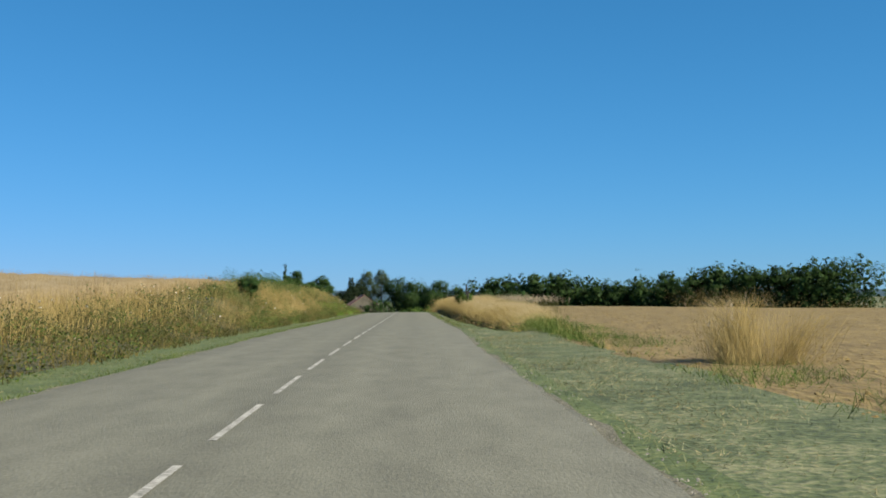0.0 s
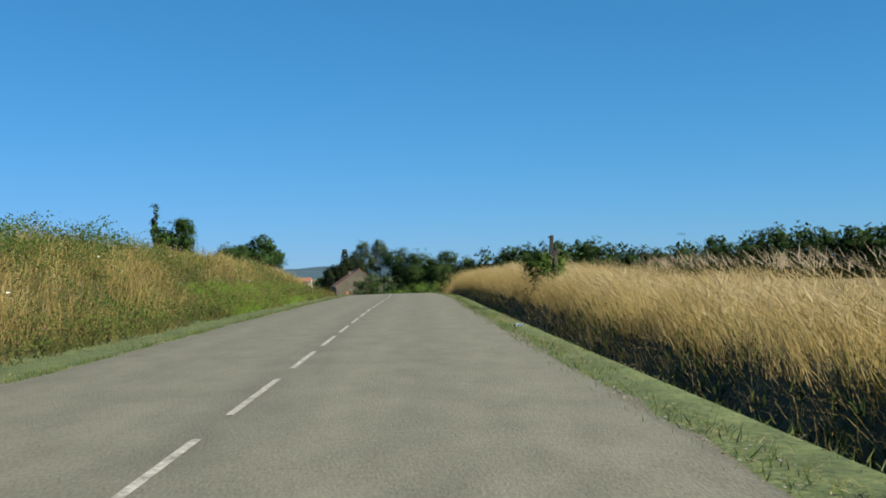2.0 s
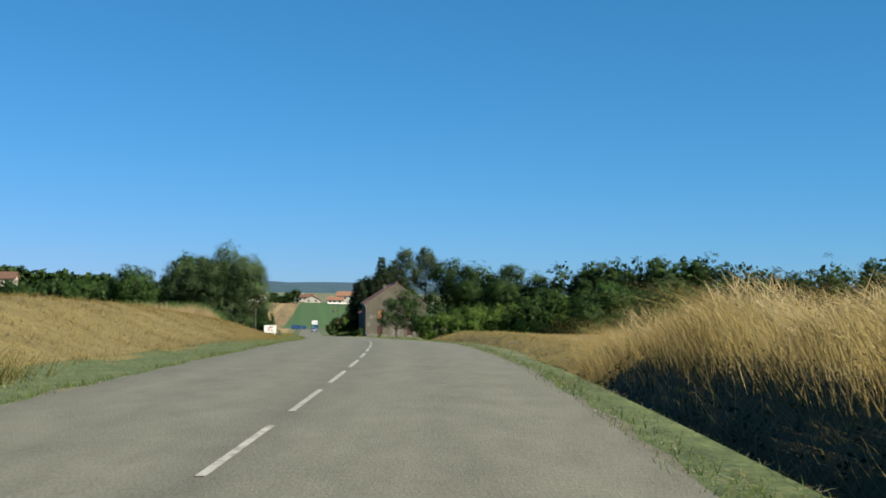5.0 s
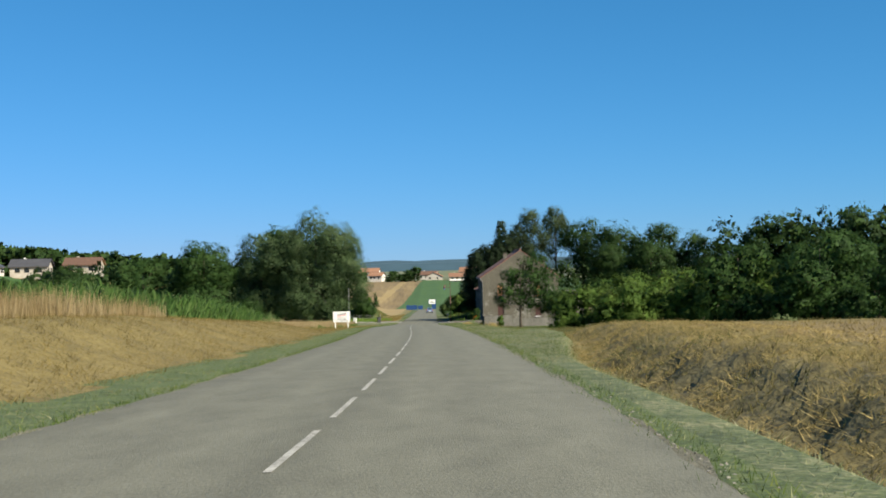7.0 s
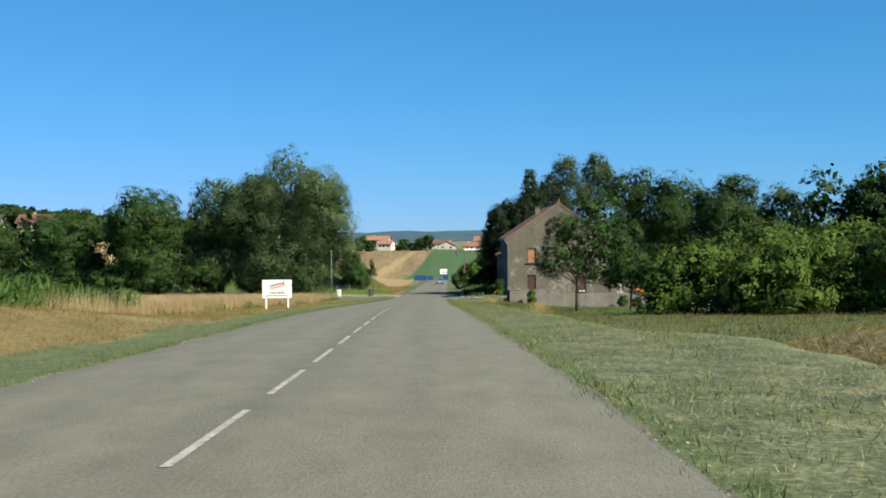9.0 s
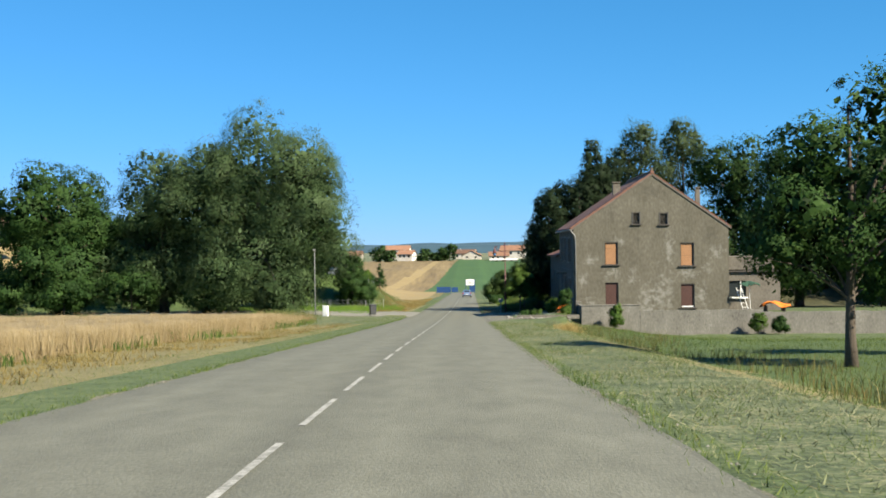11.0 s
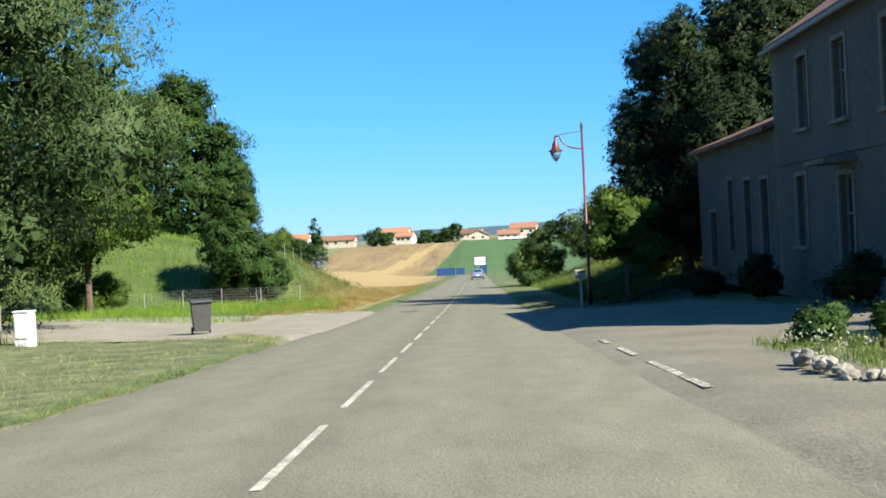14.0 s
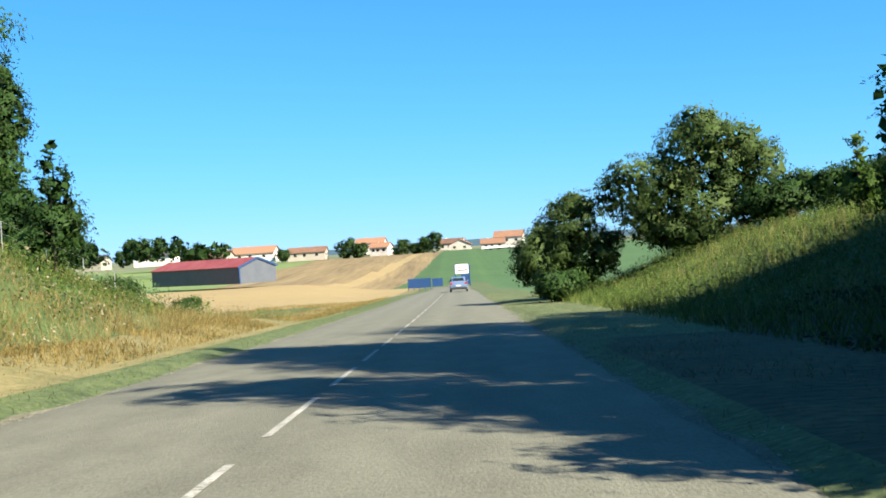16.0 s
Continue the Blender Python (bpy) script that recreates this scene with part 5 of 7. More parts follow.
for k, (ss, uu, hh, rr) in enumerate(((402, -12.9, 1.6, 1.0), (383.5, -12.2, 1.3, 0.7), (409, -13.8, 1.4, 0.9), (371, -19.5, 2.0, 1.6), (406, -11.2, 1.2, 0.6))):
    tree("hedge_bush", ss, uu, hh, 0.05, [(0, 0, hh * 0.5, rr, rr, hh * 0.48), (0.4 * rr, 0.3, hh * 0.75, rr * 0.5, rr * 0.5, hh * 0.28)], M["leaf_bright" if k % 2 else "leaf_oak"],
         "leafy green hedge bush on the bank", "bush", clumps=int(150 * rr), per=32, leaf=0.11, clump_r=0.36, seed=20 + k, branches=5, group="bushes on the bank")
for ss, uu, hh, sd in ((383, 8.9, 3.9, 130), (383.5, 9.7, 3.4, 131), (391, 11.0, 2.4, 132)):
    tree("sapling", ss, uu, hh, 0.03, [(0, 0, hh * 0.45, 0.5, 0.5, hh * 0.36), (0, 0, hh * 0.8, 0.28, 0.28, hh * 0.22), (0.35, 0, hh * 0.4, 0.35, 0.3, hh * 0.2)], M["leaf_bright"], "tall thin sapling on the shaded bank", "sapling", clumps=24, per=18, leaf=0.12, clump_r=0.28, seed=sd, branches=5)
# behind and beside the house
for k, (ss, uu, hh, rr) in enumerate(((365, 9.2, 11.4, 3.1), (362, 10.4, 8.4, 2.3), (367, 12.6, 13.2, 3.2), (369, 18.0, 12.0, 3.2))):
    tree("cypress_tree", ss, uu, hh, 0.25, [(0, 0, hh * 0.36, rr, rr, hh * 0.36), (0, 0, hh * 0.7, rr * 0.62, rr * 0.62, hh * 0.3), (0.9, -0.6, hh * 0.5, rr * 0.75, rr * 0.75, hh * 0.25)],
         M["leaf_dark"], "tall dense dark conifer beside the house", clumps=int(190 * rr), per=34, leaf=0.17, clump_r=0.55, seed=40 + k, group="conifers by the house", shell=0.7)
tree("cypress_tree", 371.5, 10.0, 12.5, 0.25, [(0, 0, 5.0, 3.0, 3.0, 4.6), (0, 0, 8.8, 2.2, 2.2, 3.6), (-1.2, -1.0, 6.0, 2.2, 2.2, 2.6)], M["leaf_dark"], "tall dense dark conifer over the roadside", clumps=1050, per=36, leaf=0.14, clump_r=0.5, seed=45, group="conifers by the house", shell=0.65)
tree("oak_tree", 372.5, 17.5, 14.5, 0.35, [(0, 0, 9.6, 4.2, 4.2, 4.6), (1.5, -2, 6.0, 4.0, 3.8, 3.6), (-1.2, 1.5, 5.4, 3.6, 3.6, 3.4)], M["leaf_dark"], "dense dark oak above the roadside bank", clumps=520, per=30, leaf=0.24, clump_r=0.8, seed=771, branches=6)
tree("spruce_tree", 370, 14.4, 16.6, 0.25, [(0, 0, 13.4, 1.1, 1.1, 2.9), (0.2, 0, 10.6, 2.2, 2.2, 3.2), (0, 0, 7.5, 3.0, 3.0, 4.5)], M["leaf_dark"], "dark spruce with a thin top", clumps=420, per=30, leaf=0.22, clump_r=0.6, seed=47)
tree("birch_tree", 374, 19.4, 19.2, 0.24, [(0, 0, 15.2, 2.6, 2.4, 3.6), (1.6, 0, 11.6, 2.4, 2.2, 4.0), (-1.4, 0, 12.0, 2.2, 2.0, 3.6)], M["leaf_birch"], "birch with hanging twigs above the roof", clumps=420, per=26, leaf=0.18, clump_r=0.85, droop=0.6, seed=48)
tree("birch_tree", 375, 24.9, 18.4, 0.24, [(0, 0, 14.6, 2.3, 2.2, 3.4), (1.3, 0, 12.2, 2.1, 2.0, 3.8), (-1.5, 0, 11.3, 2.1, 2.0, 3.6)], M["leaf_birch"], "pale birch with hanging twigs behind the ridge", clumps=400, per=26, leaf=0.18, clump_r=0.85, droop=0.6, seed=49)
for k, (ss, uu, hh, rr) in enumerate(((370, 29.5, 15.2, 4.2), (367, 36, 15.4, 4.6), (363, 42.5, 15.0, 4.6), (353, 31.5, 12.6, 3.6), (358, 49.5, 14.6, 4.8), (350, 38.5, 12.8, 4.0))):
    tree("oak_tree", ss, uu, hh, 0.4, [(0, 0, hh * 0.68, rr, rr, hh * 0.3), (rr * 0.4, -1, hh * 0.45, rr * 0.9, rr * 0.9, hh * 0.28), (-rr * 0.4, -1, hh * 0.28, rr, rr, hh * 0.26)], M["leaf_wood"],
         "tall dark oak behind the house", clumps=600, per=24, leaf=0.25, clump_r=0.95, seed=50 + k, group="oaks behind the house")
tree("apple_tree", 276.5, 9.9, 8.2, 0.15, [(0.4, 0.3, 4.6, 2.7, 2.6, 2.0), (-1.2, 0, 3.8, 1.8, 1.8, 1.5), (1.8, 0.4, 6.3, 1.3, 1.3, 1.7), (1.2, 0, 2.9, 2.0, 2.0, 1.3), (2.6, 0, 4.6, 1.6, 1.6, 1.7), (0.6, 0, 6.6, 0.9, 0.9, 1.3)], M["leaf_oak"], "tall leafy apple tree in the meadow",
     clumps=520, per=26, leaf=0.12, clump_r=0.45, seed=60, branches=14, split=0.2)
tree("plum_tree", 283, 14.5, 4.6, 0.12, [(0, 0, 2.6, 2.0, 2.0, 1.7)], M["leaf_oak"], "small dark fruit tree by the wall", clumps=180, per=30, leaf=0.12, clump_r=0.45, seed=61)
for k, (ss, uu, hh, rr) in enumerate(((263, 13.6, 4.0, 2.2), (265, 17.4, 5.0, 2.8), (268, 21.5, 5.6, 3.2), (262, 22.5, 4.6, 2.6), (272, 27, 6.0, 3.4), (258, 27.5, 7.6, 3.6), (253, 33, 8.2, 4.0), (262, 37, 8.6, 4.2), (247, 40, 8.0, 4.0), (270, 45, 9.0, 4.6), (268, 30.5, 7.0, 3.4), (260, 17.6, 4.2, 2.3))):
    tree("willow_bush" if k < 5 or k > 9 else "field_maple", ss, uu, hh, 0.14, [(0, 0, hh * 0.5, rr, rr, hh * 0.46), (0.5 * rr, 0.2, hh * 0.72, rr * 0.55, rr * 0.55, hh * 0.27), (-0.5 * rr, -0.3, hh * 0.42, rr * 0.7, rr * 0.7, hh * 0.4), (0.2 * rr, -0.3, hh * 0.2, rr * 0.9, rr * 0.9, hh * 0.2)],
         M["leaf_bright" if k < 5 or k > 9 else "leaf_oak"], "dense green sallow bush at the field's end" if k < 5 or k > 9 else "dark green thicket tree at the field's end", "bush" if k < 5 or k > 9 else "tree",
         clumps=int(100 * rr), per=26, leaf=0.2, clump_r=0.6, seed=70 + k, branches=6, lift=-0.2, group="thicket at the field's end")
# right-hand bank
tree("elder_tree", 357.6, 5.5, 4.2, 0.08, [(0, 0, 3.0, 1.15, 1.15, 1.0), (-0.7, 0, 2.3, 0.8, 0.8, 0.7), (0.6, 0.2, 2.2, 0.9, 0.9, 0.9), (0.9, 0, 3.3, 0.7, 0.7, 0.6)], M["leaf_bright"], "small leafy elder tree beside the street lamp", clumps=240, per=28, leaf=0.12, clump_r=0.34, droop=0.2, seed=89)
tree("elder_tree", 363.6, 6.2, 4.8, 0.08, [(0, 0, 3.5, 1.3, 1.2, 1.1), (-0.7, 0, 2.6, 1.0, 0.9, 0.9), (0.8, 0.2, 2.6, 1.0, 1.0, 1.0)], M["leaf_bright"], "leafy elder behind the letterbox", clumps=240, per=28, leaf=0.12, clump_r=0.36, droop=0.2, seed=96)
tree("wild_cherry", 411, 10.8, 6.2, 0.2, [(0.2, 0, 4.0, 2.8, 2.6, 2.1), (-2.2, 0.4, 2.9, 2.3, 2.2, 1.8), (2.5, 0, 2.7, 2.4, 2.2, 1.8), (0, -0.5, 1.7, 3.4, 2.6, 1.4), (0.6, 0, 5.4, 1.2, 1.2, 0.9)], M["leaf_plum"], "spreading wild cherry on the bank", clumps=620, per=30, leaf=0.16, clump_r=0.5, droop=0.12, seed=90)
tree("wild_cherry", 412, 4.9, 4.8, 0.14, [(0.3, 0, 3.3, 1.7, 1.7, 1.4), (-1.2, 0, 2.1, 1.5, 1.5, 1.4), (1.2, 0, 2.0, 1.5, 1.5, 1.4), (0.8, 0, 4.2, 0.8, 0.8, 0.7)], M["leaf_plum"], "round green tree near the road", clumps=360, per=30, leaf=0.13, clump_r=0.4, seed=91)
for k, (ss, uu, hh, rr) in enumerate(((398, 14.6, 1.6, 1.3), (392, 14.4, 1.5, 1.3), (408, 4.2, 1.3, 1.1), (418, 5.0, 1.6, 1.4), (416, 10.6, 2.2, 1.6), (384, 14, 2.0, 1.6), (408, 14, 2.4, 1.8), (397, 15.5, 2.4, 2.0), (404, 15.5, 2.2, 1.7), (368, 8.4, 3.0, 1.6), (425, 6.4, 2.0, 1.6), (388, 13.6, 2.0, 1.5), (384, 12.6, 1.8, 1.3))):
    tree("hedge_bush", ss, uu, hh, 0.08, [(0, 0, hh * 0.5, rr, rr, hh * 0.48), (0.5 * rr, 0.2, hh * 0.7, rr * 0.5, rr * 0.5, hh * 0.3)], M["leaf_bright" if k % 2 else "leaf_oak"],
         "tangled green hedge bush by the road", "bush", clumps=int(95 * rr), per=22, leaf=0.15, clump_r=0.42, seed=100 + k, branches=5, group="hedge bushes by the road")
# first stretch
for ss, uu, hh, rr, sd in ((119.5, -10.2, 2.5, 1.5, 120), (121.5, -9.6, 1.9, 1.2, 124), (123, -11.5, 2.0, 1.3, 121), (97, -10.8, 2.1, 0.9, 122), (52, -8.4, 1.1, 0.55, 123), (116, -11.2, 1.8, 1.2, 127), (111, -11.5, 1.0, 0.9, 128)):
    tree("hawthorn_bush", ss, uu, hh, 0.06, [(0, 0, hh * 0.52, rr, rr, hh * 0.48), (0.3 * rr, 0, hh * 0.8, rr * 0.45, rr * 0.5, hh * 0.25)], M["leaf_oak"], "small dark hawthorn bush on top of the bank", "bush",
         clumps=int(120 * rr), per=26, leaf=0.09, clump_r=0.26, seed=sd, branches=6, group="hawthorns on the bank")
tree("sapling", 95.2, -11.4, 3.2, 0.03, [(0, 0, 1.6, 0.16, 0.16, 1.4), (0.25, 0, 1.1, 0.35, 0.3, 0.7)], M["leaf_oak"], "tall thin sapling on the bank", "sapling", clumps=46, per=18, leaf=0.09, clump_r=0.2, seed=125, branches=3)
tree("bramble_bush", 81.2, 4.0, 1.55, 0.03, [(0, 0, 0.55, 0.7, 0.9, 0.55), (-0.25, -0.2, 1.0, 0.5, 0.55, 0.38), (0.35, 0.3, 0.8, 0.45, 0.6, 0.5)], M["leaf_bright"], "bramble growing round the old post", "bush", clumps=110, per=22, leaf=0.075, clump_r=0.26, seed=126, branches=6)


def far_wood(name, places, label, mat, leaf=0.9, per=26, clumps=26):
    """Many far trees as one mass of leaf clumps with trunks."""
    gen = np.random.default_rng(len(places))
    vs, ts, ns, o = [], [], [], 0
    for (x, y, z, h, r) in places:
        bl = [(0, 0, h * 0.6, r, r, h * 0.38), (gen.uniform(-1, 1), 0, h * 0.3, r * 0.9, r * 0.9, h * 0.3), (gen.uniform(-1, 1) * r * 0.4, 0, h * 0.82, r * 0.55, r * 0.55, h * 0.2)]
        v, t, _, nrm = crown_arrays(bl, clumps, per, leaf, gen, 1.1)
        ns.append(nrm)
        vs.append(v + np.array([x, y, z]))
        ts.append(t + o)
        o += len(v)
    return tagged(tri_object(name, np.concatenate(vs), np.concatenate(ts), mat, normals=np.concatenate(ns)), label, "woodland", kind="stuff")


gen = np.random.default_rng(5)
places = []
for k in range(80):
    f = k / 119
    for row in range(2):
        s_, u_ = 352 - 112 * f + gen.uniform(-2, 2), 52 + 130 * f + row * gen.uniform(7, 11) + gen.uniform(-2, 2)
        x, y, z = ground(s_, u_)
        places.append((x, y, z - 0.3, gen.uniform(13.8, 17.0) + 2.6 * step(f, 0.1, 0.45) + 1.5 * row, gen.uniform(3.4, 5.0)))
far_wood("woodland", places, "dark green wood beyond the tilled field", M["leaf_wood"], 0.46, 22, 48)


# ---- the old house: x to the right, y along the road, z up from the road ----
HOUSE = at(335.3, 8.72)
HZ = float(road_z(335.3)) - HOUSE.translation.z + 0.25
house = thing("house", HOUSE @ pose(0, 0, HZ), "old three-storey house with weathered grey render and closed shutters", "house")
GW, GD, EAVE, PEAK, FOOT, RIDGE = 12.1, 13.4, 6.72, 10.85, -0.5, 6.2


def wall_with_holes(outline_top, x0, x1, z0, holes, thick, m):
    """A wall in x and z of a given thickness, with true openings; outline_top gives its height over x."""
    xs = sorted({x0, x1, *[h[0] for h in holes], *[h[1] for h in holes], *[p[0] for p in outline_top if x0 < p[0] < x1]})
    tx, tz = [p[0] for p in outline_top], [p[1] for p in outline_top]
    bm = bmesh.new()
    for a, b in zip(xs, xs[1:]):
        cuts = sorted([(h[2], h[3]) for h in holes if h[0] <= a + 1e-6 and h[1] >= b - 1e-6])
        z = z0
        for lo, hi in cuts + [(None, None)]:
            ta, tb = (np.interp(a, tx, tz), np.interp(b, tx, tz)) if lo is None else (lo, lo)
            prism([(a, z), (b, z), (b, tb), (a, ta)], thick, bm, m)
            z = hi
    bmesh.ops.remove_doubles(bm, verts=bm.verts, dist=0.0005)
    return bm


gable_holes = [(2.45, 3.47, 3.8, 5.57), (8.35, 9.4, 3.64, 5.46), (2.45, 3.47, 0.55, 2.37), (8.35, 9.4, 0.36, 2.24), (4.68, 5.16, 6.95, 7.86), (6.8, 7.34, 6.88, 7.8)]
top = [(0, EAVE), (RIDGE, PEAK), (GW, EAVE)]
part("gable_wall", wall_with_holes(top, 0, GW, FOOT, gable_holes, 0.4, Matrix()), M["render_gable"], house, "weathered brown-grey render with pale stains")
part("rear_gable_wall", wall_with_holes(top, 0, GW, FOOT, [], 0.4, pose(0, GD - 0.4, 0)), M["render_grey"], house)
# the road side lies in shade, and its render colour is darkened for that too
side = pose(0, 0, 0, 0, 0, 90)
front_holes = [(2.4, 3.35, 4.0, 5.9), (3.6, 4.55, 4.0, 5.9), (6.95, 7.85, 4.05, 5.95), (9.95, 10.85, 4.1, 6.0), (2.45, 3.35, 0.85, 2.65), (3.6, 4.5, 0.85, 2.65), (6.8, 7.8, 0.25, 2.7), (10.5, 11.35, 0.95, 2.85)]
part("front_wall", wall_with_holes([(0.4, EAVE), (GD - 0.4, EAVE)], 0.4, GD - 0.4, FOOT, front_holes, 0.4, Matrix(((0, 1, 0, 0), (1, 0, 0, 0), (0, 0, 1, 0), (0, 0, 0, 1)))), M["render_shade_tone"], house, "grey render on the road side, darkened for its shade")
part("back_wall", box((0.4, GD - 0.8, EAVE - FOOT), (GW - 0.2, GD / 2, (EAVE + FOOT) / 2)), M["render_grey"], house)
bm = bmesh.new()
for z in (0.15, 3.25):
    box((GW - 0.8, GD - 0.8, 0.2), (GW / 2, GD / 2, z), bm=bm)
part("floor_slab", bm, M["concrete"], house)


def shutter(x0, x1, z0, z1, mat, frame_mat, sill, parent, louvre=False):
    """A closed shutter set in its opening in the gable, with reveal, stone surround and sill."""
    win = part("window", box((x1 - x0, 0.05, z1 - z0), ((x0 + x1) / 2, 0.2, (z0 + z1) / 2)), M["black"], parent)
    w = (x1 - x0)
    first = None
    n = 10 if louvre else 14
    hh = (z1 - z0 - 0.04) / n
    for i in range(n):
        if first is None:
            first = ob = part("slat", box((w - 0.06, 0.03, hh * 0.95), turn=(35, 0, 0)) if louvre else box((w - 0.22 if mat == "shutter_orange" else w - 0.06, 0.035, hh - 0.012)), M[mat], win,
                              "weathered louvre slat" if louvre else "orange-brown shutter slat" if mat == "shutter_orange" else "dark brown shutter slat")
        else:
            ob = new("slat", first.data)
            ob.parent = win
        ob.matrix_local = pose((x0 + x1) / 2 - (0.06 if mat == "shutter_orange" else 0), 0.125, z0 + 0.02 + hh * (i + 0.5))
    part("window_frame", box((0.07, 0.14, z1 - z0), (x1 - 0.035, 0.1, (z0 + z1) / 2)), M["black"], win)
    if sill:
        part("sill", box((w + 0.36, 0.22, 0.09), ((x0 + x1) / 2, -0.03, z0 - 0.047), 0.012), M["dark_stone"], win, "dark stone sill")
        part("lintel", box((w + 0.02, 0.06, 0.07), ((x0 + x1) / 2, 0.04, z1 - 0.035)), M["dark_stone"], win)


for x0, x1, z0, z1 in gable_holes[:2]:
    shutter(x0, x1, z0, z1, "shutter_orange", "black", True, house)
for x0, x1, z0, z1 in gable_holes[2:4]:
    shutter(x0, x1, z0, z1, "shutter_brown", "black", x0 > 5, house)
for x0, x1, z0, z1 in gable_holes[4:]:
    shutter(x0, x1, z0, z1, "old_wood", "black", True, house, louvre=True)
    part("stone_jamb", box((0.09, 0.05, z1 - z0 + 0.1), (x0 - 0.05, -0.01, (z0 + z1) / 2), 0.01), M["render_shade_tone"], house)
    part("stone_jamb", box((0.09, 0.05, z1 - z0 + 0.1), (x1 + 0.05, -0.01, (z0 + z1) / 2), 0.01), M["render_shade_tone"], house)
part("white_board", box((0.9, 0.03, 0.09), (8.87, 0.07, 0.44)), M["white_paint"], house, "white window board")
# roof
rise_, run = PEAK - EAVE, RIDGE
slope = math.atan2(rise_, run)
length = math.hypot(rise_, run)
for sgn in (1, -1):
    bm = bmesh.new()
    x0, x1 = (-0.22, RIDGE) if sgn > 0 else (GW + 0.22, RIDGE)
    z0 = EAVE - 0.22 * rise_ / abs(x1 - (0 if sgn > 0 else GW))
    prism([(x0, z0 + 0.02), (x1, PEAK + 0.02), (x1, PEAK + 0.14), (x0, z0 + 0.14)] if sgn > 0 else [(x1, PEAK + 0.02), (x0, z0 + 0.02), (x0, z0 + 0.14), (x1, PEAK + 0.14)], GD + 0.1, bm, pose(0, -0.05, 0))
    roof = part("roof", bm, M["tile"], house, "reddish clay tile roof")
    if sgn > 0:
        ROOF_L = roof
    else:
        ROOF_R = roof
part("ridge_cap", tube([(RIDGE, y, PEAK + 0.16) for y in np.linspace(-0.06, GD + 0.06, 16)], 0.14, 8), M["tile"], house)
part("verge_trim", prism([(-0.22, EAVE - 0.27), (RIDGE, PEAK - 0.11), (GW + 0.22, EAVE - 0.27), (GW + 0.22, EAVE - 0.14), (RIDGE, PEAK + 0.03), (-0.22, EAVE - 0.14)], 0.06, None, pose(0, -0.062, 0)), M["concrete"], house, "mortared verge along the gable")
for x, y, z, w, h in ((9.95, 1.2, 7.9, 0.36, 1.75), (4.2, 6.2, 9.4, 0.6, 1.0)):
    ch = part("chimney", box((w, w, h), (x, y, z + h / 2), 0.015), M["concrete"], house, "rendered chimney")
    part("chimney_cap", box((w + 0.12, w + 0.12, 0.08), (x, y, z + h + 0.15), 0.01), M["concrete"], ch)
    part("chimney_pot", tube([(x, y, z + h), (x, y, z + h + 0.14)], w * 0.32, 10), M["tile"], ch)
part("chimney_pot", tube([(RIDGE, 0.3, PEAK + 0.1), (RIDGE, 0.3, PEAK + 0.5)], 0.11, 10), M["concrete"], house)
pipe = [(-0.3, -0.06, EAVE - 0.16), (-0.2, -0.08, EAVE - 0.26), (0.1, -0.09, EAVE - 0.62), (0.13, -0.09, EAVE - 0.85), (0.13, -0.09, FOOT + 0.2)]
part("downpipe", tube(pipe, 0.055, 8), M["zinc"], house, "pale zinc downpipe at the corner", smooth=True)
part("gutter", tube([(-0.3, y, EAVE - 0.2) for y in (-0.05, GD / 2, GD + 0.05)], 0.075, 8), M["zinc"], house, smooth=True)
# windows of the road side
for a, b, z0, z1 in front_holes:
    win = part("window", box((0.03, b - a, z1 - z0), (0.22, (a + b) / 2, (z0 + z1) / 2)), M["glass"], house)
    bm = bmesh.new()
    for y in (a + 0.03, b - 0.03, (a + b) / 2):
        box((0.06, 0.06, z1 - z0), (0.18, y, (z0 + z1) / 2), bm=bm)
    for z in (z0 + 0.03, z1 - 0.03, z0 + 0.62 * (z1 - z0)):
        box((0.06, b - a - 0.06, 0.06), (0.18, (a + b) / 2, z), bm=bm)
    part("window_frame", bm, M["surround"], win)
    bm = bmesh.new()
    box((0.05, 0.13, z1 - z0 + 0.1), (-0.012, a - 0.06, (z0 + z1) / 2 + 0.05), bm=bm)
    box((0.05, 0.13, z1 - z0 + 0.1), (-0.012, b + 0.06, (z0 + z1) / 2 + 0.05), bm=bm)
    box((0.05, b - a, 0.13), (-0.012, (a + b) / 2, z1 + 0.065), bm=bm)
    part("stone_surround", bm, M["surround"], win, "pale stone surround, toned down for the shaded wall")
    if z0 > 0.4:
        part("sill", box((0.18, b - a + 0.3, 0.1), (-0.05, (a + b) / 2, z0 - 0.05), 0.01), M["surround"], win)
part("string_course", box((0.05, GD, 0.16), (-0.023, GD / 2, 3.3), 0.01), M["render_shade_tone"], house)
part("door_canopy", box((0.8, 1.5, 0.12), (-0.4, 7.2, 3.02), 0.02), M["concrete"], house)
# lower annex behind
AN, AH = 11.2, 4.38
annex = thing("annex", HOUSE @ pose(0, GD + 0.01, HZ), "lower grey rendered annex with a tiled roof", "house")
an_holes = [(0.9, 1.8, 0.5, 2.95), (3.0, 3.9, 0.5, 3.0), (5.4, 6.2, 0.7, 3.1), (8.1, 9.3, 0.05, 2.05)]
part("front_wall", wall_with_holes([(0, AH), (AN, AH)], 0, AN, FOOT, an_holes, 0.35, Matrix(((0, 1, 0, 0), (1, 0, 0, 0), (0, 0, 1, 0), (0, 0, 0, 1)))), M["render_shade_tone"], annex)
part("end_wall", prism([(0.36, FOOT), (6, FOOT), (6, AH + 2.2), (0.36, AH + 0.1)], 0.35, None, pose(0, AN - 0.35, 0)), M["render_shade_tone"], annex)
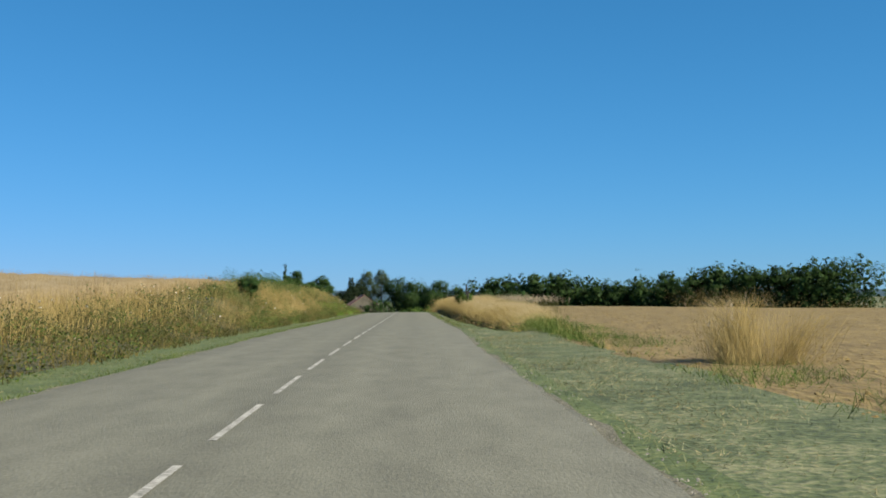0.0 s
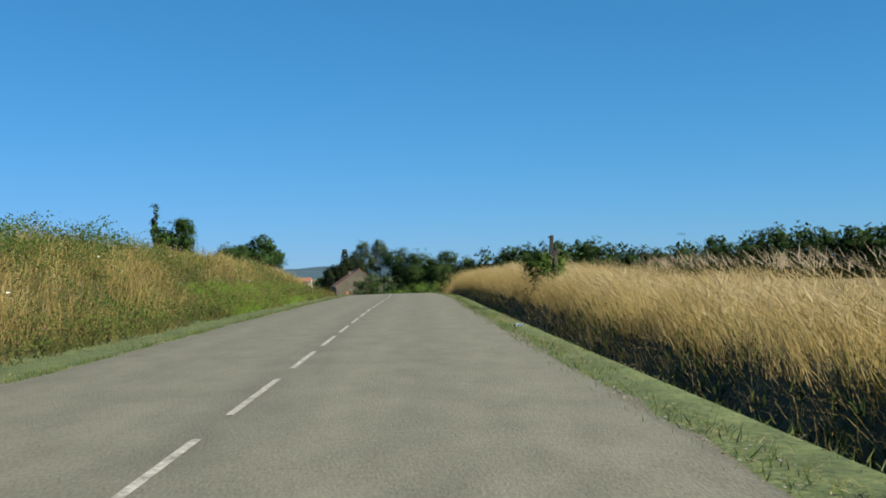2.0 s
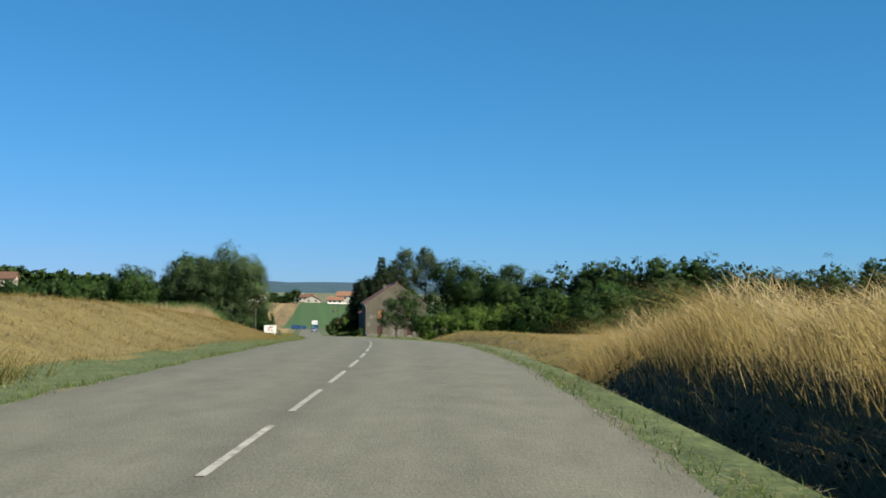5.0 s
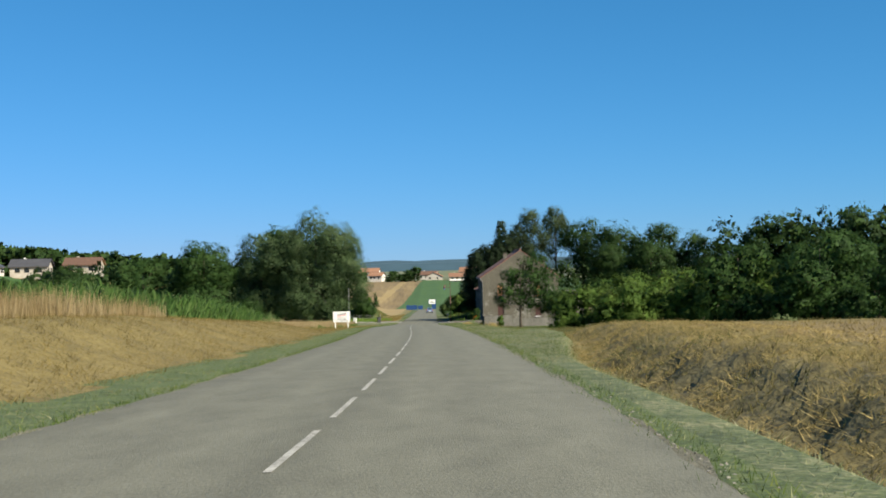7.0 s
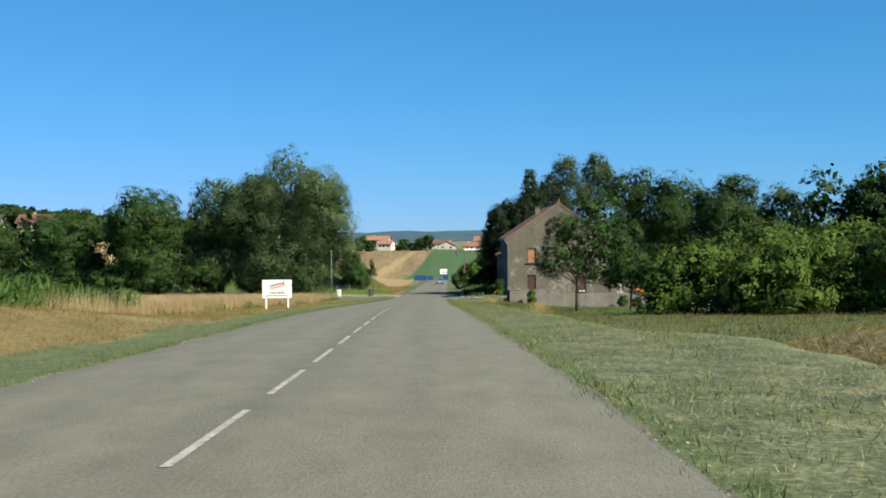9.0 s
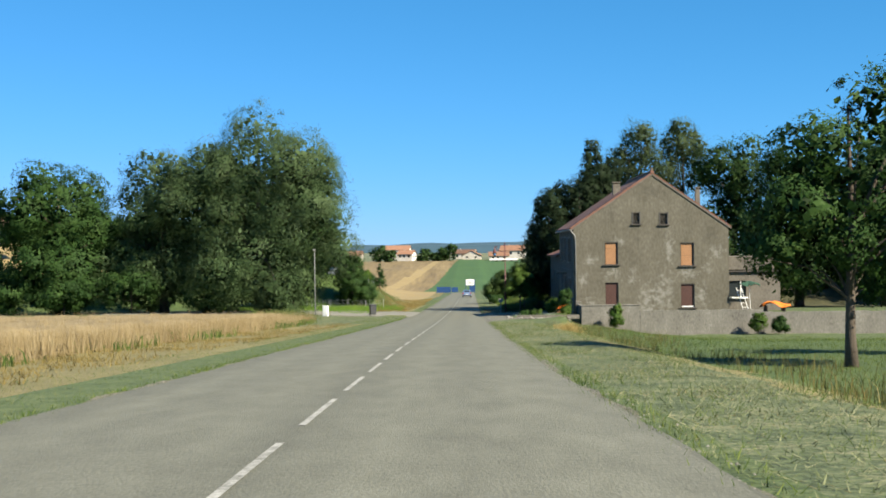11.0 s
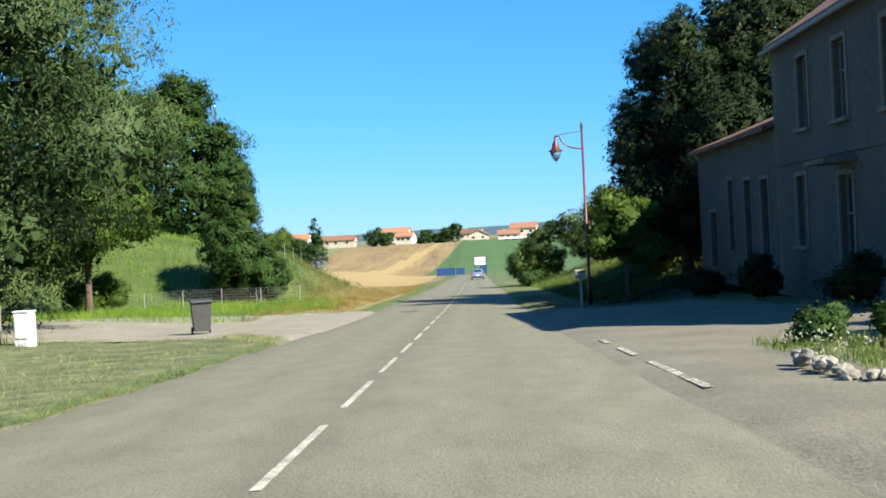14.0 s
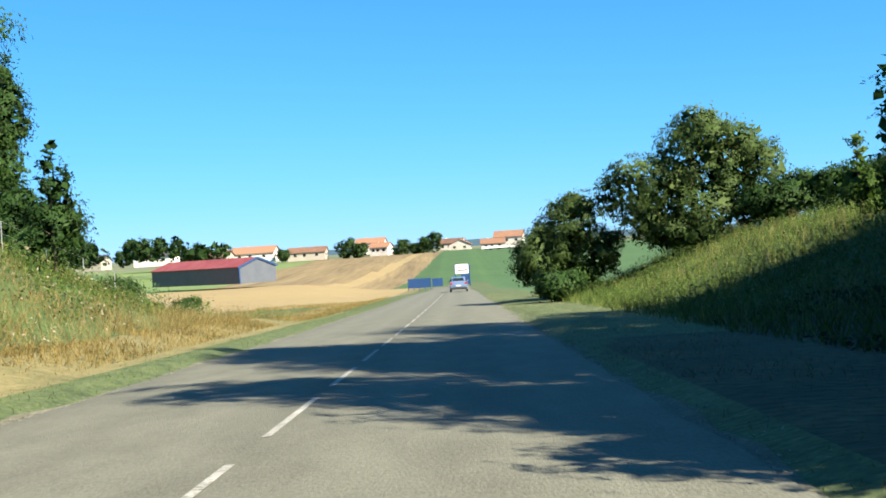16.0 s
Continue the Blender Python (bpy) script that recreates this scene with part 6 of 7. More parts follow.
part("back_wall", box((0.35, AN, AH + 2.2 - FOOT), (6.2, AN / 2, (AH + 2.2 + FOOT) / 2)), M["render_shade_tone"], annex)
part("roof", prism([(-0.35, AH - 0.08), (6.4, AH + 2.4), (6.4, AH + 2.52), (-0.35, AH + 0.06)], AN + 0.2, None, pose(0, 0.0, 0)), M["tile"], annex, "reddish clay tile roof")
for a, b, z0, z1 in an_holes:
    door = part("door", box((0.05, b - a, z1 - z0), (0.2, (a + b) / 2, (z0 + z1) / 2)), M["shutter_brown"], annex, "dark brown plank door")
    bm = bmesh.new()
    for y in np.arange(a + 0.1, b, 0.2):
        box((0.02, 0.17, z1 - z0 - 0.04), (0.165, y, (z0 + z1) / 2), bm=bm)
    part("planks", bm, M["shutter_brown"], door)
    bm = bmesh.new()
    box((0.05, 0.12, z1 - z0 + 0.1), (-0.012, a - 0.06, (z0 + z1) / 2 + 0.05), bm=bm)
    box((0.05, 0.12, z1 - z0 + 0.1), (-0.012, b + 0.06, (z0 + z1) / 2 + 0.05), bm=bm)
    box((0.05, b - a, 0.12), (-0.012, (a + b) / 2, z1 + 0.06), bm=bm)
    part("stone_surround", bm, M["surround"], door)
# flat-roofed extension on the garden side
ext = thing("extension", HOUSE @ pose(GW + 0.01, 1.6, HZ), "flat-roofed grey concrete extension with an open porch", "extension")
part("wall", wall_with_holes([(0, 3.0), (4.4, 3.0)], 0, 4.4, -0.5, [(0.05, 1.7, 1.05, 2.35)], 0.3, Matrix()), M["concrete"], ext)
part("end_wall", box((0.3, 5, 3.5), (4.25, 2.81, 1.25)), M["concrete"], ext)
part("parapet", box((4.6, 5.4, 1.05), (2.25, 2.6, 3.75), 0.02), M["concrete"], ext)
part("eaves_band", box((4.7, 5.5, 0.12), (2.25, 2.55, 3.1), 0.01), M["dark_stone"], ext)
part("window", box((1.6, 0.04, 1.25), (0.87, 0.18, 1.7)), M["glass"], ext)
part("window_frame", box((0.07, 0.08, 1.3), (1.3, 0.12, 1.7)), M["white_paint"], ext)
part("sill", box((1.9, 0.3, 0.12), (0.87, -0.05, 1.0), 0.01), M["white_paint"], ext)
parasol = thing("parasol", HOUSE @ pose(GW + 1.6, -0.2, HZ + 0.1), "closed dark green parasol leaning beside a white ladder", "parasol")
part("pole", tube([(0, 0, 0), (-0.1, 0, 2.2)], 0.02, 6), M["white_paint"], parasol)
bm = bmesh.new()
hub = bm.verts.new((-0.1, 0, 2.3))
rim = [bm.verts.new((-0.1 + 0.85 * math.cos(k), 0.85 * math.sin(k), 1.98 + 0.12 * math.sin(k * 4))) for k in np.arange(16) * math.pi / 8]
for i in range(16):
    bm.faces.new((hub, rim[i], rim[(i + 1) % 16]))
part("canopy", bm, M["green_cloth"], parasol, "dark green cloth canopy")
ladder = thing("ladder", HOUSE @ pose(GW + 1.1, -0.35, HZ - 0.2), "white ladder leaning on the extension", "ladder")
part("rail", tube([(0, 0, 0), (-0.25, 1.7, 2.0)], 0.03, 6), M["white_paint"], ladder)
part("rail", tube([(0.4, 0, 0), (0.15, 1.7, 2.0)], 0.03, 6), M["white_paint"], ladder)
for k in np.linspace(0.1, 0.9, 6):
    part("rung", tube([(-0.25 * k, 1.7 * k, 2.0 * k), (0.4 - 0.25 * k, 1.7 * k, 2.0 * k)], 0.02, 6), M["white_paint"], ladder)
tarp = thing("tarpaulin", HOUSE @ pose(GW + 2.0, -2.4, HZ - 0.3), "bright orange tarpaulin thrown over garden things", "tarpaulin")
g = [[(x, y, 1.0 + 0.22 * math.sin(x * 3.1 + y) * math.cos(y * 2.3) - 0.45 * max(0, abs(x - 1.0) - 0.8) - 0.5 * max(0, abs(y - 0.6) - 0.45)) for y in np.linspace(0, 1.2, 9)] for x in np.linspace(0, 2.1, 14)]
bm = bmesh.new()
vv = [[bm.verts.new(p) for p in row] for row in g]
for a, b in zip(vv, vv[1:]):
    for i in range(8):
        bm.faces.new((a[i], b[i], b[i + 1], a[i + 1]))
part("sheet", bm, M["orange_tarp"], tarp, smooth=True)
for x in (0.35, 1.7):
    part("trestle", box((0.08, 1.0, 1.3), (x, 0.6, 0.2)), M["old_wood"], tarp)


# ---- garden wall ----
def garden_wall():
    z0 = float(road_z(330.6)) + 0.1
    w = thing("garden_wall", at(330.6, 8.8), "stained concrete garden wall with a stepped coping", "wall")
    oz = z0 - w.matrix_world.translation.z
    def run_(x0, x1, lo, hi, n):
        xs = np.linspace(x0, x1, n)
        out = [(x, lo) for x in (x0, x1)] + [(x, hi + 0.02 * math.sin(x * 3.7) + 0.015 * math.sin(x * 9)) for x in xs[::-1]]
        return prism(out, 0.24, None, pose(0, 0, oz))
    part("wall_run", run_(0, 4.3, -2.0, 0.76, 12), M["wall_cement"], w)
    part("wall_run", run_(4.32, 13.4, -2.2, 0.36, 30), M["wall_cement"], w)
    part("wall_run", run_(13.42, 40, -2.4, 0.16, 50), M["wall_cement"], w)
    part("coping", box((4.4, 0.32, 0.07), (2.15, 0.12, oz + 0.80), 0.01), M["wall_cement"], w)
    part("return_wall", box((0.24, 3.4, 2.4), (0.12, 1.95, oz - 0.47), 0.01), M["wall_cement"], w)
    part("pillar", box((0.42, 0.42, 2.7), (0.1, 3.4, oz - 0.38), 0.015), M["wall_cement"], w)


garden_wall()
# plants in front of the house
for k, (ss, uu, hh, rr, m) in enumerate(((332.2, 6.7, 1.3, 0.55, "leaf_bright"), (331, 7.6, 1.9, 0.6, "leaf_oak"), (328.5, 7.4, 0.6, 0.4, "leaf_bright"), (333.5, 7.9, 1.8, 0.5, "leaf_dark"), (329.4, 11.1, 1.75, 0.6, "leaf_bright"), (329.3, 21.5, 1.6, 0.7, "leaf_bright"), (329.4, 23, 1.3, 0.7, "leaf_oak"), (338, 7.3, 1.0, 0.6, "leaf_dark"), (346, 7.4, 1.2, 0.7, "leaf_dark"), (352, 7.2, 0.9, 0.7, "leaf_dark"), (330.4, 5.4, 0.6, 0.4, "leaf_bright"), (331.6, 4.6, 0.5, 0.4, "leaf_oak"))):
    tree("garden_shrub", ss, uu, hh, 0.04, [(0, 0, hh * 0.5, rr, rr, hh * 0.48), (0.2, 0.1, hh * 0.8, rr * 0.5, rr * 0.5, hh * 0.25)], M[m], "garden shrub by the house front and its wall", "bush",
         clumps=int(100 * rr) + 18, per=24, leaf=0.085, clump_r=0.2, seed=200 + k, branches=4, group="garden shrubs")
s, u = scatter(5500, 326.6, 332, 3.7, 8.2)
blades("flower_bed", s, u, (0.06, 0.28), (0.01, 0.022), (0.2, 0.9), M["green_blade"], "flower bed before the house", "plants")
herbs("bedding_plants", 2600, 326.6, 331.5, 3.7, 8.0, 0.4, 0.05, M["silver_leaf"], "silvery grey bedding plants in the flower bed", 0.8, 0.5, 2.0)
herbs("orange_flowers", 130, 329.6, 330.6, 7.0, 7.7, 0.7, 0.06, M["orange_tarp"], "orange flowers in the bed by the wall", 0.3, 0.8, 3.0)
kerb = thing("bed_edging", at(326.1, 3.3), "rough pale stones edging the flower bed", "edging")
gen = np.random.default_rng(31)
stone = bmesh.new()
bmesh.ops.create_icosphere(stone, subdivisions=2, radius=0.5)
for v in stone.verts:
    v.co *= 1 + 0.3 * noise.noise(v.co * 3.1) + gen.uniform(-0.05, 0.05)
first = None
for k in range(110):
    x, y = (0.055 * k, 0.05 * math.sin(k * 1.3)) if k < 86 else (-0.05, 0.09 * (k - 85))
    sz = gen.uniform(0.06, 0.15) * (1.2 - 0.5 * x / 5)
    if first is None:
        first = part("stone", stone, M["stone"], kerb)
        ob = first
    else:
        ob = new("stone", first.data)
        ob.parent = kerb
    ob.matrix_local = pose(x + gen.uniform(-0.07, 0.07), y + gen.uniform(-0.2, 0.2), gen.uniform(0.03, 0.12), gen.uniform(-40, 40), 0, gen.uniform(0, 180)) @ Matrix.Diagonal((sz * 1.3, sz, sz * 0.8, 1))
board = thing("bed_kerb", at(326.5, 6.0), "low concrete kerb of the flower bed", "kerb")
part("kerb_stone", box((4.4, 0.16, 0.3), (0, 0, 0.02), 0.015), M["concrete"], board)

# ---- yard, side lane ----
ys = np.concatenate([np.arange(317, 352, 1.0), np.arange(352, 356.2, 0.25)])
yard = strip("yard", ys, 1.5, 1.62 + np.interp(ys, [319, 325.5, 331, 353.2, 354, 354.6, 355.2, 356], [0.1, 1.9, 6.6, 5.8, 4.2, 1.1, 0.5, 0.02]), M["yard"], 0.028, cross=12, follow=True)
tagged(yard, "patched tarmac yard before the house", "yard", kind="structure")
ls = np.arange(340.5, 365, 0.75)
def sunk_edges(ob, rows, cross, left=True):
    """Lowers the outer edge of a strip into the ground."""
    for i in range(rows):
        for k in ((0,) if left else (cross - 1,)):
            ob.data.vertices[i * cross + k].co.z -= 0.08


lane = strip("side_lane", ls, -E_ - np.interp(ls, [340.5, 345, 348.5, 358, 362, 365], [0.05, 2.0, 30, 30, 3.0, 0.05]), -E_ + 0.15, M["gravel"], 0.03, cross=40, follow=True)
sunk_edges(lane, len(ls), 40)
sunk_edges(yard, len(ys), 12, False)
tagged(lane, "pale gravel side lane joining the road", "lane", kind="structure")
edge_s, edge_r = [340.5, 345, 348.5, 348.6, 358, 358.1, 362, 365], [0.05, 2.0, 24, 30, 30, 30, 3.0, 0.05]
f = rng.uniform(0, 1, 9000)
s = np.where(f < 0.6, 340.6 + 7.9 * rng.uniform(0, 1, 9000), 358.2 + 6.4 * rng.uniform(0, 1, 9000))
u = -E_ - np.interp(s, edge_s, edge_r) + rng.normal(0, 0.18, 9000)
s = s + rng.normal(0, 0.12, 9000)
blades("verge_grass", s, u, (0.04, 0.14), (0.01, 0.02), (0.3, 1.4), M["hay_blade"], "ragged grass along the edge of the lane", bent=False, lift=0.02)

# ---- fence beyond the lane ----
fence = thing("wire_fence", at(371, -9.0), "low galvanised wire mesh fence below the embankment", "fence")
FM = fence.matrix_world.inverted()
pts = [FM @ Vector(ground(371 + 0.12 * k, -9.0 - 2.0 * k)) for k in range(11)]
for p in pts:
    part("fence_post", tube([p - Vector((0, 0, 0.1)), p + Vector((0, 0, 0.98))], 0.022, 6), M["galvanised"], fence)
for h in np.arange(0.1, 0.95, 0.14):
    part("wire", tube([p + Vector((0, 0, h)) for p in pts], 0.004, 4), M["galvanised"], fence)
bm = bmesh.new()
for a, b in zip(pts, pts[1:]):
    for f in np.arange(0, 1, 0.09):
        q = a.lerp(b, f)
        tube([q + Vector((0, 0, 0.1)), q + Vector((0, 0, 0.92))], 0.003, 4, bm, cap=False)
tagged(part("mesh_wires", bm, M["galvanised"], fence), kind="stuff")

slope_fence = thing("wire_fence", at(374, -11.8), "thin wire fence on galvanised posts along the slope", "fence")
FM = slope_fence.matrix_world.inverted()
pts = [FM @ Vector(ground(374 + 3.0 * k, -11.8 + 0.03 * k)) for k in range(13)]
for p in pts:
    part("fence_post", tube([p - Vector((0, 0, 0.2)), p + Vector((0, 0, 0.9))], 0.014, 6), M["galvanised"], slope_fence)
for h in (0.35, 0.6, 0.9):
    part("wire", tube([p + Vector((0, 0, h)) for p in pts], 0.006 if h > 0.8 else 0.003, 4), M["galvanised"], slope_fence)
# ---- utility pole above the embankment ----
upole = thing("utility_pole", at(420, -23.8), "weathered wooden utility pole with a single wire", "utility pole")
part("pole", tube([(0, 0, -0.3), (0, 0, 6), (0, 0, 15.0)], [0.13, 0.12, 0.09], 10), M["old_wood"], upole, smooth=True)
part("insulator", tube([(0, 0, 15.0), (0, 0, 15.15)], 0.05, 8), M["white_paint"], upole)
# ---- things along the road ----
bin_ = thing("wheelie_bin", at(347.4, -8.15, 0.03, 20), "dark grey wheelie bin at the end of the lane", "bin")
part("body", prism([(-0.22, 0.08), (0.22, 0.08), (0.28, 0.9), (-0.28, 0.9)], 0.5, None, pose(0, -0.25, 0)), M["bin_plastic"], bin_)
part("lid", box((0.62, 0.62, 0.07), (0, 0, 0.94), 0.025, turn=(3, 0, 0)), M["bin_plastic"], bin_)
part("handle", tube([(-0.22, 0.33, 0.9), (0.22, 0.33, 0.9)], 0.018, 6), M["bin_plastic"], bin_)
for x in (-0.25, 0.25):
    part("wheel", tube([(x - 0.025, 0.2, 0.1), (x + 0.025, 0.2, 0.1)], 0.1, 14), M["rubber"], bin_)
cab = thing("meter_cabinet", at(344.3, -12.0, 0.0, -15), "small white meter cabinet on the verge", "cabinet")
part("body", box((0.46, 0.3, 0.95), (0, 0, 0.40), 0.012), M["white_paint"], cab)
part("door", box((0.38, 0.02, 0.6), (0, -0.158, 0.5), 0.006), M["white_paint"], cab)
part("roof", box((0.5, 0.34, 0.04), (0, 0, 0.895), 0.01), M["white_paint"], cab)
pole = thing("lamp_post", at(345, -13.0), "thin galvanised lamp post before the willows", "lamp post")
part("post", tube([(0, 0, -0.3), (0, 0, 2.2), (0, 0, 5.7)], [0.05, 0.042, 0.03], 10), M["zinc"], pole, smooth=True)
part("head", box((0.2, 0.34, 0.16), (-0.02, -0.1, 5.75), 0.03), M["zinc"], pole)
part("cover", box((0.12, 0.1, 0.7), (0, 0.03, 0.7), 0.02), M["zinc"], pole)

lamp = thing("street_lamp", at(358, 4.1), "red cast-iron street lamp with a curved arm", "street lamp")
part("post", tube([(0, 0, -0.2), (0, 0, 1.0), (0, 0, 1.05), (0, 0, 6.75)], [0.085, 0.08, 0.06, 0.04], 12), M["red_paint"], lamp, smooth=True)
part("finial", tube([(0, 0, 6.7), (0, 0, 6.85), (0, 0, 7.0)], [0.045, 0.05, 0.005], 10), M["red_paint"], lamp)
arm = [(0, 0, 5.95)] + [(-0.85 * math.sin(a), 0, 5.95 + 0.52 * (1 - math.cos(a))) for a in np.linspace(0.3, 1.57, 7)] + [(-1.02, 0, 6.46)]
part("arm", tube(arm, 0.028, 8), M["red_paint"], lamp, smooth=True)
part("brace", tube([(0, 0, 6.62), (-1.02, 0, 6.5)], 0.012, 6), M["red_paint"], lamp)
headp = part("lantern", tube([(-1.02, 0, 6.48), (-1.02, 0, 6.3), (-1.02, 0, 6.2), (-1.02, 0, 6.0), (-1.02, 0, 5.92), (-1.02, 0, 5.9)], [0.03, 0.05, 0.11, 0.15, 0.27, 0.28], 16), M["red_paint"], lamp, "flared red lantern hood", smooth=True)
part("bowl", tube([(-1.02, 0, 5.9), (-1.02, 0, 5.78), (-1.02, 0, 5.62), (-1.02, 0, 5.5)], [0.22, 0.2, 0.12, 0.02], 16), M["clear"], headp, "clear glass bowl", smooth=True)
M["letter_grey"] = material("weathered_grey_plastic", [(0.20, 0.20, 0.185), (0.30, 0.30, 0.28)], 0.3, 0.04, 0.6)
letter = thing("letterbox", at(355.6, 3.55), "pale grey letterbox on a white post", "letterbox")
part("post", box((0.09, 0.09, 1.2), (0, 0, 0.5), 0.008), M["letter_grey"], letter)
part("box", box((0.4, 0.3, 0.32), (0, 0, 1.2), 0.02), M["letter_grey"], letter)
part("flap", box((0.26, 0.012, 0.05), (0, -0.157, 1.28)), M["black"], letter)
wood = thing("leaning_post", at(81.0, 4.28, 0.1, 0), "blackened old wooden post with a broken cross-piece", "post")
part("post", tube([(0.14, 0, -0.6), (0.1, 0, 0.4), (0.06, 0, 0.95), (0.03, 0, 1.3)], [0.085, 0.08, 0.085, 0.07], 7), M["tarred_wood"], wood)
part("cross_piece", box((0.34, 0.12, 0.14), (0.05, -0.08, 1.2), 0.02, turn=(0, -42, 0)), M["tarred_wood"], wood, "broken slanting cross-piece")
part("top_piece", box((0.115, 0.11, 0.62), (-0.03, 0.0, 1.48), 0.018, turn=(0, 4, 0)), M["tarred_wood"], wood)
part("cap_board", box((0.13, 0.13, 0.05), (-0.055, 0.0, 1.72), 0.01, turn=(0, 14, 0)), M["tarred_wood"], wood)


bottle = thing("plastic_bottle", at(67.6, 1.95, 0.05, 35), "crushed clear plastic bottle lying on the verge", "bottle")
part("body", tube([(-0.1, 0, 0.03), (-0.095, 0, 0.03), (0.0, 0, 0.028), (0.07, 0, 0.03), (0.1, 0, 0.03), (0.125, 0, 0.03)], [0.02, 0.032, 0.027, 0.032, 0.014, 0.013], 12), M["clear"], bottle, smooth=True)
part("cap", tube([(0.125, 0, 0.03), (0.145, 0, 0.03)], 0.015, 10), M["blue_paint"], bottle, "blue cap")


def writing(body, size, m, mat, parent, name="lettering"):
    cu = bpy.data.curves.new(name, "FONT")
    cu.body, cu.size, cu.align_x, cu.align_y, cu.extrude, cu.offset = body, size, "CENTER", "CENTER", 0.002, 0.006
    tmp = bpy.data.objects.new(name, cu)
    scene.collection.objects.link(tmp)
    me = bpy.data.meshes.new_from_object(tmp.evaluated_get(bpy.context.evaluated_depsgraph_get()))
    bpy.data.objects.remove(tmp)
    me.materials.append(mat)
    ob = new(name, me)
    ob.parent = parent
    ob.matrix_local = m
    return ob


sign = thing("field_sign", at(265, -8.05, 0.0, 3), "white field sign on two white posts at the crop's edge", "sign")
sz = float(road_z(265)) + 0.30 - sign.matrix_world.translation.z
bd = part("board", box((1.72, 0.05, 1.08), (0, 0, sz + 0.80), 0.006), M["white_paint"], sign)
for x in (-0.64, 0.64):
    part("post", box((0.1, 0.06, 1.3), (x, 0.06, sz - 0.1), 0.008), M["white_paint"], sign)
bm = bmesh.new()
for c, d in (((0, 0.46), (1.56, 0.012)), ((0, -0.47), (1.56, 0.012)), ((-0.775, 0), (0.012, 0.93)), ((0.775, 0), (0.012, 0.93))):
    box((d[0], 0.004, d[1]), (c[0], -0.028, sz + 0.80 + c[1]), bm=bm)
part("border", bm, M["black"], bd)
bm = bmesh.new()
for k, x in enumerate(np.linspace(-0.36, 0.40, 7)):
    box((0.075, 0.004, 0.17), (x, -0.028, sz + 0.98 + 0.2 * (x + 0.36) / 0.76 * 0.85), bm=bm, turn=(0, -10, 0))
part("emblem", bm, M["black"], bd, "slanting dark emblem")
for dz, w in ((0.0, 0.035), (-0.055, 0.03)):
    bm = bmesh.new()
    prism([(-0.52, sz + 0.80 + dz), (0.55, sz + 1.03 + dz), (0.55, sz + 1.03 + dz + w), (-0.3, sz + 0.88 + dz)], 0.004, bm, pose(0, -0.03, 0))
    part("stripe", bm, M["red_ink"], bd, "red sweeping stripe")
bm = bmesh.new()
box((0.9, 0.004, 0.025), (0.1, -0.028, sz + 0.735), bm=bm)
box((1.3, 0.004, 0.04), (0, -0.028, sz + 0.41), bm=bm)
part("small_print", bm, M["bin_plastic"], bd)
writing("ESSAI MAÏS", 0.17, pose(0, -0.028, sz + 0.57, 90, 0, 0) @ Matrix.Diagonal((1.12, 0.9, 1, 1)), M["black"], bd)

sign.matrix_world = sign.matrix_world @ Matrix.Diagonal((0.925, 0.925, 0.925, 1))
# ---- far end: blue sign and fence ----
bsign = thing("village_sign", at(541, 0.55), "white and blue notice board on blue posts", "sign")
bz = -18.28 - bsign.matrix_world.translation.z
part("board", box((2.3, 0.12, 1.5), (0, 0, bz + 2.75), 0.02), M["white_paint"], bsign)
part("lower_board", box((1.3, 0.1, 1.6), (0.45, 0, bz + 1.1), 0.02), M["blue_paint"], bsign)
part("frame", box((0.2, 0.16, 3.5), (1.15, 0, bz + 1.75), 0.02), M["blue_paint"], bsign)
part("frame", box((0.14, 0.16, 3.5), (-1.15, 0, bz + 1.75), 0.02), M["blue_paint"], bsign)
bm = bmesh.new()
box((1.6, 0.01, 0.18), (0.1, -0.066, bz + 2.55), bm=bm)
box((0.9, 0.01, 0.12), (-0.3, -0.066, bz + 3.0), bm=bm)
part("print", bm, M["bin_plastic"], bsign)
bfence = thing("blue_barrier", at(541, -6.4), "long blue steel barrier at the end of the road", "barrier")
fz = -18.28 - bfence.matrix_world.translation.z
part("panel", box((3.6, 0.08, 1.5), (0, 0, fz + 0.9), 0.02), M["blue_paint"], bfence)
for x in np.linspace(-1.8, 1.8, 5):
    part("post", box((0.1, 0.12, 1.9), (x, 0, fz + 0.75), 0.01), M["blue_paint"], bfence)
part("side_panel", box((1.7, 0.08, 1.3), (2.9, 0.3, fz + 0.85), 0.02), M["blue_paint"], bfence)


# ---- barn ----
barn = thing("barn", at(578, -42.3, 0.0, 0), "long grey sheet-metal barn with a faded red roof", "barn")
nz = -16.4 - barn.matrix_world.translation.z
bw, blen, be, bp_ = 9.0, 30.0, 3.2, 4.9
BM = pose(0, 0, nz, 0, 0, 48)
part("gable_wall", prism([(0, 0), (bw, 0), (bw, be), (bw / 2, bp_), (0, be)], 0.15, None, BM), M["barn_wall"], barn)
part("rear_wall", prism([(0, 0), (bw, 0), (bw, be), (bw / 2, bp_), (0, be)], 0.15, None, BM @ pose(0, blen, 0)), M["barn_wall"], barn)
for x in (0.0, bw - 0.15):
    bm = box((0.15, blen - 0.2, be), (x + 0.075, blen / 2 + 0.1, be / 2))
    bmesh.ops.transform(bm, matrix=BM, verts=bm.verts)
    part("long_wall", bm, M["barn_wall"], barn)
part("roof", prism([(-0.3, be - 0.05), (bw / 2, bp_ + 0.02), (bw / 2, bp_ + 0.14), (-0.3, be + 0.1)], blen + 0.5, None, BM @ pose(0, -0.15, 0)), M["barn_roof"], barn, "faded red sheet roof")
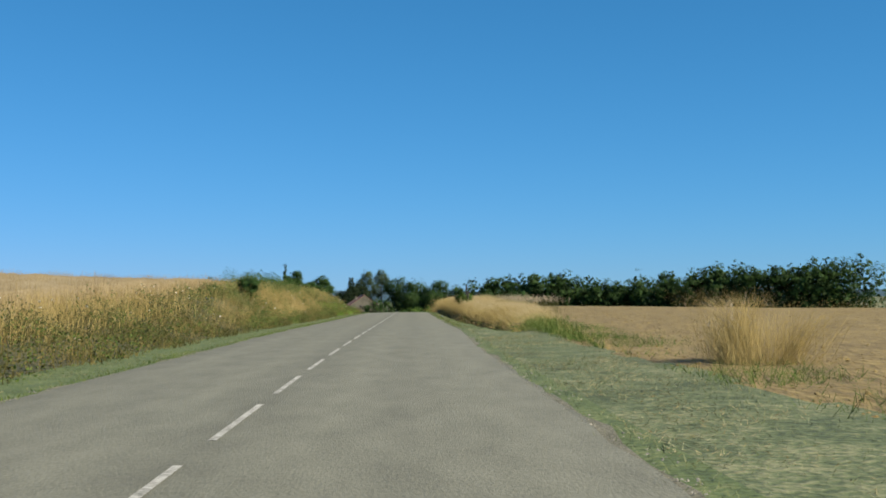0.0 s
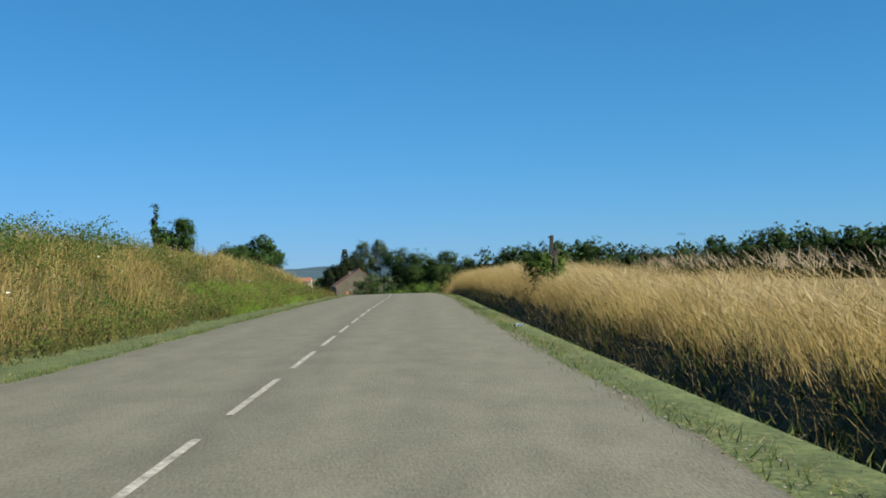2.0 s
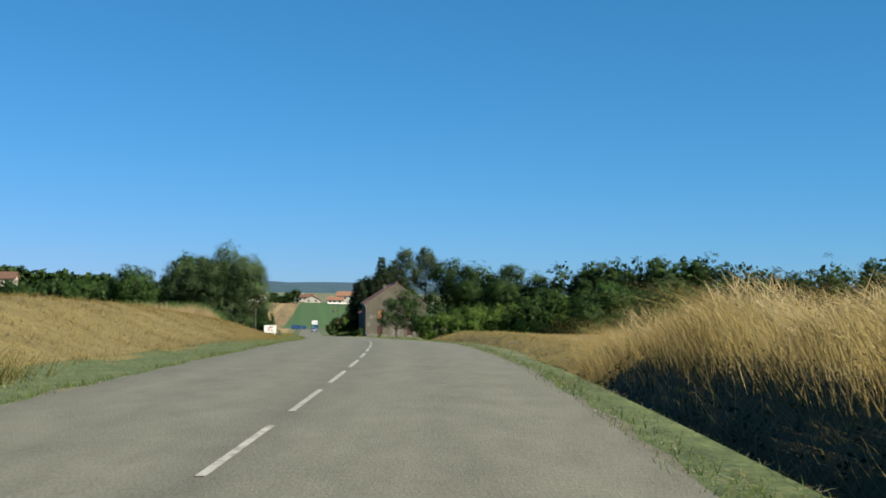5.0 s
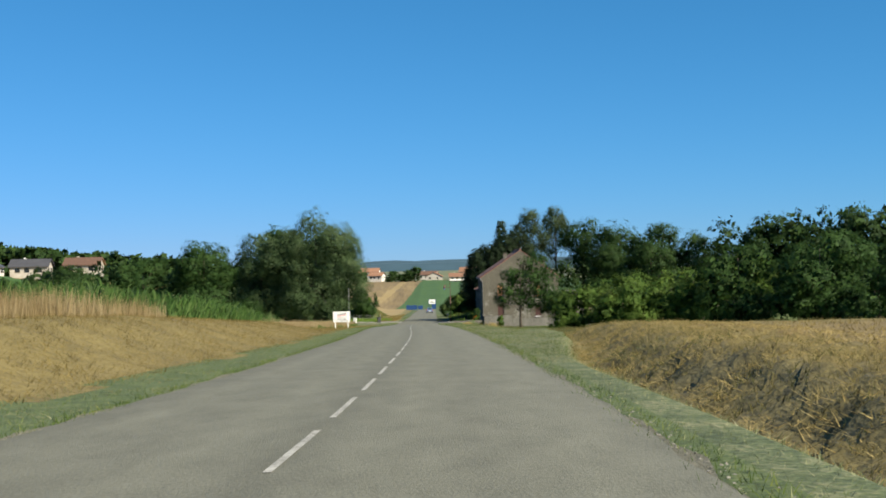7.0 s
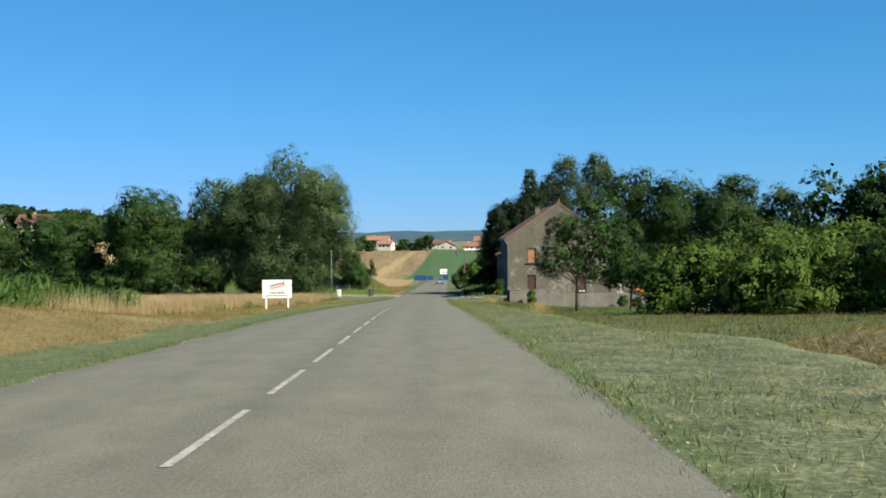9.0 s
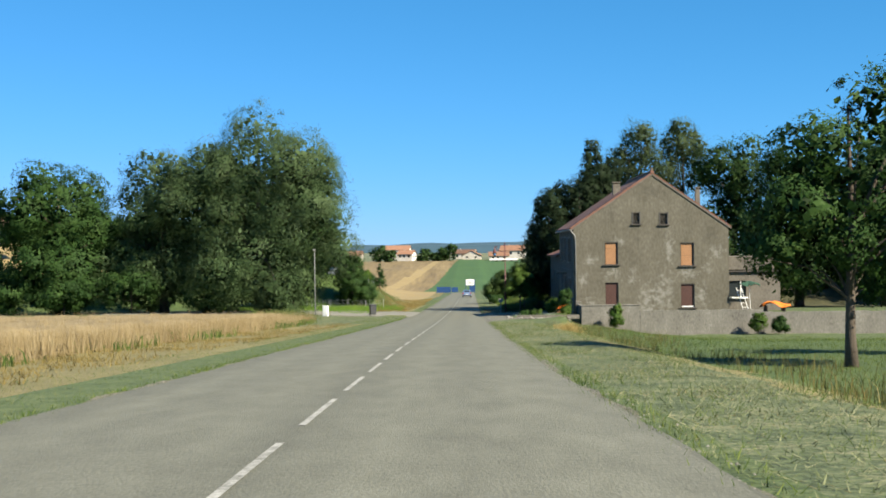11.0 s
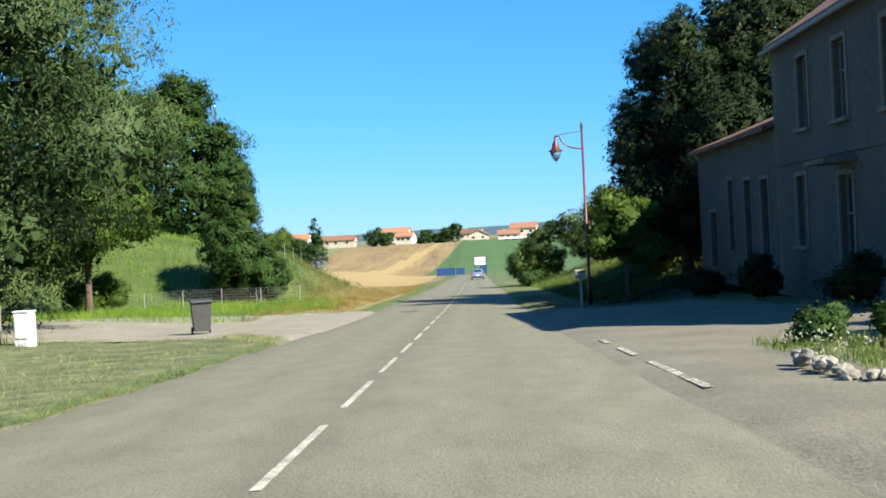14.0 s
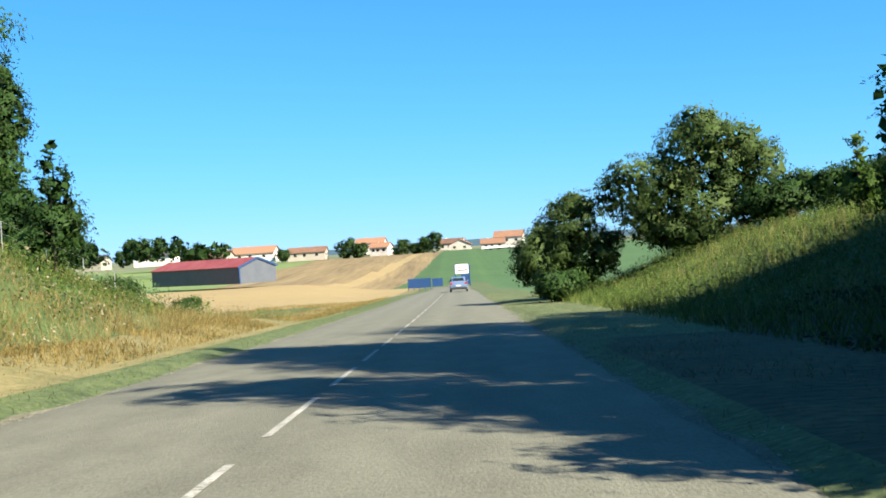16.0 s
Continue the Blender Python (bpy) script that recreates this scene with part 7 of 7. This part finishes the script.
part("roof", prism([(bw / 2, bp_ + 0.02), (bw + 0.3, be - 0.05), (bw + 0.3, be + 0.1), (bw / 2, bp_ + 0.14)], blen + 0.5, None, BM @ pose(0, -0.15, 0)), M["barn_roof"], barn)
part("blue_trim", prism([(-0.35, be - 0.25), (bw / 2, bp_ - 0.18), (bw + 0.35, be - 0.25), (bw + 0.35, be + 0.12), (bw / 2, bp_ + 0.2), (-0.35, be + 0.12)], 0.08, None, BM @ pose(0, -0.24, 0)), M["blue_paint"], barn, "blue verge trim")
bm = box((0.25, 0.25, be), (0.02, 0.02, be / 2))
bmesh.ops.transform(bm, matrix=BM, verts=bm.verts)
part("corner_post", bm, M["blue_paint"], barn)


# ---- the village on the hill ----
def cottage(x, y, z, turn, w, d, h, pitch, roof_mat, label, wall_mat="village_wall", gable=True):
    root = thing("village_house", pose(x, y, z, 0, 0, turn), label, "house", "houses on the hill")
    pk = h + w / 2 * math.tan(radians(pitch))
    part("wall", prism([(-w / 2, -1), (w / 2, -1), (w / 2, h), (0, pk), (-w / 2, h)], d, None, pose(0, -d / 2, 0)), M[wall_mat], root)
    for sgn in (-1, 1):
        e = [(sgn * (w / 2 + 0.5), h - 0.35), (0, pk + 0.05), (0, pk + 0.3), (sgn * (w / 2 + 0.5), h - 0.1)]
        part("roof", prism(e if sgn < 0 else [(a, b) for a, b in e][::-1], d + 1.0, None, pose(0, -d / 2 - 0.5, 0)), M[roof_mat], root)
    for xx in (-w * 0.25, w * 0.22):
        win = part("window", box((1.2, 0.1, 1.2), (xx, -d / 2 - 0.02, h * 0.55), 0.02), M["glass"], root)
        part("window_frame", box((1.4, 0.06, 0.1), (xx, -d / 2 - 0.06, h * 0.55 - 0.65)), M["white_paint"], win)
    for yy in (-d * 0.28, d * 0.05, d * 0.3):
        for sgn in (-1, 1):
            part("window", box((0.1, 1.3, 1.2), (sgn * (w / 2 + 0.02), yy, h * 0.55), 0.02), M["glass"], root)
    part("chimney", box((0.6, 0.6, 1.5), (w * 0.18, d * 0.2, pk - 0.1), 0.02), M["village_wall"], root)
    return root


BEND = np.array([-49.85, 368.11, -11.78])
BEND_HEADING = radians(10.75)


def hillside(a, d, z):
    """a degrees to the right of the road's last heading, d metres beyond the last bend."""
    h = BEND_HEADING - radians(a)
    return BEND[0] - d * math.sin(h), BEND[1] + d * math.cos(h), BEND[2] + z


TILE_R, BROWN_R = "orange tile roof", "brown tile roof"
for a, d, z, turn, w, dd, h, roof, label in (
        (0.1, 545, -2.4, 8, 10.5, 12, 3.0, "village_roof", "white gabled house with an orange tile roof on the hill"),
        (-0.35, 560, -2.0, 95, 9, 13, 3.6, "village_roof", "pale house with a long orange tile roof"),
        (1.75, 530, -2.6, 100, 9, 11, 2.8, "village_roof", "low white house with a brown tile roof"),
        (2.6, 560, -1.0, 92, 12, 14, 4.0, "village_roof", "large house with a tall orange tile roof"),
        (-4.4, 560, -0.4, 95, 10, 14, 4.6, "village_roof", "pale two-storey house with an orange roof"),
        (-3.9, 540, -1.4, 85, 8, 9, 3.2, "village_roof", "small house with an orange roof"),
        (-7.6, 520, -1.4, 98, 9, 17, 3.0, "village_roof", "long white house with a brown roof"),
        (-10.2, 510, -0.6, 96, 12, 19, 3.2, "village_roof", "broad white villa with an orange hipped roof"),
        (-12.3, 500, -0.9, 92, 10, 16, 3.0, "village_roof", "house with a brown roof and orange wall"),
        (-15.0, 505, 0.6, 94, 10, 17, 3.2, "slate", "white house with a dark slate roof"),
        (-18.0, 490, 0.4, 90, 9, 12, 3.0, "slate", "white house with a pale grey roof"),
        (-22.0, 520, 3.0, 90, 9, 13, 4.0, "village_roof", "white house with an orange roof")):
    cottage(*hillside(a, d, z), turn, w, dd, h, 24, roof, label)
for ss, uu, z, turn, w, dd, roof, label in ((462, -119, -3.4, 20, 6, 8, "slate", "white house with a grey roof beyond the maize"), (472, -111, -3.4, 108, 7, 10, "slate", "low house with a dull grey roof beyond the maize"),
                                            (478, -98, -3.2, 105, 7, 9.5, "village_roof", "white house with an orange tile roof beyond the maize")):
    x, y = spot_xy(ss, uu)
    cottage(float(x), float(y), z, turn, w, dd, 2.6, 26, roof, label)
cottage(*hillside(2.1, 505, -3.4), 98, 4, 14, 1.6, 8, "village_wall", "long low white garden building")
for k, (a, d, z, h, r) in enumerate(((-5.7, 520, -2.6, 9, 5.0), (-5.0, 515, -3.0, 6.5, 4.0), (-2.9, 525, -2.8, 7, 4.5), (-1.75, 520, -3.0, 8, 3.5), (-1.3, 520, -2.8, 9.5, 4.5), (-2.2, 530, -2.8, 5, 3), (3.9, 520, -3.2, 9, 5), (-8.9, 500, -1.8, 5, 3), (-13.6, 510, -0.5, 6, 4), (-16.6, 510, 0, 7, 4), (-20, 505, 0.5, 8, 5))):
    x, y, z = hillside(a, d, z)
    gen = np.random.default_rng(300 + k)
    root = thing("garden_tree", pose(x, y, z), "round dark tree among the village houses", "tree", "trees among the houses")
    v, t, c, nrm = crown_arrays([(0, 0, h * 0.5, r, r, h * 0.5), (r * 0.4, 0, h * 0.7, r * 0.6, r * 0.6, h * 0.35)], 90, 22, 0.6, gen, 1.0)
    tri_object("crown", v, t, M["leaf_wood"], root, normals=nrm)
    part("trunk", limbs(h, 0.3, c[:4], gen), M["bark"], root)
gen = np.random.default_rng(11)
# a copse behind the row of trees, hedges beyond the maize, woods on the slopes
places = []
for k in range(46):
    ss, uu = gen.uniform(364, 392) + 0.25 * k, -34 - 1.75 * k + gen.uniform(-2, 2)
    x, y, z = ground(ss, uu)
    top = np.interp(uu, [-120, -77, -65, -32], [-2.0, -1.5, 0.3, 0.3]) - gen.uniform(0, 3.2)
    places.append((x, y, z - 0.2, top - z, gen.uniform(2.6, 4.4)))
far_wood("copse", places, "dark copse behind the row of trees", M["leaf_wood"], 0.5, 20, 34)
places = []
for k in range(130):
    f = gen.uniform(0, 1)
    ss, uu = 505 + 40 * f + gen.uniform(0, 34), -215 + 135 * f + gen.uniform(-6, 6)
    x, y, z = ground(ss, uu)
    top = np.interp(uu, [-215, -141, -120, -89], [14.0, 7.4, 4.6, 3.0]) - gen.uniform(0, 2.5)
    places.append((x, y, z - 0.4, max(top - z, 4.0), gen.uniform(4, 6.5)))
far_wood("woodland", places, "wooded hilltop beyond the maize", M["leaf_wood"], 1.3, 14, 24)
places = []
for k in range(70):
    a, d = gen.uniform(-40, -12), gen.uniform(330, 470)
    x, y, z = hillside(a, d, 0)
    places.append((x, y, -12.5 + (d - 330) * 0.03 + max(0, -a - 14) * 0.22, gen.uniform(4, 9), gen.uniform(2.5, 5)))
far_wood("hedgerow", places, "scattered trees and hedges below the village", M["leaf_wood"], 0.9, 14, 22)
places = []
for k in range(150):
    a, d = gen.uniform(-48, -19), gen.uniform(1000, 1250)
    x, y, z = hillside(a, d, 0)
    places.append((x, y, -9 + 26 * math.exp(-((a + 34) / 9.0) ** 2) + (d - 1000) * 0.02, gen.uniform(12, 18), gen.uniform(10, 17)))
far_wood("woodland", places, "wooded hill beyond the village", M["leaf_wood"], 4.0, 10, 16)


def ridge(name, d0, base, amp, a0, a1, seed, mat, label):
    n = 120
    gen = np.random.default_rng(seed)
    ph = gen.uniform(0, 6.28, 6)
    vs = []
    for i, a in enumerate(np.linspace(a0, a1, n)):
        h = base + amp * sum(math.sin(a * f * 0.33 + ph[j]) / (1 + j) for j, f in enumerate((0.35, 0.8, 1.7, 3.1, 6.3, 12.0)))
        for dd, hh in ((d0, -40), (d0 + 60, h * 0.7), (d0 + 160, h), (d0 + 420, h * 0.6 - 10)):
            x, y, z = hillside(a, dd, hh)
            vs.append((x, y, z))
    f = [(i * 4 + j, i * 4 + 4 + j, i * 4 + 5 + j, i * 4 + 1 + j) for i in range(n - 1) for j in range(3)]
    tagged(mesh_object(name, vs, f, mat, smooth=True), label, "hills", kind="structure")


# far ridges, hazy by colour alone
ridge("backdrop", 3900, 14, 7, -60, 70, 3, M["ridge"], "wooded ridge on the horizon, coloured blue for haze")
ridge("backdrop", 2900, 5, 5, -60, 70, 8, M["ridge"], "nearer ridge with haze put into its blue-green colour")


# ---- cars ----
def car(m, paint, label):
    root = thing("car", m, label, "car")
    body = [(-2.1, 0.3), (2.05, 0.3), (2.15, 0.55), (2.05, 0.8), (1.1, 0.98), (0.35, 1.42), (-0.4, 1.5), (-1.3, 1.46), (-1.85, 1.12), (-2.1, 1.0), (-2.16, 0.6)]
    bm = prism(body, 1.74, None, Matrix(((0, 1, 0, -0.87), (1, 0, 0, 0), (0, 0, 1, 0), (0, 0, 0, 1))))
    for v in bm.verts:
        if v.co.z > 1.05:
            v.co.x *= 0.8
    bmesh.ops.recalc_face_normals(bm, faces=bm.faces)
    bmesh.ops.bevel(bm, geom=[e for e in bm.edges], offset=0.05, segments=2, affect="EDGES", profile=0.6)
    part("body", bm, paint, root, smooth=True)
    part("rear_window", prism([(-0.56, 0), (0.56, 0), (0.5, 0.4), (-0.5, 0.4)], 0.03, None, pose(0, -1.86, 1.1, -37, 0, 0)), M["glass"], root)
    for x in (-0.73, 0.73):
        part("tail_lamp", box((0.22, 0.1, 0.2), (x, -2.1, 0.9), 0.03), M["lamp_red"], root, "red tail lamp")
        part("side_window", prism([(-1.5, 1.08), (0.75, 1.08), (0.3, 1.38), (-1.25, 1.4)], 0.02, None, Matrix(((0, 1, 0, x * 1.06), (1, 0, 0, 0), (0, 0, 1, 0), (0, 0, 0, 1)))), M["glass"], root)
        part("mirror", box((0.16, 0.1, 0.12), (x * 1.32, 0.75, 1.05), 0.03), paint, root)
    part("bumper", box((1.6, 0.1, 0.2), (0, -2.15, 0.42), 0.04), M["bin_plastic"], root)
    part("number_plate", box((0.5, 0.015, 0.11), (0, -2.19, 0.68)), M["white_paint"], root)
    for x in (-0.8, 0.8):
        for y in (-1.35, 1.3):
            wh = part("wheel", tube([(x - 0.09, y, 0.31), (x + 0.09, y, 0.31)], 0.31, 18), M["rubber"], root)
            part("rim", tube([(x - 0.1, y, 0.31), (x + 0.1, y, 0.31)], 0.19, 12), M["zinc"], wh)
    return root


car(at(474, -0.1, 0.06), M["car_paint"], "light blue-grey hatchback standing on the road")

# ---- road markings ----
MARK_NO = [-40, 0, 3, 6, 9, 12, 15, 17, 20, 34, 37, 39, 42, 44, 47, 60, 65, 68, 71, 73, 76, 79, 81, 84, 120]
MARK_AT = [-150, 8.23, 20.15, 31.5, 42.72, 54.49, 67.27, 76.11, 89.21, 147.13, 160.55, 169.33, 182.07, 190.71, 203.54, 258.67, 279.71, 292.36, 305.0, 313.55, 326.19, 338.8, 347.24, 360.06, 515.5]
for k in range(-4, 108):
    s0, s1 = np.interp([k, k + 0.69], MARK_NO, MARK_AT)
    strip("lane_marking", np.linspace(s0, s1, 5), -1.585, -1.515, M["paint"], 0.036, road, cross=2)
for s0, s1 in ((326.4, 330.0), (331.2, 333.0), (334.2, 335.4)):
    strip("edge_marking", np.linspace(s0, s1, 9), 1.87 + 0.003 * np.sin(np.arange(9) * 2.1), 1.97 + 0.003 * np.sin(np.arange(9) * 1.7), M["old_paint"], 0.031, road, cross=2, follow=True)

# ---- roof tiles of the house: the rows seen at the verge ----
tm = bmesh.new()
box((0.42, 0.235, 0.03), (0, 0, 0), bm=tm, turn=(0, -3, 0))
first = None
for i in range(17):
    for j in range(14):
        m = pose(-0.17 + (i * 0.405) * math.cos(slope), 0.08 + j * 0.25, EAVE - 0.17 * math.tan(slope) + 0.165 + i * 0.405 * math.sin(slope), 0, -math.degrees(slope), 0)
        if first is None:
            first = part("tile", tm, M["tile"], ROOF_L)
            ob = first
        else:
            ob = new("tile", first.data)
            ob.parent = ROOF_L
        ob.matrix_local = m
